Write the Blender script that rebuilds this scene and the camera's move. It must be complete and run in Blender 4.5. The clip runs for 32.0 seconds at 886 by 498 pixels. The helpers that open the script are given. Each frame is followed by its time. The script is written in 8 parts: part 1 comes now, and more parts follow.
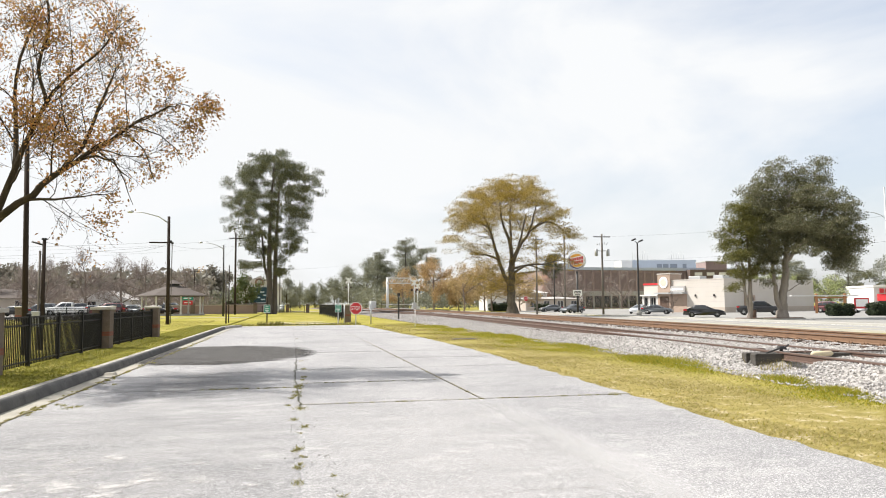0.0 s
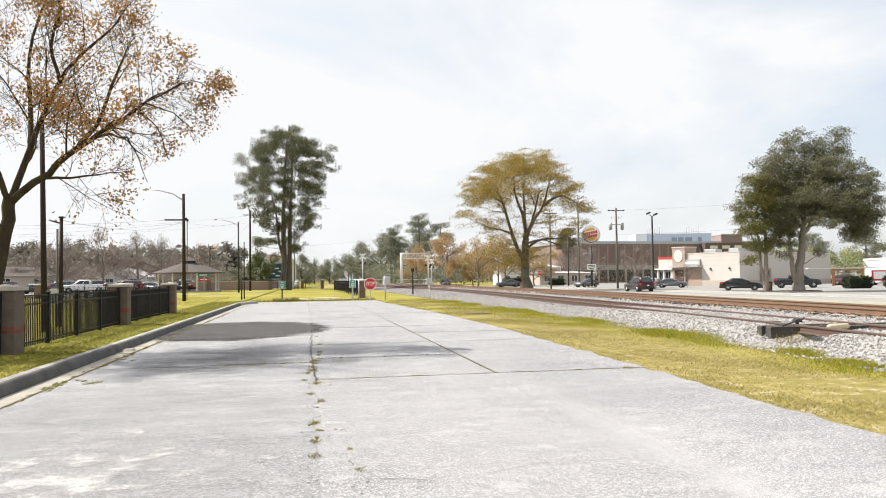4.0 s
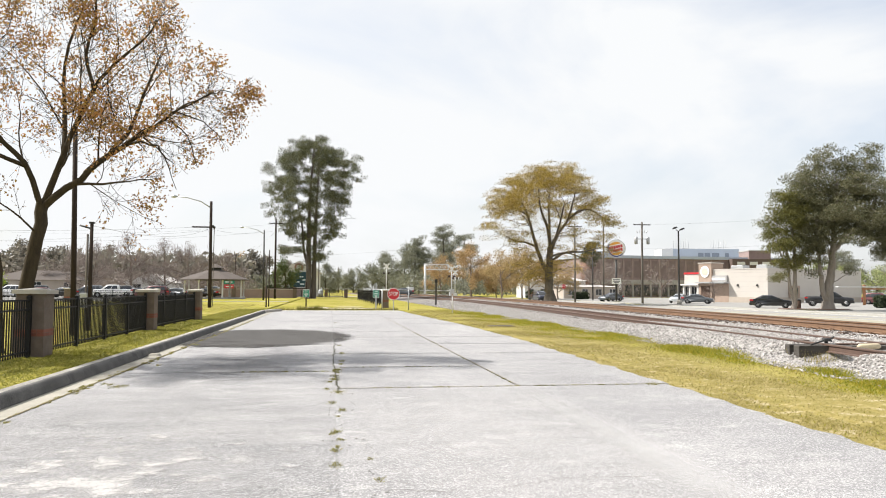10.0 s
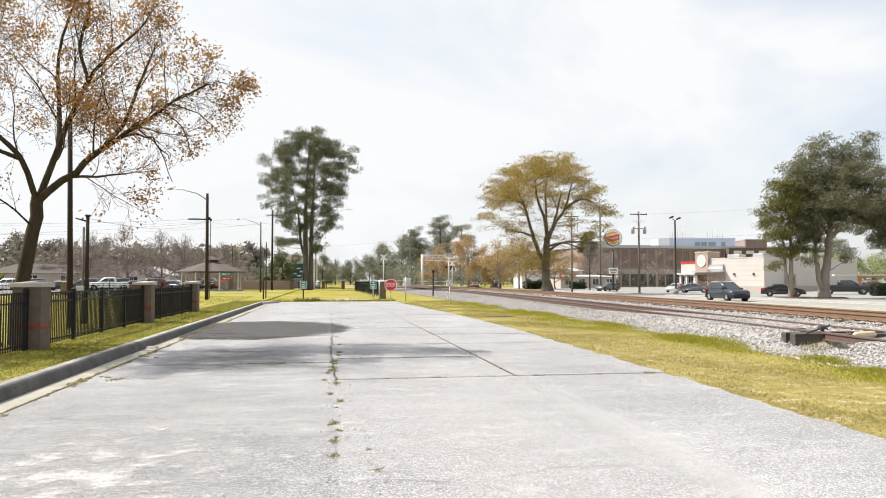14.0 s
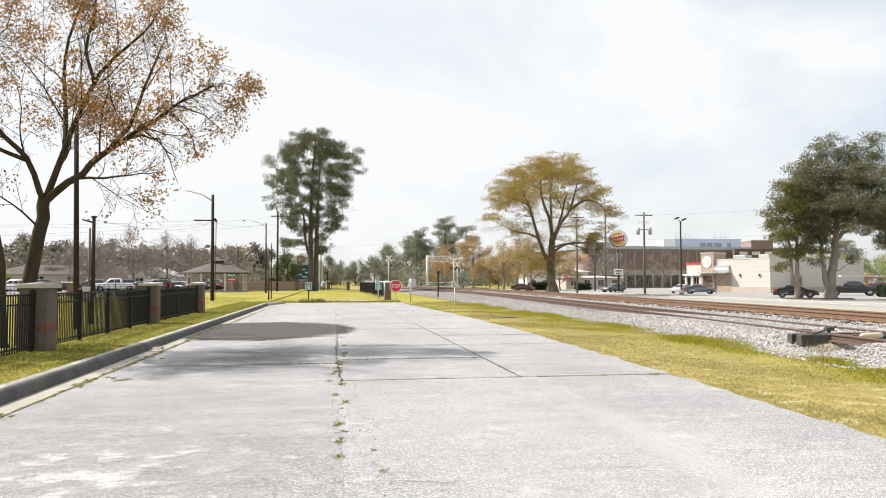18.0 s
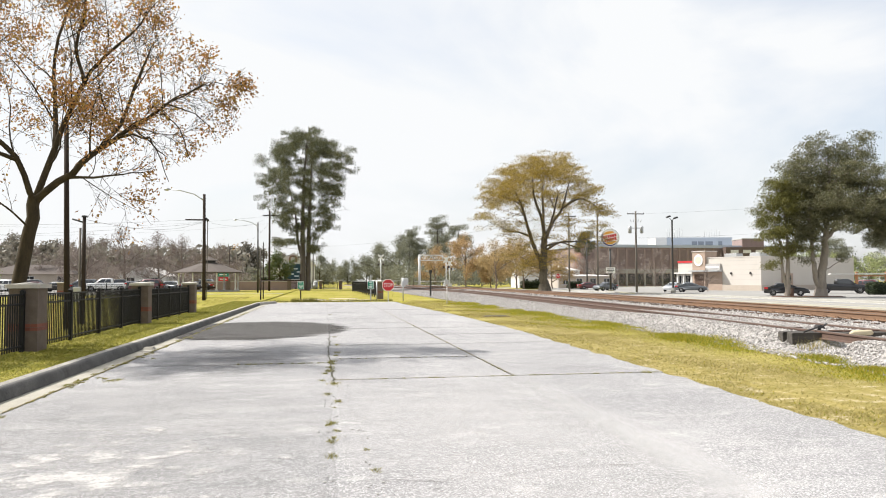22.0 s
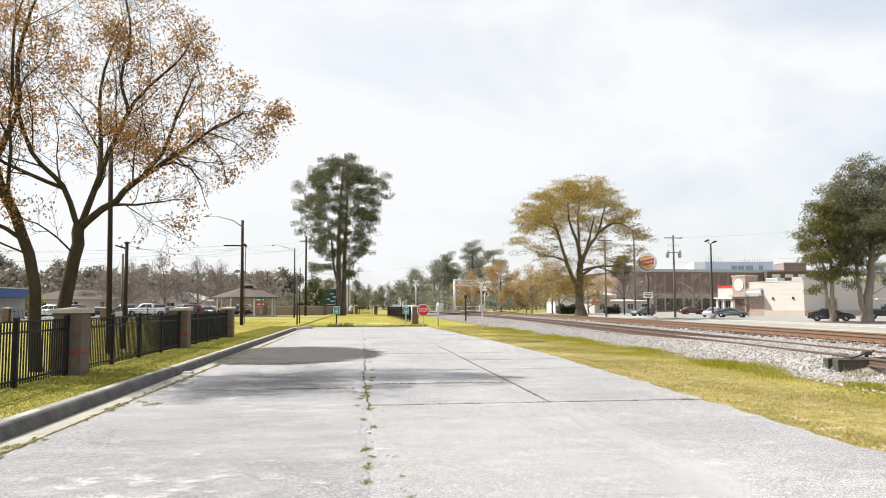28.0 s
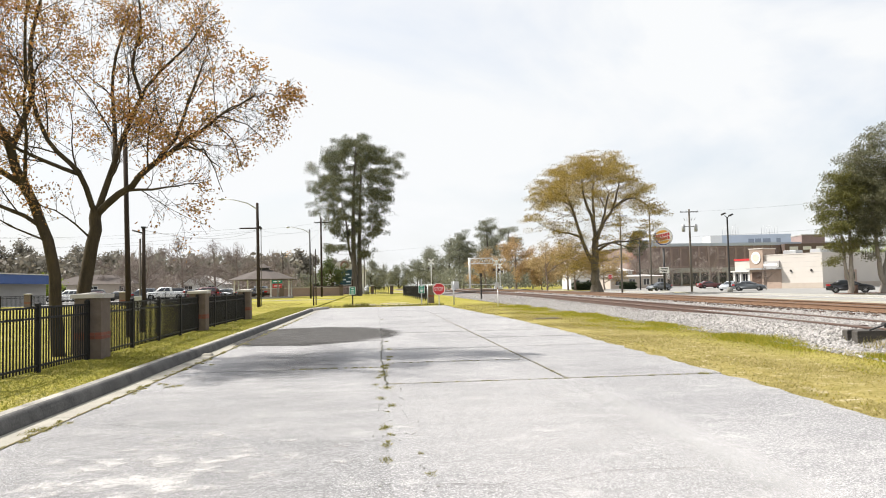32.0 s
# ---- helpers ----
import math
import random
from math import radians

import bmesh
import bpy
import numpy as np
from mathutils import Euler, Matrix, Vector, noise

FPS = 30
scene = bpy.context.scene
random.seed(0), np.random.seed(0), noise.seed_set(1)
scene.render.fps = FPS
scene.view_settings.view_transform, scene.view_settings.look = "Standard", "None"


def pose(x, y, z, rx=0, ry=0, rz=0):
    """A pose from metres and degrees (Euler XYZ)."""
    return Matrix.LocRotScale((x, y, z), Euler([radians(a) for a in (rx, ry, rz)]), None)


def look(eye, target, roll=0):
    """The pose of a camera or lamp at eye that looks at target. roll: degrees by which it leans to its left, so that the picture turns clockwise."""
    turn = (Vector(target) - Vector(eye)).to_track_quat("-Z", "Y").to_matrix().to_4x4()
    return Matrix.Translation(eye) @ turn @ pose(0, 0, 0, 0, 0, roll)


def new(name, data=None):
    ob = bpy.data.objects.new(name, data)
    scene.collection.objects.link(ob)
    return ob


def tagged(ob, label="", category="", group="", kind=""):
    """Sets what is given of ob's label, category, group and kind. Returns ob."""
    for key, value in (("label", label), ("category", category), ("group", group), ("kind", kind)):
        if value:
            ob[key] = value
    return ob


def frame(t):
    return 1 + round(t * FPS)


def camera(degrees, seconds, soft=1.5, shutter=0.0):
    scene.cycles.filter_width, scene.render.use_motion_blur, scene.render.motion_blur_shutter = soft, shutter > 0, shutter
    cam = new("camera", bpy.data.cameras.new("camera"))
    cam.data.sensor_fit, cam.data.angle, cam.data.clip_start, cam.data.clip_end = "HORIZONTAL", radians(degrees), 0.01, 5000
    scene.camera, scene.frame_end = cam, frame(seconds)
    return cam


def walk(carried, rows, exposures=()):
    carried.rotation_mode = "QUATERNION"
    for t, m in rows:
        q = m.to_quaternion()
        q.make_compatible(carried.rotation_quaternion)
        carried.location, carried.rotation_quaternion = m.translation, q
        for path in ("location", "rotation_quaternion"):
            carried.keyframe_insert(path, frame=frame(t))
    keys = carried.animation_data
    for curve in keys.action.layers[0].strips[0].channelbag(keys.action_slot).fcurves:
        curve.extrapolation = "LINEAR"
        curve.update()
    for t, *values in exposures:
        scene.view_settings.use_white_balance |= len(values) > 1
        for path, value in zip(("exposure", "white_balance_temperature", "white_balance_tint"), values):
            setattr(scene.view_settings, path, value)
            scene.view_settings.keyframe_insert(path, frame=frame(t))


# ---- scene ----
# ---------------------------------------------------------------- camera
cam = camera(62.0, 32.0, soft=1.0)
PATH = [
    (0.0, pose(0, 0, 1.5, 94.23, 0.40, -11.61)),
    (0.5, pose(0, 0, 1.5, 93.93, 1.24, -10.24)),
    (1.0, pose(0, 0, 1.5, 93.44, 0.82, -11.11)),
    (1.5, pose(0, 0, 1.5, 93.73, 0.85, -12.04)),
    (2.0, pose(0, 0, 1.5, 94.37, 1.04, -10.89)),
    (2.5, pose(0, 0, 1.5, 93.51, 0.15, -9.67)),
    (3.0, pose(0, 0, 1.5, 93.32, 0.67, -10.12)),
    (3.5, pose(0, 0, 1.5, 93.10, 0.59, -9.80)),
    (4.0, pose(0, 0, 1.5, 92.31, 0.78, -10.53)),
    (4.5, pose(0, 0, 1.5, 92.60, 0.25, -10.60)),
    (6.5, pose(0, 0, 1.5, 92.52, -0.41, -10.57)),
    (7.0, pose(0, 0, 1.5, 92.47, -0.04, -8.69)),
    (7.5, pose(0, 0, 1.5, 94.26, 1.08, -7.92)),
    (8.0, pose(0, 0, 1.5, 93.39, 1.02, -7.03)),
    (8.5, pose(0, 0, 1.5, 93.64, 0.86, -8.75)),
    (9.0, pose(0, 0, 1.5, 93.35, 0.62, -8.77)),
    (9.5, pose(0, 0, 1.5, 93.18, 0.65, -9.03)),
    (10.0, pose(0, 0, 1.5, 93.19, -0.30, -8.72)),
    (10.5, pose(0, 0, 1.5, 93.33, -0.67, -9.50)),
    (11.0, pose(0, 0, 1.5, 93.28, -0.53, -9.33)),
    (11.5, pose(0, 0, 1.5, 93.09, -0.03, -9.76)),
    (12.0, pose(0, 0, 1.5, 93.43, 0.06, -9.48)),
    (12.5, pose(0, 0, 1.5, 93.12, 0.01, -9.07)),
    (13.0, pose(0, 0, 1.5, 92.70, -0.03, -8.75)),
    (13.5, pose(0, 0, 1.5, 92.34, 0.03, -9.07)),
    (14.0, pose(0, 0, 1.5, 92.47, 0.06, -8.94)),
    (14.5, pose(0, 0, 1.5, 92.33, 0.21, -9.04)),
    (16.5, pose(0, 0, 1.5, 92.72, -0.36, -8.62)),
    (17.0, pose(0, 0, 1.5, 92.70, -0.11, -8.58)),
    (17.5, pose(0, 0, 1.5, 92.67, -0.20, -8.52)),
    (18.0, pose(0, 0, 1.5, 92.55, 0.06, -8.55)),
    (18.5, pose(0, 0, 1.5, 92.26, 0.12, -8.83)),
    (19.0, pose(0, 0, 1.5, 92.66, 0.47, -9.59)),
    (19.5, pose(0, 0, 1.5, 92.23, 0.37, -9.57)),
    (20.0, pose(0, 0, 1.5, 92.31, 0.41, -9.24)),
    (20.5, pose(0, 0, 1.5, 92.25, 0.53, -9.14)),
    (21.0, pose(0, 0, 1.5, 92.01, 0.43, -8.96)),
    (21.5, pose(0, 0, 1.5, 91.90, 0.53, -8.91)),
    (22.0, pose(0, 0, 1.5, 92.47, 0.22, -9.14)),
    (22.5, pose(0, 0, 1.5, 92.65, 0.14, -9.60)),
    (23.0, pose(0, 0, 1.5, 92.60, 0.30, -9.40)),
    (23.5, pose(0, 0, 1.5, 92.75, 0.35, -9.40)),
    (24.0, pose(0, 0, 1.5, 92.92, 0.29, -9.32)),
    (24.5, pose(0, 0, 1.5, 93.07, 0.44, -9.50)),
    (26.5, pose(0, 0, 1.5, 94.77, -0.05, -8.38)),
    (27.0, pose(0, 0, 1.5, 95.46, 0.34, -6.39)),
    (27.5, pose(0, 0, 1.5, 95.45, -0.02, -5.58)),
    (28.0, pose(0, 0, 1.5, 94.42, 0.21, -6.42)),
    (28.5, pose(0, 0, 1.5, 94.88, 0.26, -6.89)),
    (29.0, pose(0, 0, 1.5, 94.91, 0.02, -7.48)),
    (29.5, pose(0, 0, 1.5, 94.77, -0.55, -7.93)),
    (30.0, pose(0, 0, 1.5, 94.08, -0.12, -8.76)),
    (30.5, pose(0, 0, 1.5, 94.16, 0.18, -8.01)),
    (31.0, pose(0, 0, 1.5, 94.51, 0.23, -7.81)),
    (31.5, pose(0, 0, 1.5, 93.91, 0.88, -8.02)),
    (32.0, pose(0, 0, 1.5, 92.78, 1.24, -5.22)),
]
walk(cam, PATH, exposures=[(0, 0.65), (32, 0.65)])

# ---------------------------------------------------------------- world and sun
SUN_FROM = Vector((-0.67, 0.24, 0.80)).normalized()
world = bpy.data.worlds.new("sky")
scene.world = world
world.use_nodes = True
wn, wl = world.node_tree.nodes, world.node_tree.links
wn.clear()
w_out = wn.new("ShaderNodeOutputWorld")
w_mix = wn.new("ShaderNodeMixShader")
w_blue = wn.new("ShaderNodeBackground")
w_cloud = wn.new("ShaderNodeBackground")
w_sky = wn.new("ShaderNodeTexSky")
w_sky.sky_type = "NISHITA"
w_sky.sun_disc = False
w_sky.sun_elevation = math.asin(SUN_FROM.z)
w_sky.sun_rotation = math.atan2(SUN_FROM.x, SUN_FROM.y)
w_sky.air_density = 1.0
w_sky.dust_density = 3.0
w_blue.inputs["Strength"].default_value = 0.13
w_cloud.inputs["Color"].default_value = (0.97, 0.985, 1.0, 1)
w_cloud.inputs["Strength"].default_value = 0.63
w_co = wn.new("ShaderNodeTexCoord")
w_map = wn.new("ShaderNodeMapping")
w_map.inputs["Scale"].default_value = (1.0, 1.0, 2.6)
w_map.inputs["Rotation"].default_value = (0.0, 0.45, 0.3)
w_noise = wn.new("ShaderNodeTexNoise")
w_noise.inputs["Scale"].default_value = 1.7
w_noise.inputs["Detail"].default_value = 7.0
w_noise.inputs["Roughness"].default_value = 0.52
w_noise.inputs["Distortion"].default_value = 0.5
w_ramp = wn.new("ShaderNodeValToRGB")
w_ramp.color_ramp.elements[0].position = 0.36
w_ramp.color_ramp.elements[0].color = (0.5, 0.5, 0.5, 1)
w_ramp.color_ramp.elements[1].position = 0.56
w_ramp.color_ramp.elements[1].color = (1, 1, 1, 1)
wl.new(w_co.outputs["Generated"], w_map.inputs["Vector"])
wl.new(w_map.outputs["Vector"], w_noise.inputs["Vector"])
wl.new(w_noise.outputs["Fac"], w_ramp.inputs["Fac"])
wl.new(w_ramp.outputs["Color"], w_mix.inputs["Fac"])
wl.new(w_sky.outputs["Color"], w_blue.inputs["Color"])
wl.new(w_blue.outputs["Background"], w_mix.inputs[1])
wl.new(w_cloud.outputs["Background"], w_mix.inputs[2])
wl.new(w_mix.outputs["Shader"], w_out.inputs["Surface"])

sun_data = bpy.data.lights.new("sun", "SUN")
sun_data.energy = 4.8
sun_data.angle = radians(0.6)
sun_data.color = (1.0, 0.96, 0.90)
sun = new("sun", sun_data)
sun.matrix_world = look(SUN_FROM * 60, (0, 0, 0))


# ---------------------------------------------------------------- materials
def mat(name, a, b=None, rough=0.8, metal=0.0, scale=6.0, fine=60.0, bump=0.0, spread=0.0, island=0.0,
        stretch=(1, 1, 1), coat=0.0, trans=0.0, spec=0.5, contrast=0.25):
    """Two colours mixed by coarse and fine noise, with relief; spread varies it by object, island by loose piece."""
    m = bpy.data.materials.new(name)
    m.use_nodes = True
    n, l = m.node_tree.nodes, m.node_tree.links
    p = n["Principled BSDF"]
    p.inputs["Roughness"].default_value = rough
    p.inputs["Metallic"].default_value = metal
    p.inputs["Coat Weight"].default_value = coat
    p.inputs["Specular IOR Level"].default_value = spec
    b = b or tuple(c * 0.75 for c in a)
    co = n.new("ShaderNodeTexCoord")
    mp = n.new("ShaderNodeMapping")
    mp.inputs["Scale"].default_value = stretch
    l.new(co.outputs["Object"], mp.inputs["Vector"])
    n1 = n.new("ShaderNodeTexNoise")
    n1.inputs["Scale"].default_value = scale
    n1.inputs["Detail"].default_value = 6
    n2 = n.new("ShaderNodeTexNoise")
    n2.inputs["Scale"].default_value = fine
    n2.inputs["Detail"].default_value = 4
    for q in (n1, n2):
        l.new(mp.outputs["Vector"], q.inputs["Vector"])
    add = n.new("ShaderNodeMath")
    add.operation = "MULTIPLY_ADD"
    add.inputs[1].default_value = 0.45
    l.new(n2.outputs["Fac"], add.inputs[0])
    sc = n.new("ShaderNodeMath")
    sc.operation = "MULTIPLY"
    sc.inputs[1].default_value = 0.62
    l.new(n1.outputs["Fac"], sc.inputs[0])
    l.new(sc.outputs[0], add.inputs[2])
    rmp = n.new("ShaderNodeMapRange")
    rmp.inputs["From Min"].default_value = 0.53 - contrast
    rmp.inputs["From Max"].default_value = 0.53 + contrast
    l.new(add.outputs[0], rmp.inputs["Value"])
    mix = n.new("ShaderNodeMix")
    mix.data_type = "RGBA"
    mix.inputs["A"].default_value = (*a, 1)
    mix.inputs["B"].default_value = (*b, 1)
    l.new(rmp.outputs["Result"], mix.inputs["Factor"])
    col = mix.outputs["Result"]
    if spread or island:
        hsv = n.new("ShaderNodeHueSaturation")
        if spread:
            src = n.new("ShaderNodeObjectInfo").outputs["Random"]
        else:
            src = n.new("ShaderNodeNewGeometry").outputs["Random Per Island"]
        v = n.new("ShaderNodeMapRange")
        w = spread or island
        v.inputs["To Min"].default_value = 1 - w
        v.inputs["To Max"].default_value = 1 + w
        l.new(src, v.inputs["Value"])
        l.new(v.outputs["Result"], hsv.inputs["Value"])
        l.new(col, hsv.inputs["Color"])
        col = hsv.outputs["Color"]
    l.new(col, p.inputs["Base Color"])
    if bump:
        bp = n.new("ShaderNodeBump")
        bp.inputs["Strength"].default_value = bump
        bp.inputs["Distance"].default_value = 0.02
        l.new(add.outputs[0], bp.inputs["Height"])
        l.new(bp.outputs["Normal"], p.inputs["Normal"])
    if trans:
        tr = n.new("ShaderNodeBsdfTranslucent")
        l.new(col, tr.inputs["Color"])
        ms = n.new("ShaderNodeMixShader")
        ms.inputs["Fac"].default_value = trans
        l.new(p.outputs["BSDF"], ms.inputs[1])
        l.new(tr.outputs["BSDF"], ms.inputs[2])
        l.new(ms.outputs["Shader"], n["Material Output"].inputs["Surface"])
    return m


def leaf_mat(name, *colours, trans=0.35):
    """Leaves: each loose piece takes one of the colours."""
    m = bpy.data.materials.new(name)
    m.use_nodes = True
    n, l = m.node_tree.nodes, m.node_tree.links
    p = n["Principled BSDF"]
    p.inputs["Roughness"].default_value = 0.6
    p.inputs["Specular IOR Level"].default_value = 0.3
    g = n.new("ShaderNodeNewGeometry")
    r = n.new("ShaderNodeValToRGB")
    e = r.color_ramp.elements
    while len(e) < len(colours):
        e.new(0.5)
    for k, c in enumerate(colours):
        e[k].position = k / max(1, len(colours) - 1)
        e[k].color = (*c, 1)
    l.new(g.outputs["Random Per Island"], r.inputs["Fac"])
    l.new(r.outputs["Color"], p.inputs["Base Color"])
    tr = n.new("ShaderNodeBsdfTranslucent")
    l.new(r.outputs["Color"], tr.inputs["Color"])
    ms = n.new("ShaderNodeMixShader")
    ms.inputs["Fac"].default_value = trans
    l.new(p.outputs["BSDF"], ms.inputs[1])
    l.new(tr.outputs["BSDF"], ms.inputs[2])
    l.new(ms.outputs["Shader"], n["Material Output"].inputs["Surface"])
    return m


M = {
    "kerb": mat("kerb", (0.46, 0.43, 0.38), (0.20, 0.188, 0.168), 0.95, scale=2.0, fine=40, bump=0.4, spread=0.06, contrast=0.16),
    "gutter": mat("gutter", (0.41, 0.385, 0.325), (0.23, 0.215, 0.18), 0.95, scale=1.5, fine=30, bump=0.2, spread=0.05),
    "road": mat("road", (0.30, 0.29, 0.27), (0.22, 0.215, 0.205), 0.9, scale=0.4, fine=20),
    "concrete": mat("concrete", (0.40, 0.385, 0.35), (0.31, 0.30, 0.27), 0.9, scale=0.8, fine=20, bump=0.1),
    "ballast": mat("ballast", (0.42, 0.40, 0.38), (0.15, 0.143, 0.135), 0.95, scale=9, fine=28, bump=1.0, contrast=0.16),
    "stone": mat("stone", (0.40, 0.38, 0.36), (0.27, 0.255, 0.243), 0.9, scale=6, fine=40, island=0.45),
    "tie": mat("tie", (0.10, 0.065, 0.045), (0.05, 0.035, 0.03), 0.95, scale=3, fine=40, stretch=(1, 8, 8), bump=0.5, spread=0.3),
    "rail": mat("rail", (0.23, 0.135, 0.078), (0.135, 0.08, 0.05), 0.8, metal=0.1, scale=4, fine=50, bump=0.2),
    "rail_head": mat("rail_head", (0.16, 0.12, 0.10), (0.10, 0.075, 0.06), 0.55, metal=0.4, scale=6, fine=60),
    "siding_rail": mat("siding_rail", (0.13, 0.08, 0.06), (0.085, 0.055, 0.045), 0.8, metal=0.1, scale=4, fine=50, bump=0.2),
    "black_iron": mat("black_iron", (0.014, 0.014, 0.015), (0.009, 0.009, 0.010), 0.6, scale=10, fine=80, spec=0.25),
    "pier": mat("pier", (0.19, 0.152, 0.125), (0.11, 0.088, 0.074), 0.95, scale=6, fine=60, bump=0.6, spread=0.05, spec=0.2),
    "pier_cap": mat("pier_cap", (0.50, 0.47, 0.42), (0.34, 0.32, 0.285), 0.9, scale=4, fine=40, bump=0.2),
    "red_brick": mat("red_brick", (0.24, 0.085, 0.06), (0.16, 0.06, 0.045), 0.9, scale=8, fine=50, bump=0.3, spread=0.15),
    "brown_brick": mat("brown_brick", (0.30, 0.225, 0.205), (0.215, 0.16, 0.145), 0.9, scale=0.6, fine=8),
    "bark": mat("bark", (0.085, 0.066, 0.038), (0.032, 0.026, 0.020), 0.95, scale=6, fine=40, stretch=(1, 1, 0.3), bump=0.9, spec=0.15),
    "bark_dark": mat("bark_dark", (0.16, 0.135, 0.11), (0.075, 0.063, 0.052), 0.95, scale=2, fine=10, stretch=(1, 1, 0.3), bump=0.9, contrast=0.14),
    "bark_grey": mat("bark_grey", (0.31, 0.275, 0.24), (0.17, 0.148, 0.128), 0.95, scale=4, fine=20, stretch=(1, 1, 0.3), bump=0.8),
    "bark_pine": mat("bark_pine", (0.125, 0.108, 0.096), (0.065, 0.056, 0.05), 0.95, scale=3, fine=15, stretch=(1, 1, 0.3), bump=0.8),
    "pole_wood": mat("pole_wood", (0.048, 0.035, 0.028), (0.026, 0.020, 0.017), 0.9, scale=5, fine=60, stretch=(1, 1, 0.1), bump=0.4, spec=0.2),
    "pole_grey": mat("pole_grey", (0.16, 0.14, 0.12), (0.10, 0.09, 0.08), 0.9, scale=5, fine=60, stretch=(1, 1, 0.1), bump=0.3),
    "galv": mat("galv", (0.50, 0.51, 0.52), (0.38, 0.39, 0.40), 0.5, metal=0.6, scale=6, fine=60),
    "silver": mat("silver", (0.66, 0.665, 0.67), (0.54, 0.545, 0.55), 0.5, metal=0.2, scale=4, fine=30),
    "dark_metal": mat("dark_metal", (0.035, 0.032, 0.03), (0.02, 0.02, 0.02), 0.6, scale=5, fine=50),
    "white_paint": mat("white_paint", (0.66, 0.65, 0.63), (0.55, 0.54, 0.52), 0.6, scale=1.2, fine=20),
    "cream": mat("cream", (0.55, 0.515, 0.475), (0.49, 0.455, 0.415), 0.85, scale=0.5, fine=9, bump=0.1),
    "tan_brick": mat("tan_brick", (0.40, 0.305, 0.245), (0.31, 0.235, 0.185), 0.9, scale=1.5, fine=14, bump=0.2),
    "grey_wall": mat("grey_wall", (0.42, 0.41, 0.40), (0.33, 0.32, 0.31), 0.85, scale=0.5, fine=6),
    "blue_grey": mat("blue_grey", (0.42, 0.46, 0.52), (0.36, 0.395, 0.445), 0.7, scale=0.3, fine=4),
    "red": mat("red", (0.56, 0.03, 0.035), (0.46, 0.025, 0.03), 0.5, scale=3, fine=30),
    "orange": mat("orange", (0.40, 0.19, 0.08), (0.32, 0.15, 0.065), 0.6, scale=3, fine=30),
    "sign_blue": mat("sign_blue", (0.04, 0.06, 0.22), (0.03, 0.045, 0.17), 0.5, scale=3, fine=30),
    "green_sign": mat("green_sign", (0.02, 0.27, 0.17), (0.015, 0.21, 0.13), 0.5, scale=6, fine=40),
    "white_sign": mat("white_sign", (0.85, 0.84, 0.82), (0.76, 0.75, 0.73), 0.5, scale=5, fine=40),
    "teal_screen": mat("teal_screen", (0.015, 0.06, 0.08), (0.01, 0.035, 0.05), 0.3, scale=3, fine=30),
    "blue_roof": mat("blue_roof", (0.035, 0.085, 0.27), (0.028, 0.068, 0.21), 0.6, scale=0.6, fine=10),
    "shingle": mat("shingle", (0.115, 0.095, 0.083), (0.08, 0.066, 0.058), 0.95, scale=1.5, fine=14, bump=0.3),
    "glass_dark": mat("glass_dark", (0.03, 0.035, 0.04), (0.02, 0.023, 0.027), 0.06, scale=2, fine=10, spec=0.8),
    "tyre": mat("tyre", (0.02, 0.02, 0.02), (0.013, 0.013, 0.013), 0.9, scale=12, fine=60),
    "rim": mat("rim", (0.45, 0.45, 0.46), (0.33, 0.33, 0.34), 0.35, metal=0.8, scale=9, fine=50),
    "lamp_red": mat("lamp_red", (0.45, 0.02, 0.02), (0.35, 0.015, 0.015), 0.2, scale=9, fine=50),
    "lamp_clear": mat("lamp_clear", (0.75, 0.76, 0.78), (0.6, 0.6, 0.62), 0.12, scale=9, fine=50),
}
for key, c in (("maroon", (0.026, 0.009, 0.010)), ("navy", (0.018, 0.024, 0.045)), ("black_car", (0.012, 0.012, 0.014)),
               ("silver_car", (0.42, 0.44, 0.46)), ("white_car", (0.74, 0.74, 0.73)), ("slate_car", (0.09, 0.10, 0.11)),
               ("red_car", (0.10, 0.018, 0.020)), ("wine_car", (0.11, 0.03, 0.03))):
    M[key] = mat(key, c, tuple(v * 0.9 for v in c), 0.35, metal=0.25, scale=1, fine=12, coat=0.8)
M["leaf_bud"] = leaf_mat("leaf_bud", (0.38, 0.19, 0.075), (0.48, 0.23, 0.06), (0.24, 0.165, 0.11), (0.47, 0.29, 0.06), (0.30, 0.17, 0.09), trans=0.35)
M["leaf_olive"] = leaf_mat("leaf_olive", (0.28, 0.205, 0.05), (0.40, 0.285, 0.065), (0.20, 0.16, 0.05), (0.45, 0.32, 0.07), trans=0.5)
M["leaf_oak"] = leaf_mat("leaf_oak", (0.085, 0.09, 0.05), (0.13, 0.13, 0.07), (0.23, 0.215, 0.125), (0.105, 0.11, 0.06), trans=0.3)
M["leaf_pine"] = leaf_mat("leaf_pine", (0.068, 0.08, 0.048), (0.115, 0.122, 0.06), (0.082, 0.092, 0.054), (0.215, 0.195, 0.085), trans=0.3)
M["leaf_green"] = leaf_mat("leaf_green", (0.07, 0.10, 0.04), (0.11, 0.14, 0.05), (0.15, 0.16, 0.06), trans=0.25)
M["leaf_hedge"] = leaf_mat("leaf_hedge", (0.022, 0.034, 0.016), (0.035, 0.05, 0.022), (0.055, 0.068, 0.03), trans=0.2)
M["leaf_autumn"] = leaf_mat("leaf_autumn", (0.40, 0.27, 0.13), (0.46, 0.32, 0.16), (0.33, 0.23, 0.125), (0.50, 0.35, 0.18), trans=0.45)
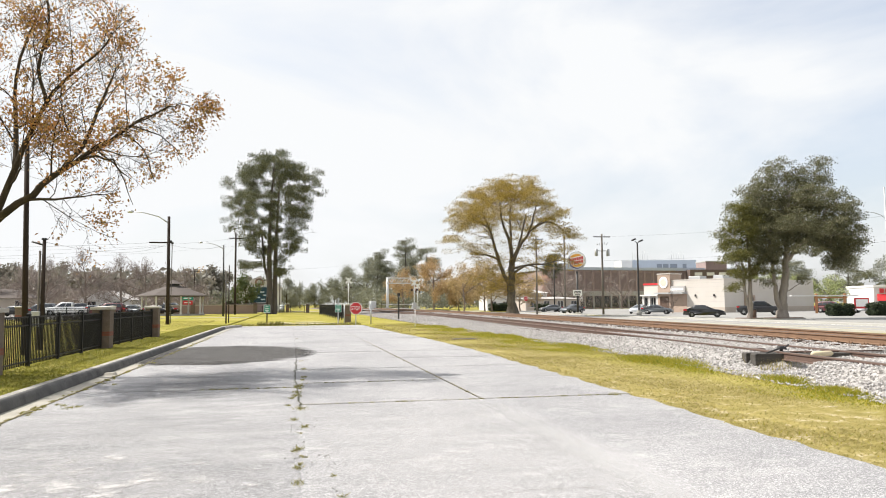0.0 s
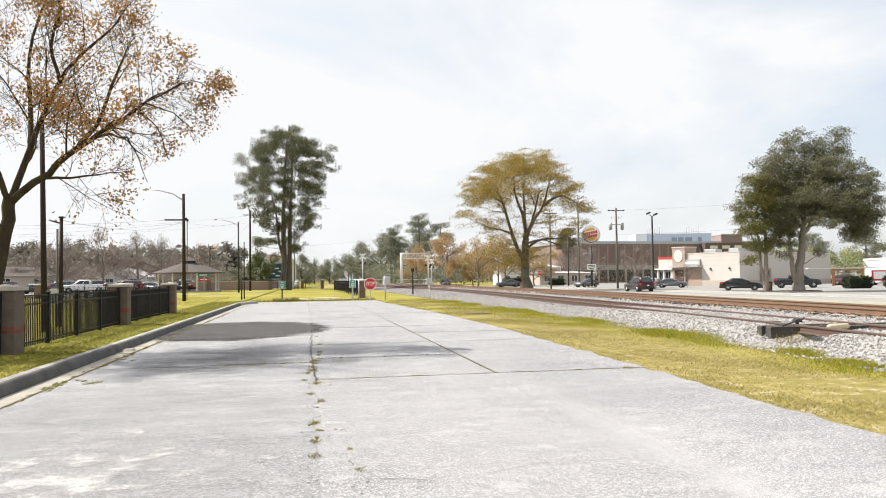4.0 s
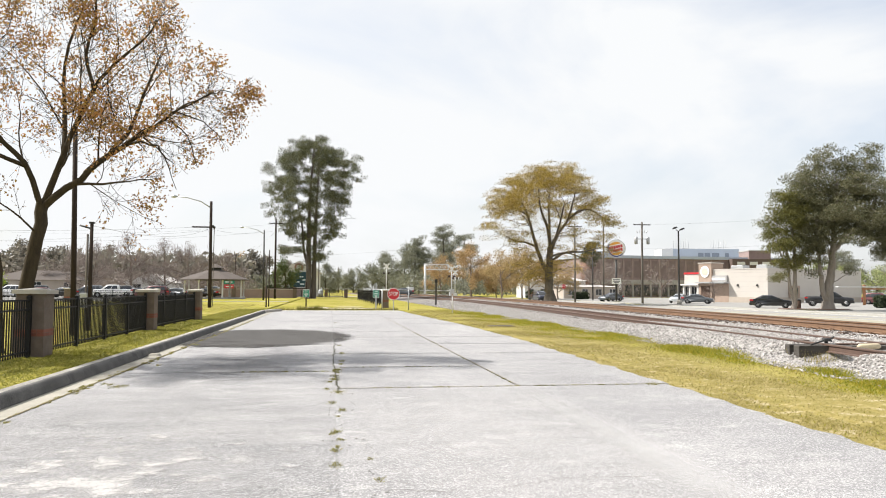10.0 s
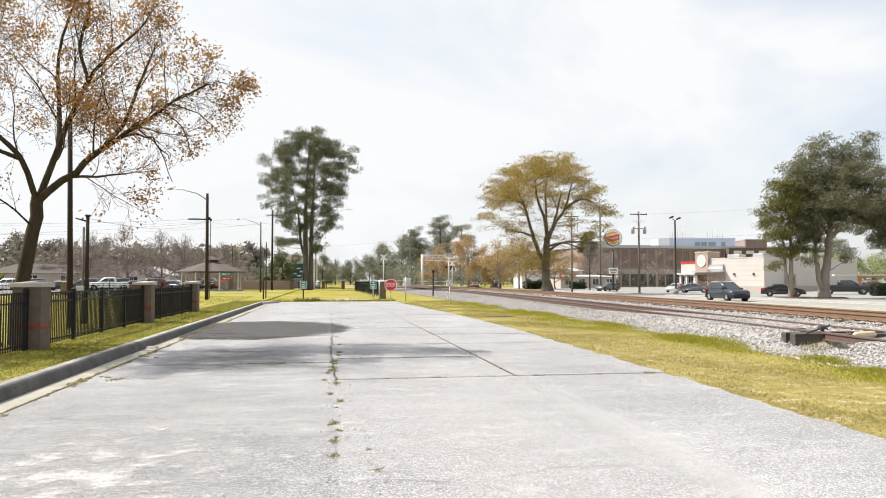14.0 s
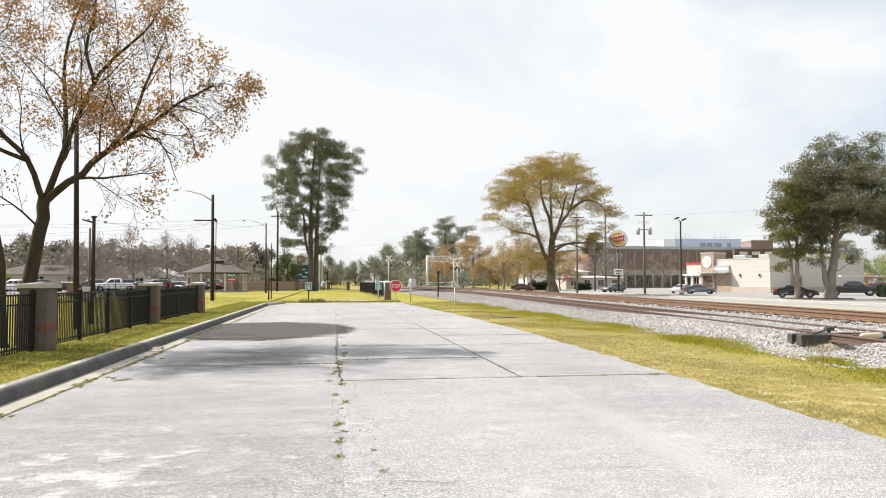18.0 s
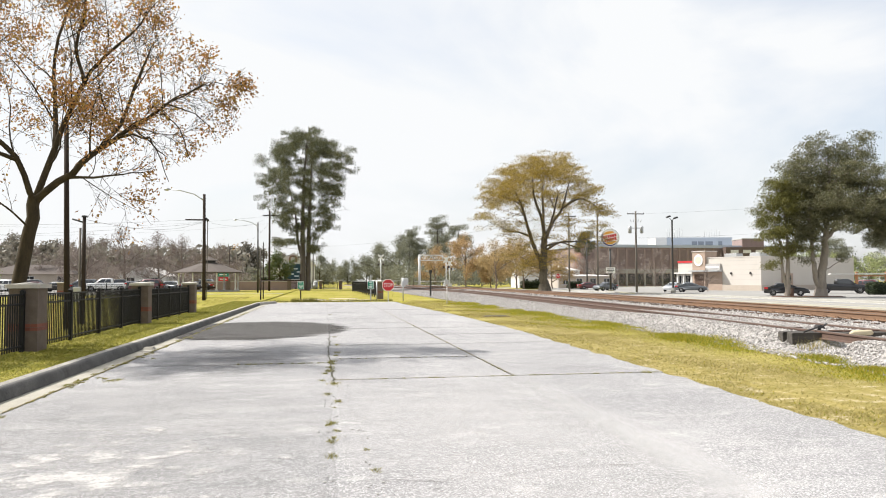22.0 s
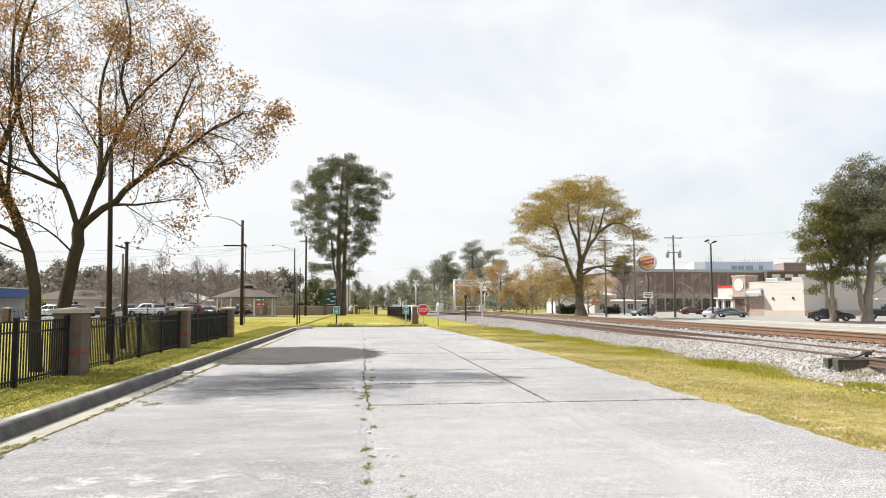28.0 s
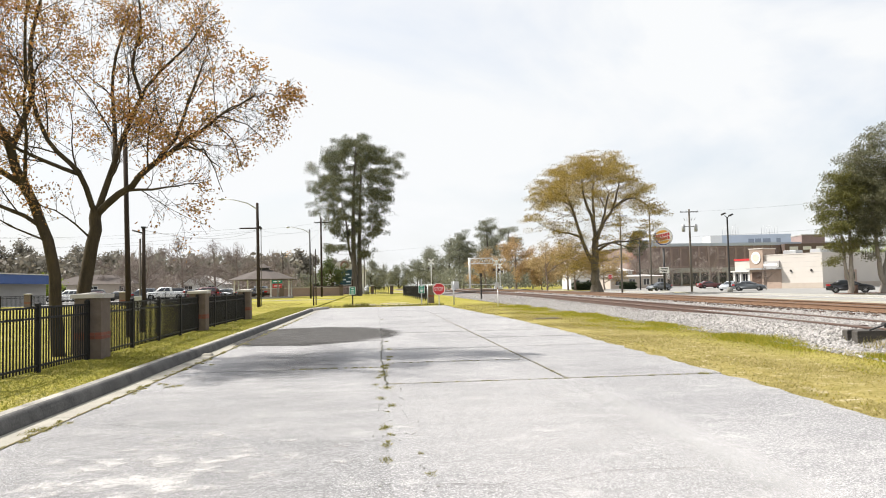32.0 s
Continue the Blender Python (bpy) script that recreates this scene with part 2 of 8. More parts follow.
M["leaf_bare"] = leaf_mat("leaf_bare", (0.22, 0.18, 0.158), (0.30, 0.25, 0.22), (0.17, 0.138, 0.12), trans=0.1)
M["grass_blade"] = leaf_mat("grass_blade", (0.18, 0.175, 0.026), (0.26, 0.23, 0.05), (0.36, 0.305, 0.12), (0.24, 0.212, 0.036), (0.40, 0.34, 0.17), trans=0.5)
M["grass_green"] = leaf_mat("grass_green", (0.15, 0.185, 0.02), (0.26, 0.265, 0.024), (0.38, 0.33, 0.03), (0.40, 0.32, 0.06), trans=0.5)
M["weed"] = leaf_mat("weed", (0.13, 0.14, 0.03), (0.23, 0.21, 0.05), (0.34, 0.29, 0.10), trans=0.3)


def grass_ground():
    """Mown spring grass: green, yellow-green and bleached patches."""
    m = bpy.data.materials.new("grass")
    m.use_nodes = True
    n, l = m.node_tree.nodes, m.node_tree.links
    p = n["Principled BSDF"]
    p.inputs["Roughness"].default_value = 1.0
    p.inputs["Specular IOR Level"].default_value = 0.1
    co = n.new("ShaderNodeTexCoord")
    a = n.new("ShaderNodeTexNoise")
    a.inputs["Scale"].default_value = 0.35
    a.inputs["Detail"].default_value = 6
    b = n.new("ShaderNodeTexNoise")
    b.inputs["Scale"].default_value = 7
    b.inputs["Detail"].default_value = 5
    c = n.new("ShaderNodeTexNoise")
    c.inputs["Scale"].default_value = 0.09
    c.inputs["Detail"].default_value = 4
    for q in (a, b, c):
        l.new(co.outputs["Object"], q.inputs["Vector"])
    s = n.new("ShaderNodeMath")
    s.operation = "ADD"
    l.new(a.outputs["Fac"], s.inputs[0])
    l.new(b.outputs["Fac"], s.inputs[1])
    s2 = n.new("ShaderNodeMath")
    s2.operation = "MULTIPLY_ADD"
    s2.inputs[1].default_value = 0.6
    l.new(c.outputs["Fac"], s2.inputs[0])
    l.new(s.outputs[0], s2.inputs[2])
    r = n.new("ShaderNodeValToRGB")
    mr = n.new("ShaderNodeMapRange")
    mr.inputs["From Min"].default_value = 0.9
    mr.inputs["From Max"].default_value = 1.75
    l.new(s2.outputs[0], mr.inputs["Value"])
    e = r.color_ramp.elements
    e[0].position, e[0].color = 0.0, (0.14, 0.142, 0.022, 1)
    e[1].position, e[1].color = 1.0, (0.41, 0.35, 0.21, 1)
    k = e.new(0.42)
    k.color = (0.255, 0.23, 0.038, 1)
    k = e.new(0.68)
    k.color = (0.325, 0.28, 0.08, 1)
    l.new(mr.outputs["Result"], r.inputs["Fac"])
    # the trodden strip beside the pavement: straw and bare sand
    sp = n.new("ShaderNodeSeparateXYZ")
    l.new(co.outputs["Object"], sp.inputs[0])
    strip = n.new("ShaderNodeMapRange")
    strip.inputs["From Min"].default_value = 8.6
    strip.inputs["From Max"].default_value = 7.4
    l.new(sp.outputs["X"], strip.inputs["Value"])
    edge = n.new("ShaderNodeMapRange")
    edge.inputs["From Min"].default_value = 4.4
    edge.inputs["From Max"].default_value = 4.8
    l.new(sp.outputs["X"], edge.inputs["Value"])
    far = n.new("ShaderNodeMapRange")
    far.inputs["From Min"].default_value = 50
    far.inputs["From Max"].default_value = 20
    l.new(sp.outputs["Y"], far.inputs["Value"])
    both = n.new("ShaderNodeMath")
    both.operation = "MULTIPLY"
    l.new(strip.outputs["Result"], both.inputs[0])
    l.new(edge.outputs["Result"], both.inputs[1])
    three = n.new("ShaderNodeMath")
    three.operation = "MULTIPLY"
    l.new(both.outputs[0], three.inputs[0])
    l.new(far.outputs["Result"], three.inputs[1])
    sand = n.new("ShaderNodeValToRGB")
    sand.color_ramp.elements[0].position, sand.color_ramp.elements[0].color = 0.40, (0.185, 0.158, 0.045, 1)
    sand.color_ramp.elements[1].position, sand.color_ramp.elements[1].color = 0.65, (0.54, 0.48, 0.37, 1)
    k = sand.color_ramp.elements.new(0.54)
    k.color = (0.285, 0.232, 0.085, 1)
    fine = n.new("ShaderNodeTexNoise")
    fine.inputs["Scale"].default_value = 2.6
    fine.inputs["Detail"].default_value = 12
    fine.inputs["Roughness"].default_value = 0.84
    l.new(co.outputs["Object"], fine.inputs["Vector"])
    l.new(fine.outputs["Fac"], sand.inputs["Fac"])
    mx = n.new("ShaderNodeMix")
    mx.data_type = "RGBA"
    l.new(three.outputs[0], mx.inputs["Factor"])
    l.new(r.outputs["Color"], mx.inputs["A"])
    l.new(sand.outputs["Color"], mx.inputs["B"])
    l.new(mx.outputs["Result"], p.inputs["Base Color"])
    bp = n.new("ShaderNodeBump")
    bp.inputs["Strength"].default_value = 0.8
    bp.inputs["Distance"].default_value = 0.05
    l.new(b.outputs["Fac"], bp.inputs["Height"])
    l.new(bp.outputs["Normal"], p.inputs["Normal"])
    return m


def asphalt():
    """Old bleached asphalt: broad stains, streaks across the lane, pale worn spots and coarse grit."""
    m = bpy.data.materials.new("asphalt_old")
    m.use_nodes = True
    n, l = m.node_tree.nodes, m.node_tree.links
    p = n["Principled BSDF"]
    p.inputs["Roughness"].default_value = 0.72
    p.inputs["Specular IOR Level"].default_value = 0.5
    co = n.new("ShaderNodeTexCoord")

    def layer(scale, detail, rough, stretch, lo, hi):
        mp = n.new("ShaderNodeMapping")
        mp.inputs["Scale"].default_value = stretch
        l.new(co.outputs["Object"], mp.inputs["Vector"])
        t = n.new("ShaderNodeTexNoise")
        t.inputs["Scale"].default_value = scale
        t.inputs["Detail"].default_value = detail
        t.inputs["Roughness"].default_value = rough
        l.new(mp.outputs["Vector"], t.inputs["Vector"])
        r = n.new("ShaderNodeMapRange")
        r.inputs["From Min"].default_value = lo
        r.inputs["From Max"].default_value = hi
        l.new(t.outputs["Fac"], r.inputs["Value"])
        return r.outputs["Result"], t.outputs["Fac"]

    broad, _ = layer(0.33, 5, 0.55, (1, 0.8, 1), 0.34, 0.66)
    streak, _ = layer(0.9, 6, 0.65, (0.55, 2.4, 1), 0.36, 0.66)
    spots, _ = layer(2.1, 4, 0.5, (0.8, 1.3, 1), 0.60, 0.70)
    def chips(scale, lo, hi):
        v = n.new("ShaderNodeTexVoronoi")
        v.inputs["Scale"].default_value = scale
        l.new(co.outputs["Object"], v.inputs["Vector"])
        sp = n.new("ShaderNodeSeparateColor")
        l.new(v.outputs["Color"], sp.inputs["Color"])
        r = n.new("ShaderNodeMapRange")
        r.inputs["From Min"].default_value = lo
        r.inputs["From Max"].default_value = hi
        l.new(sp.outputs["Red"], r.inputs["Value"])
        return r.outputs["Result"], sp.outputs["Green"]

    grit, raw = chips(95, 0.60, 0.90)
    dark, _ = chips(120, 0.55, 0.90)
    patchy_grit, _ = layer(1.1, 5, 0.6, (1, 1, 1), 0.40, 0.62)

    def mixed(a, b, fac, k):
        q = n.new("ShaderNodeMath")
        q.operation = "MULTIPLY"
        q.inputs[1].default_value = k
        l.new(fac, q.inputs[0])
        x = n.new("ShaderNodeMix")
        x.data_type = "RGBA"
        l.new(q.outputs[0], x.inputs["Factor"])
        if isinstance(a, tuple):
            x.inputs["A"].default_value = (*a, 1)
        else:
            l.new(a, x.inputs["A"])
        x.inputs["B"].default_value = (*b, 1)
        return x.outputs["Result"]

    c = mixed((0.36, 0.348, 0.343), (0.175, 0.17, 0.173), broad, 0.85)
    c = mixed(c, (0.11, 0.112, 0.117), streak, 0.55)
    c = mixed(c, (0.50, 0.485, 0.46), spots, 0.6)
    c = mixed(c, (0.26, 0.258, 0.262), patchy_grit, 0.35)
    c = mixed(c, (0.09, 0.09, 0.094), dark, 0.66)
    c = mixed(c, (0.62, 0.605, 0.60), grit, 0.66)
    l.new(c, p.inputs["Base Color"])
    bp = n.new("ShaderNodeBump")
    bp.inputs["Strength"].default_value = 0.6
    bp.inputs["Distance"].default_value = 0.006
    l.new(raw, bp.inputs["Height"])
    l.new(bp.outputs["Normal"], p.inputs["Normal"])
    return m


M["lamp_dark"] = mat("lamp_dark", (0.05, 0.012, 0.012), (0.03, 0.01, 0.01), 0.3)
M["joint_dirt"] = mat("joint_dirt", (0.13, 0.118, 0.09), (0.05, 0.045, 0.036), 1.0, scale=3, fine=40, bump=0.4)
M["crack_dark"] = mat("crack_dark", (0.16, 0.153, 0.14), (0.055, 0.052, 0.048), 1.0, scale=5, fine=40)
M["badge_tan"] = mat("badge_tan", (0.66, 0.56, 0.47), (0.58, 0.49, 0.41), 0.6, scale=4, fine=30)
def surface_mark(name, mid, radii, dark, pale, full, stretch=(0.9, 2.6, 1), inner=1.22, outer=1.46, warp=0.75):
    """A thin layer of wear or painted shade over the old surface, feathered and streaked at its rim."""
    m = bpy.data.materials.new(name)
    m.use_nodes = True
    n, l = m.node_tree.nodes, m.node_tree.links
    p = n["Principled BSDF"]
    p.inputs["Roughness"].default_value = 1.0
    p.inputs["Specular IOR Level"].default_value = 0.1
    co = n.new("ShaderNodeTexCoord")
    mp = n.new("ShaderNodeMapping")
    mp.inputs["Scale"].default_value = stretch
    l.new(co.outputs["Object"], mp.inputs["Vector"])
    t = n.new("ShaderNodeTexNoise")
    t.inputs["Scale"].default_value = 1.6
    t.inputs["Detail"].default_value = 9
    t.inputs["Roughness"].default_value = 0.72
    l.new(mp.outputs["Vector"], t.inputs["Vector"])
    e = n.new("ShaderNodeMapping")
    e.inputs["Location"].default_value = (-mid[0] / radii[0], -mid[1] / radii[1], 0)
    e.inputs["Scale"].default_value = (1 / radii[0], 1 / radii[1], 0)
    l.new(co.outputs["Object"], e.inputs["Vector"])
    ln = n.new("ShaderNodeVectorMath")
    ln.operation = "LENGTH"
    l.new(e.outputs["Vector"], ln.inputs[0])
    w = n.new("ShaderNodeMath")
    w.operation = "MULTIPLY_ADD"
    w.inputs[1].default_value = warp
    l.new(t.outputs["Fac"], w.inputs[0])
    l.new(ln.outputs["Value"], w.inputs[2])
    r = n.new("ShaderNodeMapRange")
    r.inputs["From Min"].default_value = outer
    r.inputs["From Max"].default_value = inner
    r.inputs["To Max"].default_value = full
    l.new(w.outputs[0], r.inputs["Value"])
    c = n.new("ShaderNodeValToRGB")
    c.color_ramp.elements[0].position, c.color_ramp.elements[0].color = 0.36, (*dark, 1)
    c.color_ramp.elements[1].position, c.color_ramp.elements[1].color = 0.64, (*pale, 1)
    l.new(t.outputs["Fac"], c.inputs["Fac"])
    l.new(c.outputs["Color"], p.inputs["Base Color"])
    speck = n.new("ShaderNodeTexNoise")
    speck.inputs["Scale"].default_value = 70
    speck.inputs["Detail"].default_value = 4
    speck.inputs["Roughness"].default_value = 0.8
    l.new(co.outputs["Object"], speck.inputs["Vector"])
    sr = n.new("ShaderNodeMapRange")
    sr.inputs["From Min"].default_value = 0.36
    sr.inputs["From Max"].default_value = 0.58
    sr.inputs["To Min"].default_value = 0.25 + 0.6 * max(0.0, full - 0.6)
    l.new(speck.outputs["Fac"], sr.inputs["Value"])
    fm = n.new("ShaderNodeMath")
    fm.operation = "MULTIPLY"
    l.new(r.outputs["Result"], fm.inputs[0])
    l.new(sr.outputs["Result"], fm.inputs[1])
    tr = n.new("ShaderNodeBsdfTransparent")
    ms = n.new("ShaderNodeMixShader")
    l.new(fm.outputs[0], ms.inputs["Fac"])
    l.new(tr.outputs["BSDF"], ms.inputs[1])
    l.new(p.outputs["BSDF"], ms.inputs[2])
    l.new(ms.outputs["Shader"], n["Material Output"].inputs["Surface"])
    return m


M["lane_patch"] = surface_mark("asphalt_repair", (-2.2, 23.9), (2.85, 4.3), (0.05, 0.047, 0.045), (0.12, 0.115, 0.11), 0.95, (0.9, 2.6, 1), 1.27, 1.42)
# the budding tree's cast shadow, painted as dark streaks on the lane
M["lane_tree_shade"] = surface_mark("lane_tree_shade", (-1.7, 15.2), (1.9, 4.4), (0.08, 0.08, 0.085), (0.16, 0.16, 0.165), 0.30, (0.8, 3.2, 1), 0.85, 1.55, 1.6)
M["worn_seam"] = surface_mark("worn_seam", (3.0, 5.0), (0.30, 7.2), (0.66, 0.645, 0.64), (0.56, 0.55, 0.545), 0.34, (2.4, 1.6, 1), 0.45, 1.45, 0.7)
M["worn_lane"] = surface_mark("worn_lane", (1.6, 7.0), (1.5, 5.2), (0.60, 0.585, 0.58), (0.48, 0.47, 0.465), 0.22, (1.3, 1.0, 1), 0.9, 1.9, 1.2)
M["pale_scrape"] = surface_mark("pale_scrape", (-1.9, 6.2), (4.6, 8.0), (0.58, 0.56, 0.54), (0.46, 0.455, 0.45), 0.80, (1.4, 1.7, 1), 0.86, 1.10, 1.9)
M["lane_grey"] = surface_mark("lane_grey", (-1.75, 4.0), (2.6, 9.5), (0.20, 0.20, 0.205), (0.27, 0.268, 0.27), 0.15, (0.9, 1.3, 1), 0.75, 1.6, 1.0)
M["panel_brick"] = mat("panel_brick", (0.235, 0.175, 0.16), (0.16, 0.12, 0.108), 0.9, scale=0.8, fine=8)
M["pilaster_brick"] = mat("pilaster_brick", (0.345, 0.262, 0.235), (0.25, 0.19, 0.168), 0.9, scale=0.8, fine=8)
M["mulch"] = mat("mulch", (0.17, 0.075, 0.05), (0.085, 0.042, 0.03), 1.0, scale=5, fine=40, bump=0.6)
M["moss"] = mat("moss", (0.20, 0.16, 0.06), (0.09, 0.078, 0.035), 1.0, scale=5, fine=50, bump=0.6, contrast=0.16)
M["moss_dark"] = mat("moss_dark", (0.085, 0.08, 0.045), (0.04, 0.038, 0.028), 1.0, scale=5, fine=50, bump=0.6, contrast=0.16)
M["crumb"] = mat("crumb", (0.50, 0.48, 0.45), (0.30, 0.29, 0.27), 0.95, scale=10, fine=60, island=0.2)
M["grass_verge"] = leaf_mat("grass_verge", (0.125, 0.142, 0.02), (0.20, 0.205, 0.03), (0.28, 0.25, 0.045), (0.175, 0.185, 0.026), (0.32, 0.27, 0.08), trans=0.4)
# darker copy of the kerb colour: shade painted on its road side
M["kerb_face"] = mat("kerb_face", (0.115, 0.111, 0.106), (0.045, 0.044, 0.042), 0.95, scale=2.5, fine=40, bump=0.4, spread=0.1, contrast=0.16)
M["ballast_far"] = mat("ballast_far", (0.24, 0.215, 0.195), (0.13, 0.115, 0.105), 0.95, scale=5, fine=16, bump=1.0, contrast=0.16)
M["grass_straw"] = leaf_mat("grass_straw", (0.28, 0.23, 0.065), (0.37, 0.305, 0.125), (0.23, 0.205, 0.042), (0.45, 0.385, 0.21), (0.27, 0.228, 0.05), trans=0.5)
M["leaf_tan"] = leaf_mat("leaf_tan", (0.40, 0.29, 0.14), (0.46, 0.34, 0.16), (0.33, 0.25, 0.14), (0.50, 0.37, 0.17), trans=0.5)
M["asphalt_old"] = asphalt()
M["grass"] = grass_ground()
M["line_yellow"] = mat("line_yellow", (0.42, 0.36, 0.22), (0.34, 0.31, 0.25), 0.8, scale=2, fine=20)
M["line_white"] = mat("line_white", (0.74, 0.73, 0.70), (0.62, 0.61, 0.58), 0.8, scale=2, fine=20)
M["sand"] = mat("sand", (0.55, 0.49, 0.39), (0.40, 0.35, 0.25), 1.0, scale=2, fine=20, bump=0.3)
M["pier_joint"] = mat("pier_joint", (0.15, 0.125, 0.105), (0.11, 0.09, 0.078), 0.95, scale=5, fine=40)
M["bun_orange"] = mat("bun_orange", (0.80, 0.40, 0.06), (0.70, 0.34, 0.05), 0.5, scale=3, fine=20)
M["leaf_live"] = leaf_mat("leaf_live", (0.085, 0.095, 0.035), (0.15, 0.145, 0.045), (0.21, 0.19, 0.055), (0.11, 0.115, 0.04), trans=0.3)
M["door_brown"] = mat("door_brown", (0.10, 0.055, 0.035), (0.07, 0.04, 0.027), 0.6, scale=3, fine=30)
M["rust_brick"] = mat("rust_brick", (0.25, 0.14, 0.10), (0.19, 0.105, 0.08), 0.9, scale=0.8, fine=8)
M["glass_grey"] = mat("glass_grey", (0.22, 0.25, 0.29), (0.18, 0.2, 0.24), 0.15, scale=2, fine=8)
M["dark_fascia"] = mat("dark_fascia", (0.13, 0.095, 0.08), (0.10, 0.07, 0.06), 0.8, scale=0.6, fine=8)
M["pale_roof"] = mat("pale_roof", (0.52, 0.50, 0.48), (0.44, 0.42, 0.40), 0.8, scale=0.8, fine=10)
M["buff_wall"] = mat("buff_wall", (0.46, 0.40, 0.34), (0.38, 0.33, 0.28), 0.9, scale=0.8, fine=8)
M["screen_pale"] = mat("screen_pale", (0.55, 0.62, 0.66), (0.42, 0.50, 0.55), 0.4, scale=4, fine=20)
M["tie_grey"] = mat("tie_grey", (0.10, 0.09, 0.078), (0.03, 0.027, 0.024), 0.95, scale=2, fine=30, stretch=(1, 8, 8), bump=0.6, spread=0.1)
M["sand_pale"] = mat("sand_pale", (0.62, 0.53, 0.36), (0.52, 0.44, 0.30), 0.8, scale=4, fine=30)
M["hedge_dark_core"] = mat("hedge_dark_core", (0.012, 0.02, 0.008), (0.008, 0.014, 0.006), 1.0, scale=3, fine=20)
# the next three leaf colours are paled by painted distance haze
M["leaf_far_haze"] = leaf_mat("leaf_far_haze", (0.165, 0.175, 0.13), (0.20, 0.208, 0.15), (0.25, 0.247, 0.175), (0.18, 0.19, 0.145), trans=0.35)
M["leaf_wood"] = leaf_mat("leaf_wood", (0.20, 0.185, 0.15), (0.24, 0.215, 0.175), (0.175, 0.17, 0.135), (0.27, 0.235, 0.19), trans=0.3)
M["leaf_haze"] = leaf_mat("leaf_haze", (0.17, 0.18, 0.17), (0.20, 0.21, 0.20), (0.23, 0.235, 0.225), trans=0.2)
M["leaf_bright"] = leaf_mat("leaf_bright", (0.20, 0.27, 0.03), (0.28, 0.33, 0.05), trans=0.3)
M["leaf_spring"] = leaf_mat("leaf_spring", (0.30, 0.34, 0.14), (0.38, 0.40, 0.19), (0.25, 0.30, 0.12), trans=0.3)
M["bark_bare"] = mat("bark_bare", (0.22, 0.17, 0.14), (0.14, 0.11, 0.09), 0.95, scale=4, fine=30)


# ---------------------------------------------------------------- geometry helpers
class Geo:
    """Gathers vertices and faces, then makes one mesh of them."""

    def __init__(self):
        self.v, self.f, self.smooth = [], [], []

    def add(self, verts, faces, smooth=False):
        o = len(self.v)
        self.v.extend(tuple(v) for v in verts)
        self.f.extend(tuple(i + o for i in f) for f in faces)
        self.smooth.extend([smooth] * len(faces))
        return self

    def box(self, x0, x1, y0, y1, z0, z1, top=1.0, bevel=0.0):
        """A block; top narrows its upper face; bevel cuts its upper rim."""
        cx, cy, hx, hy = (x0 + x1) / 2, (y0 + y1) / 2, (x1 - x0) / 2, (y1 - y0) / 2
        rings = [(1.0, z0), (top, z1)]
        if bevel:
            rings = [(1.0, z0), (1.0, z1 - bevel), (1 - bevel / max(hx, hy), z1)]
        vs = [(cx + sx * hx * k, cy + sy * hy * k, z) for k, z in rings for sx, sy in ((-1, -1), (1, -1), (1, 1), (-1, 1))]
        fs = [(3, 2, 1, 0)]
        for r in range(len(rings) - 1):
            a = r * 4
            fs += [(a + i, a + (i + 1) % 4, a + 4 + (i + 1) % 4, a + 4 + i) for i in range(4)]
        a = (len(rings) - 1) * 4
        fs.append((a, a + 1, a + 2, a + 3))
        return self.add(vs, fs)

    def tube(self, pts, radii, n=6, smooth=True, cap=True):
        """A round bar along points."""
        pts = [Vector(p) for p in pts]
        vs, fs = [], []
        side = None
        for i, p in enumerate(pts):
            d = (pts[min(i + 1, len(pts) - 1)] - pts[max(i - 1, 0)])
            d = d.normalized() if d.length > 1e-9 else Vector((0, 0, 1))
            if side is None:
                side = d.cross(Vector((0.31, 0.87, 0.38))).normalized()
            side = (side - d * side.dot(d)).normalized()
            up = d.cross(side)
            r = radii[i]
            for k in range(n):
                a = 2 * math.pi * k / n
                vs.append(p + side * (r * math.cos(a)) + up * (r * math.sin(a)))
        for i in range(len(pts) - 1):
            for k in range(n):
                a, b = i * n + k, i * n + (k + 1) % n
                fs.append((a, b, b + n, a + n))
        if cap:
            fs.append(tuple(range(n - 1, -1, -1)))
            fs.append(tuple(range((len(pts) - 1) * n, len(pts) * n)))
        return self.add(vs, fs, smooth)

    def bar(self, a, b, r, n=6, r1=None):
        return self.tube([a, b], [r, r if r1 is None else r1], n)

    def prism(self, outline, axis, lo, hi, smooth=False):
        """An outline (u, v) drawn out along an axis. x: (y, z); y: (x, z); z: (x, y)."""
        n = len(outline)
        mk = {"x": lambda u, v, w: (w, u, v), "y": lambda u, v, w: (u, w, v), "z": lambda u, v, w: (u, v, w)}[axis]
        vs = [mk(u, v, lo) for u, v in outline] + [mk(u, v, hi) for u, v in outline]
        fs = [(i, (i + 1) % n, n + (i + 1) % n, n + i) for i in range(n)]
        self.add(vs, fs, smooth)
        return self.add(vs, [tuple(range(n - 1, -1, -1)), tuple(range(n, 2 * n))])

    def sweep(self, profile, rows):
        """An open or closed profile (u, w) set at each row (point, side vector)."""
        n = len(profile)
        vs = [(p[0] + s[0] * u, p[1] + s[1] * u, p[2] + w) for p, s in rows for u, w in profile]
        fs = [(i * n + k, i * n + k + 1, (i + 1) * n + k + 1, (i + 1) * n + k) for i in range(len(rows) - 1) for k in range(n - 1)]
        return self.add(vs, fs)


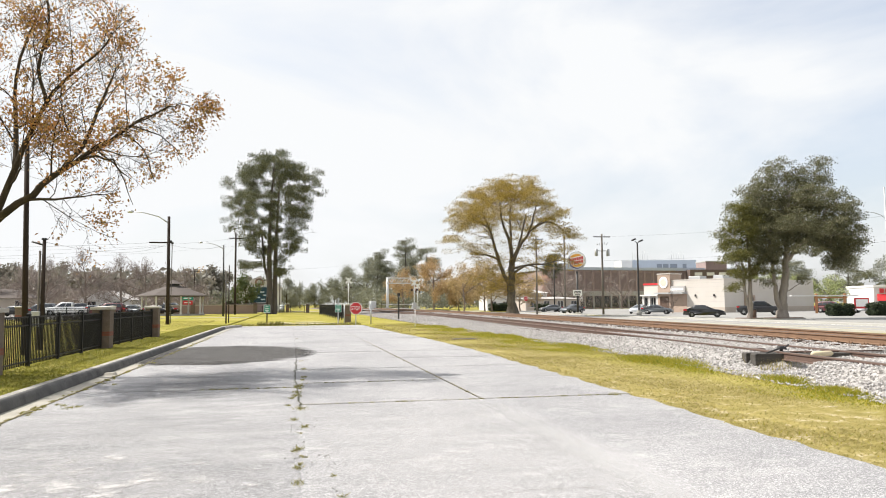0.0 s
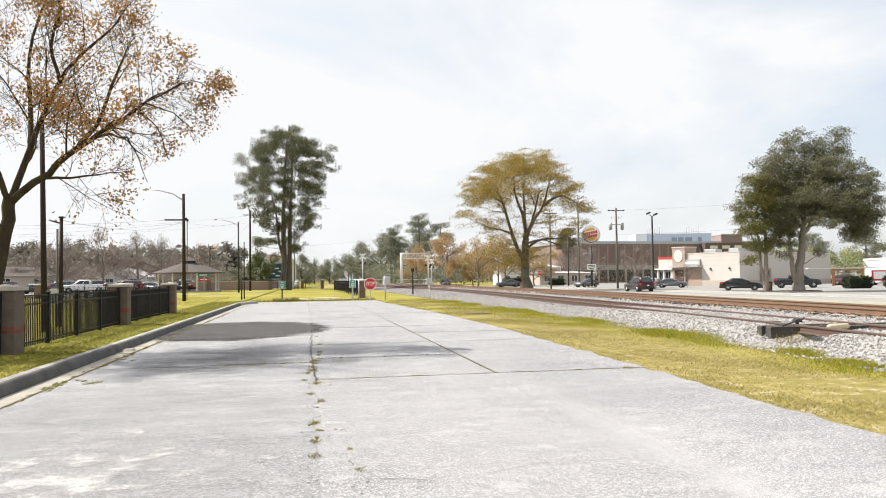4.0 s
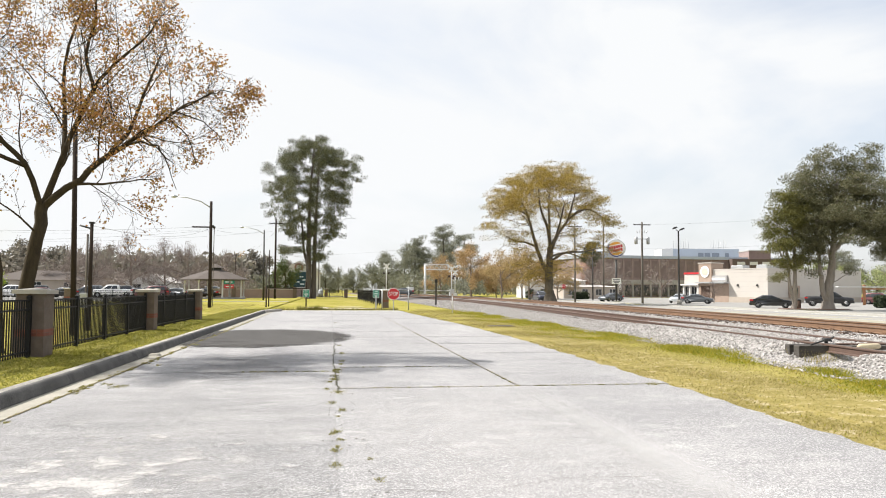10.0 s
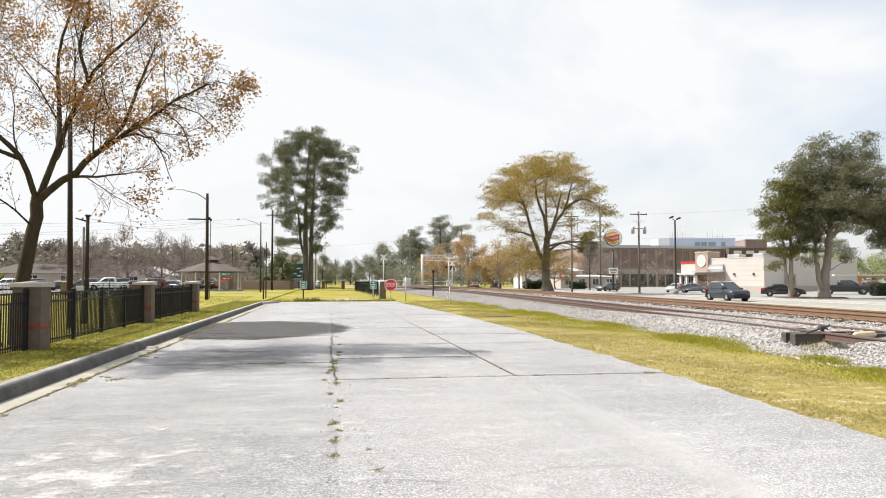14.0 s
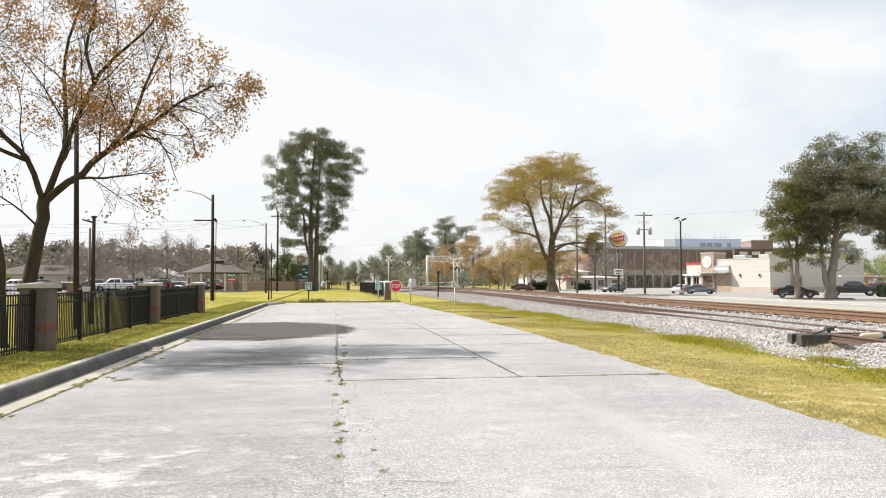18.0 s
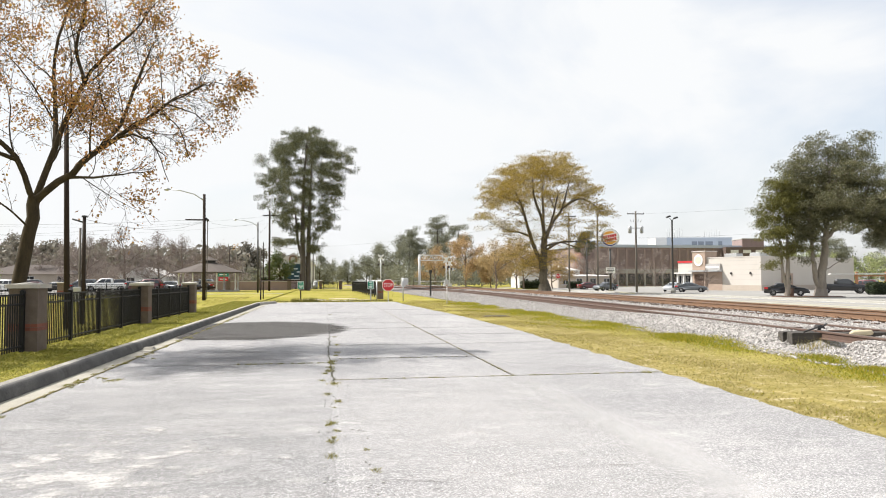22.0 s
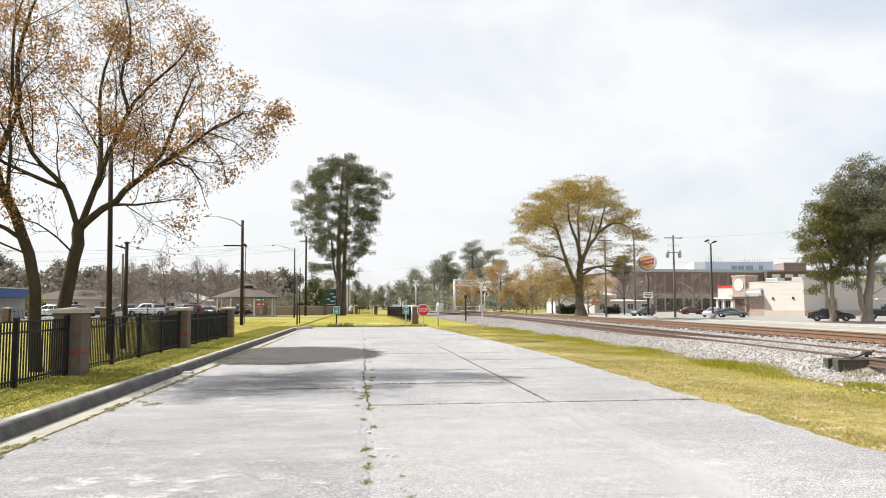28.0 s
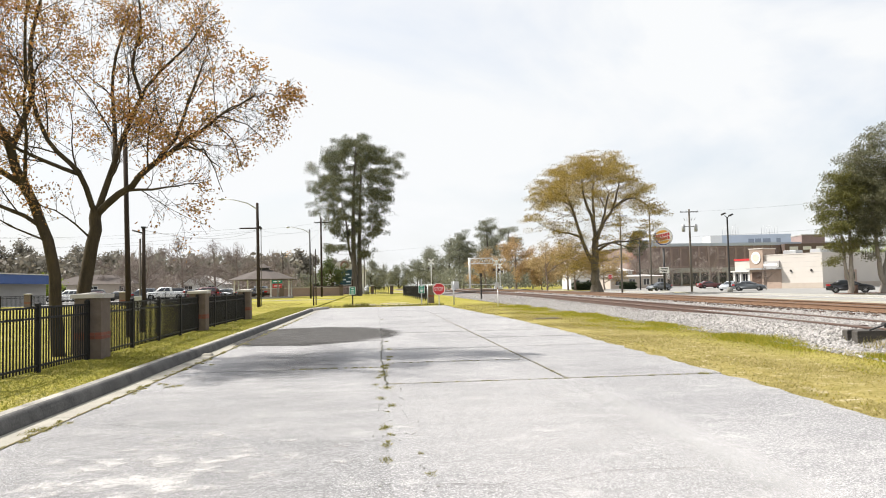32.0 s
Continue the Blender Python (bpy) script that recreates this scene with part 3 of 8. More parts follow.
def part(name, geo, material, parent=None, label="", flip=False):
    """Links a Geo as one mesh object, under a thing or under a part."""
    me = bpy.data.meshes.new(name)
    me.from_pydata(geo.v, [], geo.f)
    me.polygons.foreach_set("use_smooth", geo.smooth)
    me.materials.append(M[material] if isinstance(material, str) else material)
    bm = bmesh.new()
    if len(geo.f) < 4000:
        bm.from_mesh(me)
        bmesh.ops.recalc_face_normals(bm, faces=bm.faces)
        bm.to_mesh(me)
    bm.free()
    ob = new(name, me)
    if parent is not None:
        ob.parent = parent
    if label:
        ob["label"] = label
    return ob


def thing(name, m, label, category, group="", kind=""):
    """An Empty at a thing's base, to carry its parts."""
    ob = new(name)
    ob.empty_display_size = 0.2
    ob.matrix_basis = m
    return tagged(ob, label, category, group, kind)


def placed(x, y, z, turn=0):
    return pose(x, y, z, 0, 0, turn)


def leaves(geo, centres, size, rng, flat=0.0, wide=0.3, rise=0.0):
    """Small leaf blades (two triangles folded) at the centres, turned at random."""
    c = np.asarray(centres, float)
    n = len(c)
    d = rng.normal(size=(n, 3))
    d[:, 2] += rise
    d /= np.linalg.norm(d, axis=1, keepdims=True)
    e = rng.normal(size=(n, 3))
    e[:, 2] *= 1 - flat
    e -= d * (e * d).sum(1, keepdims=True)
    e /= np.linalg.norm(e, axis=1, keepdims=True)
    s = size * rng.uniform(0.6, 1.35, size=(n, 1))
    a, b = c - d * s * 0.5, c + d * s * 0.5
    l, r = c - e * s * wide, c + e * s * wide
    v = np.stack([a, l, b, r], 1).reshape(-1, 3)
    o = len(geo.v)
    geo.v.extend(map(tuple, v.tolist()))
    geo.f.extend((o + 4 * i, o + 4 * i + 1, o + 4 * i + 2, o + 4 * i + 3) for i in range(n))
    geo.smooth.extend([False] * n)


# ---------------------------------------------------------------- the lie of the land
def track_shift(y):
    """How far the railway has swung to the right at y metres ahead."""
    if y < 0:
        return 0.11 * y
    if y > 150:
        return track_shift(150) - 0.055 * (y - 150)
    return 0.11 * y - 0.00055 * y * y


def verge_edge(y):
    """Right-hand edge of the pavement."""
    return float(np.interp(y, (-12, 7, 11, 15, 23, 32, 48, 54), (5.1, 5.25, 5.45, 5.6, 5.85, 5.75, 5.1, 5.0)))


PAVE_END = 54.0
SIDING, MAIN = 9.72, 13.02


def land(x, y):
    if x < -4.42:
        return 0.10
    if x < 5.3 and y < PAVE_END - 0.3:
        return -0.06
    if x < 6.05 and y < PAVE_END - 0.3:
        return -0.025
    if x < 9.5:
        return 0.02 if y > PAVE_END - 0.2 else 0.0
    return float(np.interp(x, (9.5, 20, 30), (0.0, -0.25, -0.42)))


def build_ground():
    xs = [-1500, -600, -250, -120, -60, -30, -15, -8, -4.43, -4.41, 0, 5.29, 5.31, 6.04, 6.2, 7.5, 9.5, 12, 20, 30, 45, 80, 160, 400, 1000, 1800]
    ys = [-300, -100, -40, -12, 0, 10, 20, 30, 40, PAVE_END - 0.35, PAVE_END - 0.15, 60, 70, 90, 120, 160, 220, 320, 500, 900, 1600, 3000]
    g = Geo()
    n = len(xs)
    g.add([(x, y, land(x, y)) for y in ys for x in xs],
          [(j * n + i, j * n + i + 1, (j + 1) * n + i + 1, (j + 1) * n + i) for j in range(len(ys) - 1) for i in range(n - 1)])
    tagged(part("ground", g, "grass"), "mown yellow-green spring grass over flat ground", "ground", kind="structure")


build_ground()


def crack_shift(y):
    """How far the long weedy crack wanders to either side."""
    return 0.09 * noise.noise(Vector((0.3, y * 0.55, 1.7))) + 0.055 * noise.noise(Vector((4.3, y * 2.6, 0.2)))


def slab_geo(x0, x1, y0, y1, rng, ragged=False, top=0.0, crack=""):
    """One pavement slab; its right side follows the crumbling verge where asked, or a side follows the long crack."""
    left = [(x0, y1), (x0, y0)]
    m = max(2, int((y1 - y0) / 0.12))
    if crack == "left":
        left = [(x0 + crack_shift(y1 + (y0 - y1) * k / m), y1 + (y0 - y1) * k / m) for k in range(m + 1)]
    if crack == "right":
        right = [(x1 + crack_shift(y0 + (y1 - y0) * k / m), y0 + (y1 - y0) * k / m) for k in range(m + 1)]
    elif ragged:
        n = max(3, int((y1 - y0) / 0.35))
        right = [(verge_edge(y0 + (y1 - y0) * k / n) + rng.uniform(-0.07, 0.07), y0 + (y1 - y0) * k / n) for k in range(n + 1)]
    else:
        right = [(x1, y0), (x1, y1)]
    out = left + right
    g = Geo()
    n = len(out)
    cx, cy = sum(p[0] for p in out) / n, sum(p[1] for p in out) / n
    inner = [(cx + (x - cx) * (1 - 0.012 / max(0.3, abs(x - cx))), cy + (y - cy) * (1 - 0.012 / max(0.3, abs(y - cy)))) for x, y in out]
    if crack and y0 < 0:
        inner = [(x, y if y < 0 else y - 0.008) for x, y in out]
    elif crack:
        inner = [(x + (0.006 if x < cx else -0.006), y + (0.008 if y < cy else -0.008)) for x, y in out]
    vs = [(x, y, -0.06) for x, y in out] + [(x, y, top - 0.012) for x, y in out] + [(x, y, top) for x, y in inner]
    fs = [(r * n + i, r * n + (i + 1) % n, (r + 1) * n + (i + 1) % n, (r + 1) * n + i) for r in (0, 1) for i in range(n)]
    fs.append(tuple(range(2 * n, 3 * n)))
    return g.add(vs, fs)


CRACKS = (
    ((-2.91, 8.85), (-2.79, 8.96), (-2.64, 9.0)),
    ((-2.53, 8.3), (-2.5, 8.46), (-2.44, 8.56)),
    ((-1.66, 8.79), (-1.6, 8.96), (-1.51, 9.07), (-1.33, 8.97)),
    ((-1.66, 8.77), (-1.54, 8.82), (-1.39, 8.84)),
    ((-2.32, 7.58), (-2.35, 7.77)),
    ((-2.81, 7.31), (-2.76, 7.41)),
    ((-3.44, 7.15), (-3.33, 7.18), (-3.26, 7.27)),
    ((-3.04, 14.14), (-2.85, 13.78), (-2.63, 13.35)),
    ((-3.16, 16.73), (-2.79, 16.3), (-2.47, 15.91)),
    ((0.43, 5.59), (0.59, 5.59), (0.83, 5.5), (0.89, 5.47)),
    ((0.71, 5.26), (0.82, 5.31), (0.91, 5.38), (0.97, 5.56), (0.89, 5.5)),
    ((1.29, 5.51), (1.46, 5.61), (1.62, 5.66), (1.88, 5.77), (2.2, 5.75), (2.53, 5.72)),
    ((0.26, 8.24), (0.35, 8.27), (0.44, 8.17)),
    ((-0.21, 11.03), (-0.07, 11.17), (0.07, 10.99)),
    ((3.08, 9.38), (3.1, 8.93), (3.07, 8.37)),
)


def build_pavement():
    rng = random.Random(4)
    bed = Geo().box(-4.0, 5.2, -12, PAVE_END - 0.1, -0.07, -0.009)
    base = tagged(part("pavement", bed, "joint_dirt"), "cracked pale grey asphalt lot in old slabs", "pavement", kind="structure")
    rows = [11.4 + 3.05 * k for k in range(15)]
    rows[-1] = PAVE_END
    cols = [(-3.625, 0.142, False), (0.149, 2.947, False), (2.958, 5.5, True)]
    part("slab", slab_geo(-3.625, 0.145, -12, 13.783, rng, crack="right"), "asphalt_old", base)
    part("slab", slab_geo(0.145, 5.5, -12, 11.37, rng, True, crack="left"), "asphalt_old", base)
    for c, (a, b, rag) in enumerate(cols):
        cuts = rows if c else [13.8, 20.6, 29.7, 41.9, PAVE_END]
        for y0, y1 in zip(cuts, cuts[1:]):
            part("slab", slab_geo(a, b, y0 + (0.017 if y0 < 15 else 0.009), y1 - (0.017 if y1 < 15 else 0.009), rng, rag, rng.uniform(-0.004, 0.004), ("right", "left", "")[c]), "asphalt_old", base)
    # gutter of cast lengths along the kerb
    y = -12.0
    while y < 50.5:
        y1 = min(50.8, y + 3.05)
        part("gutter", Geo().box(-3.99, -3.655, y + 0.01, y1 - 0.01, -0.06, 0.0, bevel=0.006), "gutter", base)
        y = y1
    # dark feathered patch laid over the left lane
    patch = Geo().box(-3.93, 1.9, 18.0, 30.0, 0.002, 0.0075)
    part("asphalt_repair", patch, "lane_patch", base, "dark patch with a feathered, streaked rim")
    # painted streaks of the budding tree's shadow, then the lanes' own wear
    for name, x0, x1, y0, y1, m in (("dark_stain", -3.62, 0.12, 11.45, 17.99, "lane_tree_shade"), ("lane_wear", -3.62, 0.1, -4, 1.49, "lane_grey"), ("worn_lane", 0.17, 3.1, -4, 11.3, "worn_lane"), ("pale_scrape", -3.62, 0.1, 1.5, 11.3, "pale_scrape")):
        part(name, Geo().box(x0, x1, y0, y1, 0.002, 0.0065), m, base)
    part("worn_seam", Geo().box(2.2, 3.8, -4, 11.3, 0.0068, 0.0082), "worn_seam", base, "pale worn seam between two lanes")
    part("lane_wear", Geo().box(-3.62, 0.1, 1.5, 13.7, 0.001, 0.0045), "lane_grey", base, "greyer wear on the old lane")
    # fine cracks, thin dark lines in the surface
    for run in CRACKS:
        pts = []
        for (xa, ya), (xb, yb) in zip(run, run[1:]):
            m = max(2, int(math.hypot(xb - xa, yb - ya) / 0.05))
            pts += [(xa + (xb - xa) * k / m, ya + (yb - ya) * k / m) for k in range(m)]
        pts.append(run[-1])
        n = len(pts)
        left, right = [], []
        for k, (x, y) in enumerate(pts):
            w = (0.0016 + 0.0038 * rng.random()) * (1 if 0 < k < n - 1 else 0.2)
            y += rng.uniform(-0.012, 0.012)
            left.append((x + 0.3 * w, y + w, 0.009))
            right.append((x - 0.3 * w, y - w, 0.009))
        part("crack", Geo().add(left + right, [(i, i + 1, n + i + 1, n + i) for i in range(n - 1)]), "crack_dark", base)
    # moss and dirt packed into the joints
    def seam(x0, y0, x1, y1, wide, material, wander=None, gap=0.0):
        m = int(math.hypot(x1 - x0, y1 - y0) / 0.07)
        along_x = abs(x1 - x0) > abs(y1 - y0)
        run = []
        for k in range(m + 1):
            x, y = x0 + (x1 - x0) * k / m, y0 + (y1 - y0) * k / m
            if wander:
                x += wander(y)
            live = 0.5 + 0.5 * noise.noise(Vector((x * 1.7, y * 1.7, 2.2)))
            w = wide * (0.35 + 1.1 * rng.random() * live)
            o = rng.uniform(-0.3, 0.3) * w
            if live < gap:
                w = 0.0
            run.append(((x, y + o - w), (x, y + o + w)) if along_x else ((x + o - w, y), (x + o + w, y)))
        g = Geo()
        g.add([(x, y, 0.0085) for pair in run for x, y in pair], [(2 * i, 2 * i + 1, 2 * i + 3, 2 * i + 2) for i in range(m)])
        part("joint_moss", g, material, base)

    seam(0.16, 11.385, 5.42, 11.385, 0.026, "moss")
    seam(-2.7, 13.80, 0.1, 13.80, 0.022, "moss_dark", None, 0.25)
    seam(0.18, 14.45, 2.93, 14.45, 0.022, "moss_dark")
    seam(2.953, 11.4, 2.953, 40.0, 0.015, "moss")
    seam(-3.64, 5.0, -3.64, 46.0, 0.026, "moss", None, 0.3)
    seam(0.14, 11.2, 0.14, 21.0, 0.018, "moss_dark", crack_shift, 0.3)
    for y in (17.5, 20.55, 23.6, 26.65, 29.7, 35.8):
        seam(0.2, y, 5.5, y, 0.022, "moss_dark", None, 0.35)
    return base


def build_kerb():
    """Cast kerb lengths, then the turn at its far end."""
    prof = [(-3.985, -0.05), (-3.995, 0.02), (-4.012, 0.085), (-4.035, 0.13), (-4.062, 0.158), (-4.10, 0.174), (-4.15, 0.181), (-4.21, 0.181), (-4.245, 0.172), (-4.26, 0.14), (-4.262, -0.05)]
    root = thing("kerb", placed(0, 0, 0), "weathered grey concrete kerb beside the pavement", "kerb", kind="structure")
    y = -12.0
    while y < 47.9:
        y1 = min(48.0, y + 3.05)
        part("kerb_length", Geo().prism([(a, b) for a, b in prof], "y", y + 0.003, y1 - 0.003, True), "kerb", root)
        # thin strip over the face, coloured dark for the shade it stands in
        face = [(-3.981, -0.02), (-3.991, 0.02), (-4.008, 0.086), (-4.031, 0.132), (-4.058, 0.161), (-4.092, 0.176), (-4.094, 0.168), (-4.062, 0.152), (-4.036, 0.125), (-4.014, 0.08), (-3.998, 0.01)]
        part("kerb_face", Geo().prism(face, "y", y + 0.003, y1 - 0.003, True), "kerb_face", root, "kerb face strip darkened in colour for its shade")
        y = y1
    rows = []
    for k in range(9):
        a = k / 8
        ang = 0.62 * a * a
        rows.append(((-0.3 * a * a * 1.6 + 0.55 * a, 48.0 + 4.2 * a, -0.03 * a), (math.cos(ang), math.sin(ang) * 0.3)))
    part("kerb_end", Geo().sweep(prof, rows), "kerb", root)
    part("kerb_chip", Geo().box(-3.97, -3.72, 17.2, 17.48, 0.0, 0.05, top=0.7), "gutter", root, "broken pale lump of concrete")


def rail_rows(offset, y0, y1, z, step):
    rows = []
    n = max(1, int((y1 - y0) / step))
    for k in range(n + 1):
        y = y0 + (y1 - y0) * k / n
        rows.append(((offset + track_shift(y), y, z), (1.0, 0.0)))
    return rows


RAIL = [(-0.07, 0.0), (-0.07, 0.015), (-0.012, 0.032), (-0.012, 0.125), (-0.037, 0.135), (-0.037, 0.162), (-0.03, 0.17)]
RAIL_SIDE = RAIL + [(-x, z) for x, z in reversed(RAIL)]
HEAD = [(-0.036, 0.16), (-0.031, 0.172), (0.031, 0.172), (0.036, 0.16)]


def build_track(name, centre, tie_top, rail_mat, y0, label, seed):
    rng = random.Random(seed)
    root = thing(name, placed(0, 0, 0), label, "railway track")
    for s in (-0.7525, 0.7525):
        part("rail", Geo().sweep(RAIL_SIDE, rail_rows(centre + s, y0, 260, tie_top + 0.012, 2.0)), rail_mat, root)
        part("rail_head", Geo().sweep(HEAD, rail_rows(centre + s, y0, 260, tie_top + 0.014, 2.0)), "rail_head", root, "worn rail head")
    tie = Geo().box(-1.3, 1.3, -0.115, 0.115, -0.17, 0.0, bevel=0.012)
    me = None
    plates = Geo()
    rest = Geo()
    y, k = y0 + 0.3, 0
    while y < 235:
        x = centre + track_shift(y)
        if name == "siding_track" and 12.7 < y < 15.0:
            y += 0.56
            continue
        if y < 140 and k < 250:
            if me is None:
                ob = part("tie", tie, "tie", root)
                me = ob.data
            else:
                ob = new("tie", me)
                ob.parent = root
            ob.matrix_basis = pose(x + rng.uniform(-0.05, 0.05), y, tie_top + rng.uniform(-0.012, 0.004), 0, 0, rng.uniform(-1.5, 1.5) - 4)
            k += 1
        else:
            rest.box(x - 1.3, x + 1.3, y - 0.115, y + 0.115, tie_top - 0.17, tie_top)
        for s in (-0.7525, 0.7525):
            if y < 45:
                plates.box(x + s - 0.17, x + s + 0.17, y - 0.09, y + 0.09, tie_top - 0.002, tie_top + 0.016)
                for dx, dy in ((-0.11, -0.05), (-0.11, 0.05), (0.11, -0.05), (0.11, 0.05)):
                    plates.box(x + s + dx - 0.018, x + s + dx + 0.018, y + dy - 0.018, y + dy + 0.018, tie_top + 0.01, tie_top + 0.045)
        y += 0.56
    tagged(part("tie_plate", plates, rail_mat, root), kind="stuff")
    tagged(part("far_ties", rest, "tie", root), kind="stuff")
    return root


def bed_profile(y):
    t = track_shift(y)
    toe = min(9.45, t + 7.7)
    low = float(np.interp(y, (22, 31), (0.335, 0.205)))
    dip = 0.9 * math.exp(-((y - 13.6) / 0.75) ** 2)
    return [(toe, -0.03), (max(toe + 0.5, t + 8.2 + dip), 0.17 - 0.1 * min(1, dip)), (max(toe + 0.7, t + 8.5 + dip), low - 0.22 * min(1, dip)), (t + 10.95, low + 0.005), (t + 11.5, max(low, 0.33)),
            (t + 11.8, 0.395), (t + 14.3, 0.395), (t + 15.2, 0.34), (t + 17.3, -0.42)]


def bed_height(x, y):
    p = bed_profile(y)
    return float(np.interp(x, [a for a, _ in p], [b for _, b in p]))


def build_bed():
    g = Geo()
    ys = [-12 + 2.0 * k for k in range(12)] + [11.5 + 0.4 * k for k in range(11)] + [16 + 2.0 * k for k in range(22)] + [60 + 6 * k for k in range(35)]
    n = 9
    g.add([(x, y, z) for y in ys for x, z in bed_profile(y)],
          [(j * n + i, j * n + i + 1, (j + 1) * n + i + 1, (j + 1) * n + i) for j in range(len(ys) - 1) for i in range(n - 1)])
    fb = Geo()
    far_ys = [56 + 6 * k for k in range(36)]
    fb.add([(x, y, z + 0.006) for y in far_ys for x, z in bed_profile(y)],
           [(j * n + i, j * n + i + 1, (j + 1) * n + i + 1, (j + 1) * n + i) for j in range(len(far_ys) - 1) for i in range(n - 1)])
    bed = tagged(part("ballast_bed", g, "ballast"), "pale grey crushed-stone ballast bank under the tracks", "ballast", kind="structure")
    part("old_ballast", fb, "ballast_far", bed, "darker old ballast along the far track")
    rng = np.random.default_rng(11)
    s = Geo()
    unit = np.array([(1, 0, 0), (0, 1, 0), (-1, 0, 0), (0, -1, 0), (0, 0, 1), (0, 0, -1)], float)
    faces = [(0, 1, 4), (1, 2, 4), (2, 3, 4), (3, 0, 4), (1, 0, 5), (2, 1, 5), (3, 2, 5), (0, 3, 5)]
    count = 62000
    yy = np.where(rng.random(count) < 0.84, 7 + 43 * rng.random(count) ** 1.35, 50 + 40 * rng.random(count))
    for k in range(count):
        y = yy[k]
        t = track_shift(y)
        toe = min(9.45, t + 7.7)
        x = toe - 0.25 + rng.random() ** 0.9 * (t + 12.4 - toe)
        r = rng.uniform(0.018, 0.042) * (1 if y < 50 else 1.7)
        v = unit * (r * rng.uniform(0.6, 1.25, size=(6, 1)))
        v = v @ np.array(Euler(rng.uniform(0, 6.28, 3)).to_matrix())
        z = max(bed_height(x, y), 0.0) + r * 0.25
        s.add((v + (x, y, z)).tolist(), faces)
    tagged(part("ballast_stone", s, "stone", bed), kind="stuff")


def build_road():
    """The through road and the lots beyond the railway, and the street that crosses it."""
    g = Geo().box(34.4, 43.0, -200, 420, -0.60, -0.40)
    road = tagged(part("road", g, "road"), "sun-bleached two-lane asphalt road", "road", kind="structure")
    for x in (38.55, 38.85):
        part("centre_line", Geo().box(x - 0.06, x + 0.06, -200, 420, -0.402, -0.394), "line_yellow", road)
    for x in (34.75, 42.6):
        part("edge_line", Geo().box(x - 0.05, x + 0.05, -200, 420, -0.402, -0.394), "line_white", road)
    for x0, x1, y0, y1 in ((43.0, 43.3, -60, 98), (43.0, 43.3, 104, 140), (34.1, 34.4, -60, 128)):
        part("road_kerb", Geo().box(x0, x1, y0, y1, -0.6, -0.27, bevel=0.03), "concrete", road)
    lot = Geo().box(48.5, 118, 40, 205, -0.55, -0.375)
    tagged(part("parking_lot", lot, "road"), "pale worn asphalt parking lot of the restaurant", "parking lot", kind="structure")
    tagged(part("sidewalk", Geo().box(44.8, 46.6, -60, 132, -0.55, -0.33), "concrete"), "pale concrete sidewalk beside the road", "sidewalk", kind="structure")
    cross = Geo()
    prof = [(-160, 0.13), (-6, 0.13), (6, 0.18), (12, 0.40), (22, 0.58), (27, 0.5), (34, -0.3), (44, -0.36), (120, -0.36)]
    vs = [(x, y, z) for x, z in prof for y in (139.5, 147.5)]
    cross.add(vs, [(2 * i, 2 * i + 2, 2 * i + 3, 2 * i + 1) for i in range(len(prof) - 1)])
    tagged(part("cross_street", cross, "road"), "pale street that crosses the railway on a level crossing", "street", kind="structure")
    lotl = Geo().box(-110, -22, 84, 160, -0.02, 0.125)
    tagged(part("town_lot", lotl, "road"), "pale asphalt parking lot behind the park fence", "parking lot", kind="structure")
    tagged(part("park_path", Geo().box(-24, -4.6, 84.5, 86.0, 0.0, 0.125), "concrete"), "concrete path across the grass", "path", kind="structure")
    sand = Geo()
    rng = random.Random(8)
    for cx, cy, rx, ry in ((0.3, 56.6, 2.0, 1.3), (2.6, 57.6, 1.5, 0.9), (-1.0, 60.5, 1.1, 1.1), (1.6, 62.5, 1.3, 0.9)):
        pts = [(cx + rx * math.cos(a) * rng.uniform(0.7, 1.15), cy + ry * math.sin(a) * rng.uniform(0.7, 1.15)) for a in np.linspace(0, 6.28, 18)[:-1]]
        sand.prism(pts, "z", 0.0, 0.055)
    tagged(part("bare_patch", sand, "sand"), "bare sandy patches worn into the grass", "sand", kind="structure")


def blades(g, xs, ys, zs, h, w, rng, bend=0.4):
    n = len(xs)
    a = rng.uniform(0, 6.283, n)
    lean = rng.normal(0, bend, (n, 2)) * h[:, None]
    dx, dy = np.cos(a) * w, np.sin(a) * w
    v = np.stack([np.stack([xs - dx, ys - dy, zs], 1), np.stack([xs + dx, ys + dy, zs], 1),
                  np.stack([xs + lean[:, 0], ys + lean[:, 1], zs + h], 1)], 1).reshape(-1, 3)
    o = len(g.v)
    g.v.extend(map(tuple, v.tolist()))
    g.f.extend((o + 3 * i, o + 3 * i + 1, o + 3 * i + 2) for i in range(n))
    g.smooth.extend([False] * n)


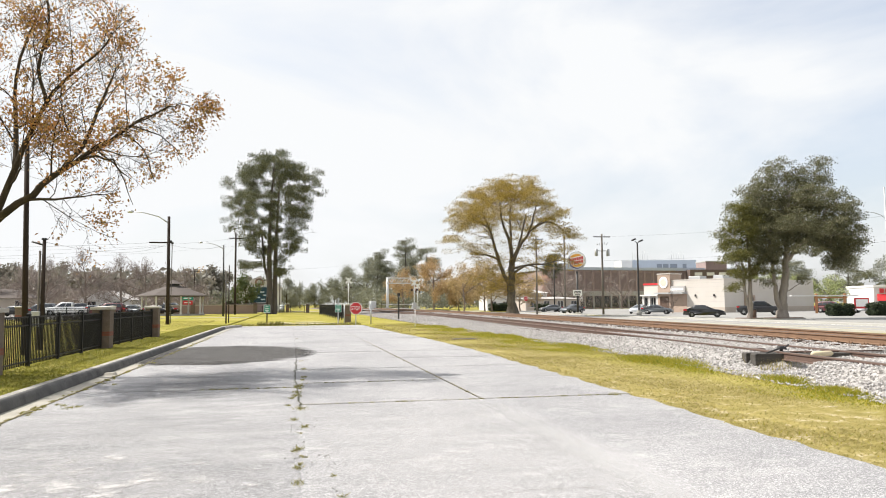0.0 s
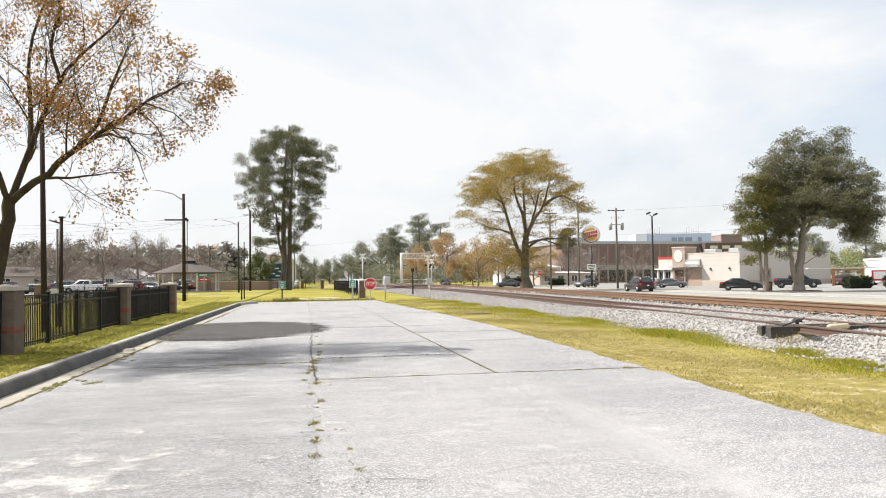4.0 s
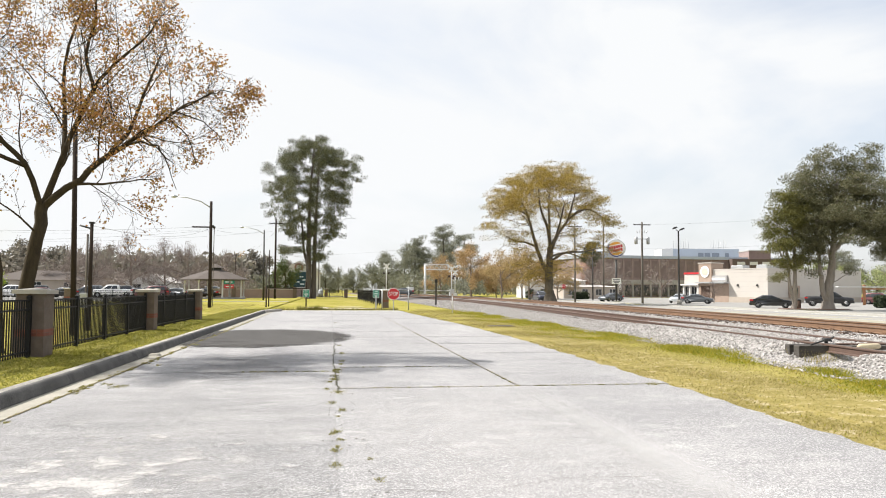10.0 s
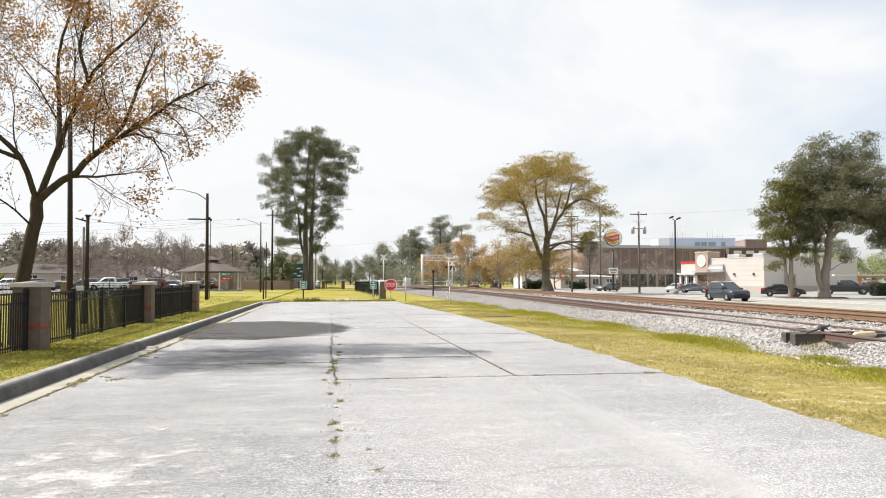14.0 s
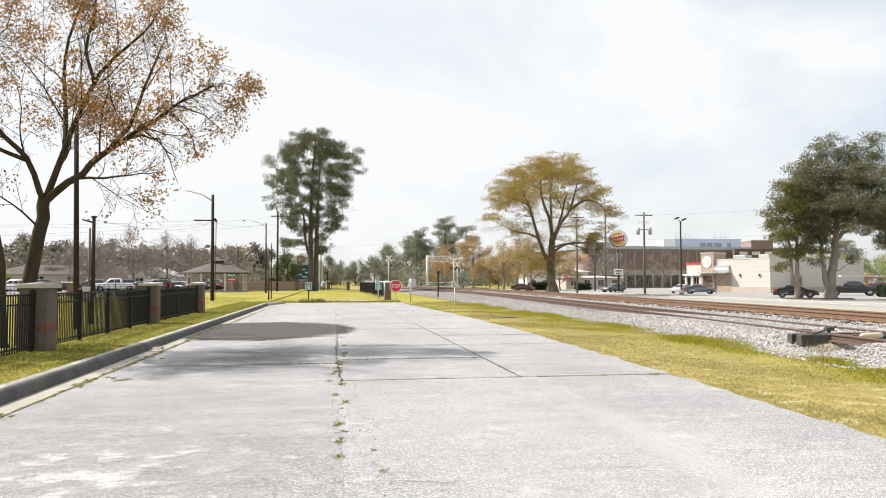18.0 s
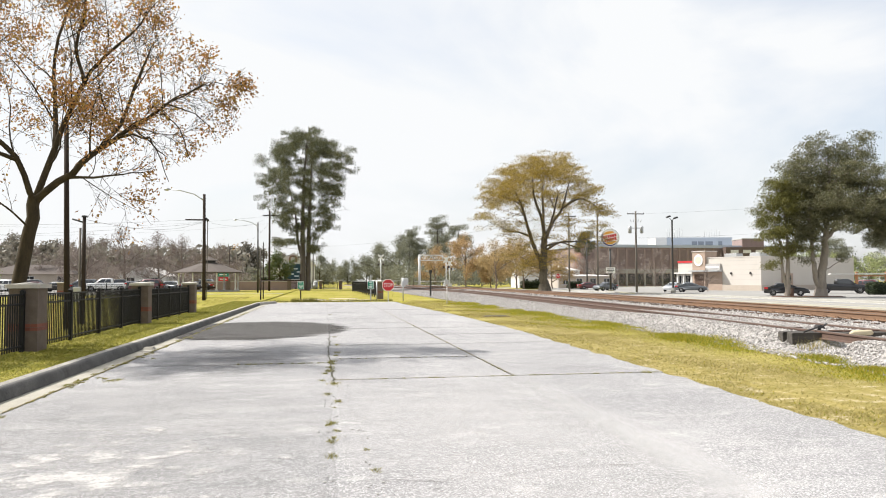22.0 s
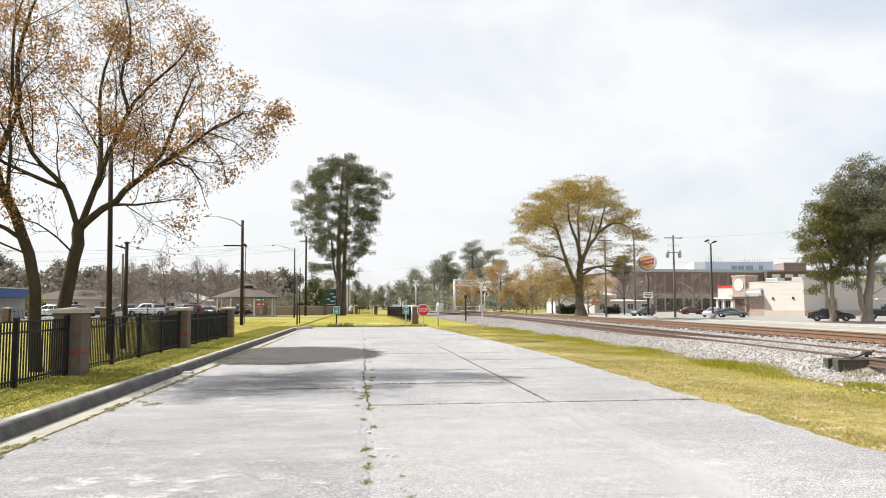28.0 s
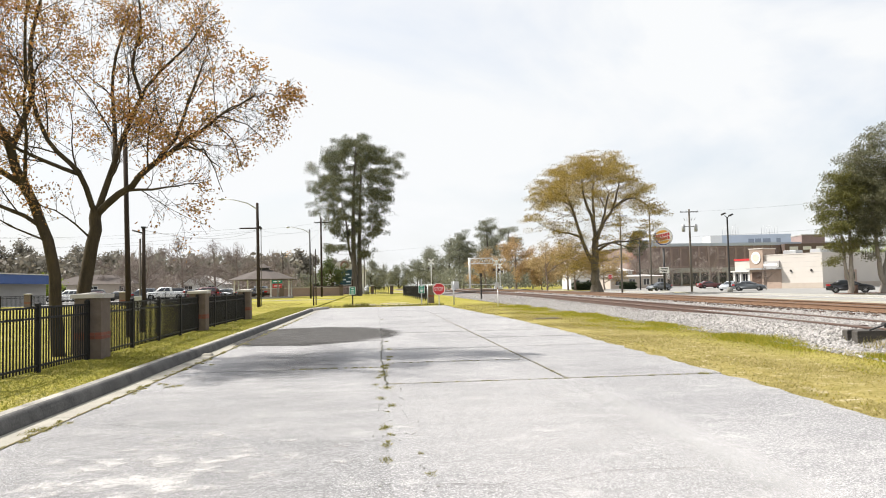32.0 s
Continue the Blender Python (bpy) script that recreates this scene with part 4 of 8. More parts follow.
def build_grass():
    rng = np.random.default_rng(5)
    g = Geo()
    # right verge, thin and dry in the middle, thick at the foot of the ballast
    n = 150000
    y = 4.5 + 52 * rng.random(n) ** 1.7
    e = np.interp(y, (-12, 7, 11, 15, 23, 32, 48, 54), (5.1, 5.25, 5.45, 5.6, 5.85, 5.75, 5.1, 5.0))
    x = e - 0.06 + (9.85 - e) * rng.random(n)
    lump = np.array([noise.noise(Vector((a * 0.5, b * 0.33, 3.1))) + 0.5 * noise.noise(Vector((a * 1.3, b * 0.9, 7.7))) for a, b in zip(x, y)])
    keep = lump + rng.random(n) * 0.9 + 0.16 * (x - 7.4) > 0.24
    x, y, lump = x[keep], y[keep], lump[keep]
    toe = np.clip((x - 8.1) / 1.1, 0, 1)
    h = (0.012 + 0.022 * rng.random(len(x))) * (1 + 1.0 * np.clip(lump, 0, 1)) * (1 + 0.7 * toe + 1.2 * toe * np.clip(lump * 2.2, 0, 1.2))
    lush = rng.random(len(x)) < np.clip((x - 8.0 + 2.2 * lump) / 0.9, 0.03, 0.95)
    dry = Geo()
    blades(dry, x[~lush], y[~lush], np.where(x[~lush] < 6.1, -0.027, -0.004), h[~lush], 0.0035 + 0.0004 * y[~lush], rng, 1.3)
    tagged(part("dry_grass", dry, "grass_straw"), "short straw-coloured grass beside the pavement", "grass", kind="stuff")
    gg = Geo()
    blades(gg, x[lush], y[lush], np.full(lush.sum(), -0.005), h[lush], 0.005 + 0.0005 * y[lush], rng, 0.7)
    # rank clumps at the foot of the ballast
    for cx, cy, rx, ry, top in ((9.0, 17.5, 0.55, 1.3, 0.20), (9.4, 23.5, 0.4, 2.2, 0.16), (9.2, 12.2, 0.5, 1.1, 0.15), (9.3, 31.0, 0.5, 3.0, 0.18), (8.9, 10.6, 0.5, 0.8, 0.12)):
        n = 2600
        px, py = rng.normal(0, 0.5, n), rng.normal(0, 0.5, n)
        blades(gg, cx + px * rx, cy + py * ry, np.full(n, 0.0), top * (0.35 + 0.65 * rng.random(n)) * np.exp(-0.7 * (px * px + py * py)), np.full(n, 0.010), rng, 0.6)
    # left verge between kerb and fence, and the lawn behind it
    n = 52000
    y = 8 + 46 * rng.random(n) ** 1.5
    x = -4.24 - 2.1 * rng.random(n)
    lump = np.array([noise.noise(Vector((a * 1.1, b * 0.5, 5.1))) for a, b in zip(x, y)])
    h = (0.012 + 0.03 * rng.random(n)) * (1 + 0.8 * np.clip(lump, 0, 1))
    vg = Geo()
    blades(vg, x, y, np.full(n, 0.096), h, 0.004 + 0.0004 * y, rng, 1.0)
    tagged(part("verge_grass", vg, "grass_verge"), "olive-green grass strip between kerb and iron fence", "grass", kind="stuff")
    n = 26000
    y = 10 + 60 * rng.random(n) ** 1.3
    x = -6.3 - 16 * rng.random(n)
    blades(g, x, y, np.full(n, 0.096), 0.02 + 0.035 * rng.random(n), 0.005 + 0.0004 * y, rng, 0.9)
    n = 5000
    y = PAVE_END - 0.1 + 34 * rng.random(n) ** 1.6
    x = np.clip(rng.normal(-2, 9, n), -30, 9.2)
    blades(g, x, y, np.full(n, 0.01), 0.015 + 0.03 * rng.random(n), 0.006 + 0.0003 * y, rng, 0.9)
    tagged(part("grass_tufts", g, "grass_blade"), "short dry yellow grass blades on the verges", "grass", kind="stuff")
    tagged(part("lush_grass", gg, "grass_green"), "brighter green grass along the ballast and kerb", "grass", kind="stuff")
    # dry stalks in front of the switch timbers
    n = 260
    stalk = Geo()
    blades(stalk, 9.7 + 1.2 * rng.random(n), 14.05 + rng.normal(0, 0.18, n), np.full(n, 0.03), 0.10 + 0.22 * rng.random(n), np.full(n, 0.006), rng)
    tagged(part("dry_stalks", stalk, "grass_straw"), "dry pale stalks before the switch timbers", "grass", kind="stuff")
    # weeds in the joints
    w = Geo()
    spots = []
    spots += [(0.29, 17.6, 1.1), (0.27, 15.7, 1.2), (0.24, 15.1, 0.9), (0.15, 14.0, 1.5), (0.14, 13.6, 1.3), (0.12, 13.0, 1.2), (0.10, 12.5, 1.5), (0.02, 12.2, 0.9), (0.14, 10.95, 1.5), (0.05, 9.95, 1.0),
              (-0.03, 11.35, 0.7), (0.18, 9.35, 0.9), (0.09, 7.97, 0.9), (0.05, 7.85, 0.6), (0.13, 7.53, 0.6), (0.07, 7.05, 0.8), (0.09, 7.2, 0.4), (0.07, 6.45, 0.8), (0.38, 6.65, 0.35), (0.41, 5.92, 0.6), (0.12, 8.9, 0.3), (0.27, 20.1, 0.9), (0.26, 33.5, 1.0)]
    for k in range(46):
        spots.append((0.3 + 5.0 * rng.random(), 11.385 + rng.normal(0, 0.008), 0.12 + 0.25 * rng.random() ** 2))
    for k in range(30):
        spots.append((-1.6 + 1.7 * rng.random(), 13.8 + rng.normal(0, 0.012), 0.2 + 0.35 * rng.random() ** 2))
    for k in range(26):
        spots.append((0.2 + 2.7 * rng.random(), 14.45 + rng.normal(0, 0.008), 0.12 + 0.2 * rng.random() ** 2))
    for k in range(30):
        spots.append((2.95 + rng.normal(0, 0.006), 11.4 + 16 * rng.random() ** 1.5, 0.12 + 0.2 * rng.random()))
    for k in range(190):
        y = 7 + 30 * rng.random()
        spots.append((-3.64 + rng.normal(0, 0.05), y, 0.25 + 0.45 * rng.random()))
    spots += [(-3.5, 20.5, 1.4), (-3.6, 16.0, 0.9), (-3.3, 15.2, 0.8), (-3.65, 8.6, 1.6), (-3.75, 8.45, 1.3), (-3.2, 11.9, 1.2), (-3.1, 12.0, 0.9), (-3.35, 12.2, 0.8), (5.2, 11.35, 1.1), (-3.6, 24.5, 1.3), (-3.65, 30, 1.2)]
    for x, y, s in spots:
        m = int(20 + 40 * s)
        xs = x + rng.normal(0, 0.028 * s, m)
        ysn = y + rng.normal(0, 0.06 * s, m)
        blades(w, xs, ysn, np.full(m, -0.004), (0.012 + 0.022 * rng.random(m)) * (0.6 + 0.5 * s), np.full(m, 0.006), rng, 1.0)
    # a line of weeds along the far end of the lot
    n = 2600
    x = -4.0 + 9.0 * rng.random(n)
    keep = rng.random(n) < 0.35 + 0.6 * (np.abs(x + 1.4) < 0.9)
    x = x[keep]
    blades(w, x, PAVE_END + rng.normal(0.1, 0.1, len(x)), np.full(len(x), 0.0), 0.08 + 0.16 * rng.random(len(x)) * (1 + (np.abs(x + 1.4) < 0.9)), np.full(len(x), 0.03), rng)
    crumbs = Geo()
    for k in range(170):
        y = 5.0 + 6.3 * rng.random()
        second = rng.random() < 0.4
        x = (0.33 + 0.05 * (9 - y) / 3 if second else 0.10) + rng.normal(0, 0.05)
        r = 0.003 + 0.008 * rng.random() ** 2
        crumbs.box(x - r, x + r, y - r * 1.1, y + r * 0.8, 0.004, 0.006 + r * 0.7, top=0.6)
    tagged(part("asphalt_crumbs", crumbs, "crumb"), "pale broken crumbs of asphalt along the crack", "rubble", kind="stuff")
    tagged(part("weeds", w, "weed"), "green weeds sprouting from the pavement joints", "weeds", kind="stuff")


build_pavement()
build_kerb()
build_bed()
build_road()


# ---------------------------------------------------------------- fence and piers
def build_pier(x, y, z=0.08):
    root = thing("fence_pier", placed(x, y, z), "tan block fence pier with pale cap and red brick band", "pier", "piers of the park fence")
    w = 0.27
    body = part("shaft", Geo().box(-w, w, -w, w, -0.1, 1.30), "pier", root)
    for z0 in (0.44, 0.515):
        for k in range(4):
            a = (-w - 0.004) + k * (2 * w + 0.008) / 4
            part("brick", Geo().box(a + 0.004, a + (2 * w) / 4 - 0.002, -w - 0.005, -w + 0.01, z0, z0 + 0.065), "red_brick", body)
            part("brick", Geo().box(w - 0.01, w + 0.005, a + 0.004, a + (2 * w) / 4 - 0.002, z0, z0 + 0.065), "red_brick", body)
    for k in range(1, 7):
        zc = k * 0.2
        if not 0.4 < zc < 0.6:
            part("joint", Geo().box(-w - 0.002, w + 0.002, -w - 0.002, w + 0.002, zc - 0.004, zc + 0.004), "pier_joint", body)
    c = w + 0.06
    part("cap", Geo().add([(-c, -c, 1.30), (c, -c, 1.30), (c, c, 1.30), (-c, c, 1.30), (-c, -c, 1.38), (c, -c, 1.38), (c, c, 1.38), (-c, c, 1.38), (0, 0, 1.425)],
                          [(3, 2, 1, 0), (0, 1, 5, 4), (1, 2, 6, 5), (2, 3, 7, 6), (3, 0, 4, 7), (4, 5, 8), (5, 6, 8), (6, 7, 8), (7, 4, 8)]), "pier_cap", root, "pale stone cap")
    return root


def build_fence(x0, y0, x1, y1, panels, z=0.08):
    """Black iron panels with pickets between square posts, from one end to the other."""
    ln = math.hypot(x1 - x0, y1 - y0)
    turn = math.degrees(math.atan2(y1 - y0, x1 - x0))
    root = thing("iron_fence", placed(x0, y0, z, turn), "black iron picket fence with square posts beside the lawn", "fence", "fence runs of the park")
    step = ln / panels
    picket = None
    for k in range(panels + 1):
        x = min(max(k * step, 0.03), ln - 0.03)
        post = part("post", Geo().box(x - 0.042, x + 0.042, -0.042, 0.042, -0.1, 1.24), "black_iron", root)
        part("post_cap", Geo().box(x - 0.05, x + 0.05, -0.05, 0.05, 1.24, 1.275, top=0.3), "black_iron", post)
    for zz in (0.14, 0.98, 1.17):
        part("rail", Geo().box(0, ln, -0.018, 0.018, zz - 0.018, zz + 0.018), "black_iron", root)
    n = int(ln / 0.112)
    for k in range(n):
        x = (k + 0.5) * ln / n
        if picket is None:
            picket = part("picket", Geo().box(-0.011, 0.011, -0.011, 0.011, 0.06, 1.18), "black_iron", root).data
            root.children[-1].matrix_basis = pose(x, 0, 0)
        else:
            ob = new("picket", picket)
            ob.parent = root
            ob.matrix_basis = pose(x, 0, 0)
    return root


PIERS = [(-5.98, 6.6), (-6.0, 16.35), (-6.1, 26.3), (-6.05, 35.0)]
for p in PIERS:
    build_pier(*p)
for (xa, ya), (xb, yb), n in zip(PIERS, PIERS[1:], (4, 4, 4)):
    build_fence(xa, ya + 0.28, xb, yb - 0.28, n)


# ---------------------------------------------------------------- poles and lamps
def street_lamp(x, y, z, height, reach, material, label, crossarm=0.0, r=0.13, group=""):
    root = thing("street_lamp", placed(x, y, z), label, "street lamp", group)
    part("pole", Geo().tube([(0, 0, -0.2), (-0.02, 0, height * 0.5), (-0.05, 0, height)], [r, r * 0.85, r * 0.7], 10), material, root)
    if reach:
        pts = [(-0.05, 0, height - 0.5), (-0.05 + reach * 0.25, 0, height - 0.02), (-0.05 + reach * 0.6, 0, height + 0.25), (-0.05 + reach * 0.85, 0, height + 0.32)]
        arm = part("arm", Geo().tube(pts, [0.05, 0.045, 0.04, 0.035], 6), "galv", root)
        s = 1 if reach > 0 else -1
        part("lamp_head", Geo().tube([(-0.05 + reach * 0.85, 0, height + 0.32), (-0.05 + reach * 0.92, 0, height + 0.33), (-0.05 + reach, 0, height + 0.29)], [0.05, 0.13, 0.06], 8), "galv", arm)
    if crossarm:
        part("crossarm", Geo().box(-crossarm, 0.3, -0.05, 0.05, height - 2.0, height - 1.9), "pole_wood", root)
        part("bracket", Geo().bar((0.25, 0, height - 2.05), (0.1, 0, height - 1.8), 0.09, 6), "dark_metal", root)
        part("conduit", Geo().bar((0.22, 0, height - 1.95), (0.2, 0, 0.1), 0.03, 5), "pole_grey", root)
    return root


def wire(points_a, points_b, sag, r=0.007, label="thin black overhead wire between poles"):
    a, b = Vector(points_a), Vector(points_b)
    pts = []
    for k in range(15):
        u = k / 14
        p = a.lerp(b, u)
        p.z -= sag * 4 * u * (1 - u)
        pts.append(p)
    tagged(part("overhead_wire", Geo().tube(pts, [r] * 15, 3), "dark_metal"), label, "wire", "overhead wires")


street_lamp(-8.9, 57.5, 0.1, 8.0, -2.9, "pole_wood", "dark wooden lamp pole with curved arm and crossarm", crossarm=1.4, r=0.14)
street_lamp(-8.3, 96, 0.1, 8.9, -3.0, "dark_metal", "dark metal street lamp with a long curved arm", r=0.12)
street_lamp(74.7, 80.7, -0.42, 16.5, 0, "galv", "tall slim grey pole beside the restaurant lot", r=0.12)
street_lamp(74.9, 80.9, -0.42, 12.9, -2.8, "galv", "grey street lamp with a curved arm", r=0.09)


def plain_pole(x, y, z, height, r, material, label, arms=(), lean=0.0):
    root = thing("utility_pole", placed(x, y, z), label, "utility pole")
    part("pole", Geo().tube([(0, 0, -0.2), (lean * 0.5, 0, height * 0.5), (lean, 0, height)], [r, r * 0.88, r * 0.75], 10), material, root)
    for za, half in arms:
        arm = part("crossarm", Geo().box(lean - half, lean + half, -0.06, 0.06, za, za + 0.12), "pole_wood", root)
        for k in range(4):
            xx = lean - half * 0.95 + k * half * 0.633
            part("insulator", Geo().tube([(xx, 0, za + 0.12), (xx, 0, za + 0.2), (xx, 0, za + 0.3)], [0.03, 0.06, 0.04], 6), "galv", arm)
    return root


plain_pole(-7.55, 23.5, 0.1, 6.3, 0.085, "pole_wood", "dark brown wooden utility pole behind the fence", lean=-0.12)
stub = plain_pole(-7.9, 26.1, 0.1, 3.6, 0.07, "pole_wood", "short dark service pole with ivy round its foot")
part("bracket", Geo().bar((-0.05, 0, 3.4), (-0.38, 0, 3.5), 0.03, 5), "dark_metal", stub)
part("pole_cap", Geo().box(-0.075, 0.085, -0.075, 0.075, 3.56, 3.62, top=0.8), "dark_metal", stub)
part("conduit", Geo().bar((-0.11, -0.03, 0.0), (-0.11, -0.03, 3.2), 0.035, 8), "pole_grey", stub, "grey steel conduit")
part("meter_box", Geo().box(-0.26, -0.03, -0.22, -0.10, 0.75, 1.25, bevel=0.02), "galv", stub, "grey meter box")
up = plain_pole(46.75, 105.8, -0.4, 12.4, 0.17, "pole_grey", "grey wooden utility pole with transformers beside the road", arms=((11.9, 1.35),))
for s in (-0.95, 0.95):
    can = part("transformer", Geo().tube([(s, 0, 9.0), (s, 0, 9.05), (s, 0, 10.0), (s, 0, 10.1)], [0.18, 0.26, 0.26, 0.18], 10), "galv", up)
    part("hanger", Geo().bar((0, 0, 9.8), (s * 0.8, 0, 9.8), 0.05, 5), "dark_metal", can)
    for q in (0.35, 0.75):
        part("cutout", Geo().bar((s * q, 0, 10.7), (s * q * 1.25, -0.1, 11.1), 0.045, 5), "galv", up)
plain_pole(39.8, 116.5, -0.4, 13.0, 0.15, "pole_grey", "grey utility pole with a crossarm behind the tree", arms=((12.4, 1.2),))
plain_pole(47.6, 124, -0.4, 14.3, 0.15, "pole_grey", "tall plain grey utility pole")
plain_pole(52.7, 143.3, -0.4, 11.0, 0.14, "dark_metal", "dark lamp post before the brick building")
plain_pole(-8.1, 112.8, 0.1, 12.0, 0.17, "pole_wood", "tall brown utility pole near the pine", arms=((11.2, 1.0),))
plain_pole(-4.85, 61.0, 0.05, 4.6, 0.05, "pole_wood", "thin brown pole at the end of the lot")
plain_pole(-2.1, 142.3, 0.1, 8.6, 0.12, "pole_grey", "slim grey pole behind the pine")
plain_pole(3.4, 303, 0.1, 10.5, 0.25, "pole_grey", "far utility pole beside the street")
plain_pole(-21.6, 176, 0.1, 9.6, 0.18, "pole_wood", "far wooden utility pole", arms=((9.0, 1.2),))
plain_pole(-12.5, 150, 0.1, 8.0, 0.12, "pole_grey", "slim grey pole near the street")
wire((-8.9, 57.5, 6.1), (-7.9, 26.1, 3.6), 0.5)
wire((-8.9, 57.5, 6.0), (-8.1, 112.8, 11.3), 0.8)
wire((-8.1, 112.8, 11.3), (-60, 120, 10.5), 1.2, 0.009)
wire((-8.9, 57.5, 6.2), (-60, 75, 8.5), 1.0, 0.008)
wire((-8.9, 57.5, 5.9), (-60, 82, 7.2), 1.0, 0.008)
wire((-21.6, 176, 9.2), (39.8, 116.5, 11.9), 1.6, 0.009)
wire((46.75, 105.8, 11.6), (74.7, 62, 12.0), 0.8, 0.009)
wire((46.75, 105.8, 7.9), (74.7, 62, 9.4), 0.9, 0.009)
wire((-21.6, 176, 8.6), (-8.1, 112.8, 10.2), 0.8, 0.009)
wire((-8.1, 112.8, 10.2), (-60, 112, 8.4), 1.0, 0.009)

lot = thing("lot_lamp", placed(49.85, 100.2, -0.4), "black twin-headed lot lamp on a square pole", "lot lamp")
part("pole", Geo().box(-0.1, 0.1, -0.1, 0.1, 0, 10.6, top=0.8), "dark_metal", lot)
part("base", Geo().tube([(0, 0, -0.1), (0, 0, 0.7)], [0.35, 0.33], 12), "concrete", lot, "round concrete base")
for s in (-1, 1):
    head = part("lamp_head", Geo().box(-0.34, 0.34, -0.2, 0.2, -0.1, 0.1, top=0.8), "dark_metal", lot)
    head.matrix_basis = pose(s * 0.55, 0, 11.0 - 0.08 * s, 0, -22, 12)
    part("bracket", Geo().bar((0, 0, 10.55), (s * 0.4, 0, 10.85), 0.05, 6), "dark_metal", lot)


# ---------------------------------------------------------------- signs
def lettering(text, size, material, m, parent):
    cu = bpy.data.curves.new("lettering", "FONT")
    cu.body, cu.size, cu.extrude, cu.align_x, cu.align_y = text, size, 0.004, "CENTER", "CENTER"
    tmp = new("lettering_source", cu)
    bpy.context.view_layer.update()
    me = bpy.data.meshes.new_from_object(tmp.evaluated_get(bpy.context.evaluated_depsgraph_get()))
    bpy.data.objects.remove(tmp)
    bpy.data.curves.remove(cu)
    me.materials.clear()
    me.materials.append(M[material])
    ob = new("lettering", me)
    ob.parent = parent
    ob.matrix_basis = m
    return ob


def octagon(r):
    return [(r / math.cos(math.pi / 8) * math.cos(math.pi / 8 + k * math.pi / 4), r / math.cos(math.pi / 8) * math.sin(math.pi / 8 + k * math.pi / 4)) for k in range(8)]


def stop_sign(x, y, z, turn, half, centre):
    root = thing("stop_sign", placed(x, y, z, turn), "red octagonal stop sign with white rim on a post", "stop sign")
    part("post", Geo().box(-0.03, 0.03, 0.0, 0.05, -0.1, centre + half * 0.8), "galv", root)
    face = part("panel", Geo().prism([(a, b + centre) for a, b in octagon(half)], "y", -0.012, 0.0), "white_sign", root, "white rim")
    part("field", Geo().prism([(a, b + centre) for a, b in octagon(half * 0.92)], "y", -0.017, -0.0122), "red", face, "red field")
    t = lettering("STOP", half * 0.66, "white_sign", pose(0, -0.021, centre, 90, 0, 0), face)
    t.scale = (0.95, 1.35, 1)
    return root


stop_sign(4.55, 53.2, 0.0, -4, 0.43, 1.20)
stop_sign(42.9, 132, -0.3, 8, 0.45, 2.6)


def green_sign(x, y, z, turn, tall, wood):
    root = thing("post_sign", placed(x, y, z, turn), "small green and white notice on a thin post", "sign", "green notices")
    part("post", Geo().box(-0.045, 0.045, -0.02, 0.06, -0.1, tall), wood, root)
    p = part("panel", Geo().box(-0.23, 0.23, -0.045, -0.025, 0.92, 1.5), "white_sign", root, "white panel edge")
    part("field", Geo().box(-0.205, 0.205, -0.052, -0.0455, 0.945, 1.475), "green_sign", p, "green field")
    for zz, w in ((1.38, 0.11), (1.22, 0.14), (1.10, 0.14), (1.02, 0.08)):
        part("text_bar", Geo().box(-w, w, -0.056, -0.0522, zz - 0.02, zz + 0.025), "white_sign", p)
    return root


green_sign(-1.72, 55.6, 0.0, 0, 2.05, "pole_wood")
green_sign(3.38, 54.6, 0.0, -3, 1.95, "galv")
bar = thing("barrier", placed(0, 0, 0), "grey pipe gate with posts across the end of the lot", "gate")
for x, y, h in ((5.75, 54.3, 1.75), (3.85, 54.9, 1.55)):
    part("post", Geo().bar((x, y, -0.1), (x, y, h), 0.045, 8), "galv", bar)
part("rail", Geo().bar((3.4, 54.7, 1.52), (5.75, 54.3, 1.5), 0.03, 6), "galv", bar)
marker = thing("track_marker", placed(10.2, 71.0, 0.0), "black square trackside post", "post")
part("post", Geo().box(-0.07, 0.07, -0.07, 0.07, -0.1, 2.35, top=0.85), "dark_metal", marker)
part("plate", Geo().box(-0.13, 0.13, -0.10, 0.10, 2.2, 2.55), "dark_metal", marker)
marker2 = thing("track_marker", placed(7.9, 47.5, 0.0), "thin white marker stake in the grass", "stake")
part("post", Geo().bar((0, 0, -0.1), (0, 0, 1.15), 0.025, 6), "white_paint", marker2)
part("tip", Geo().bar((0, 0, 1.15), (0, 0, 1.25), 0.03, 6), "orange", marker2)


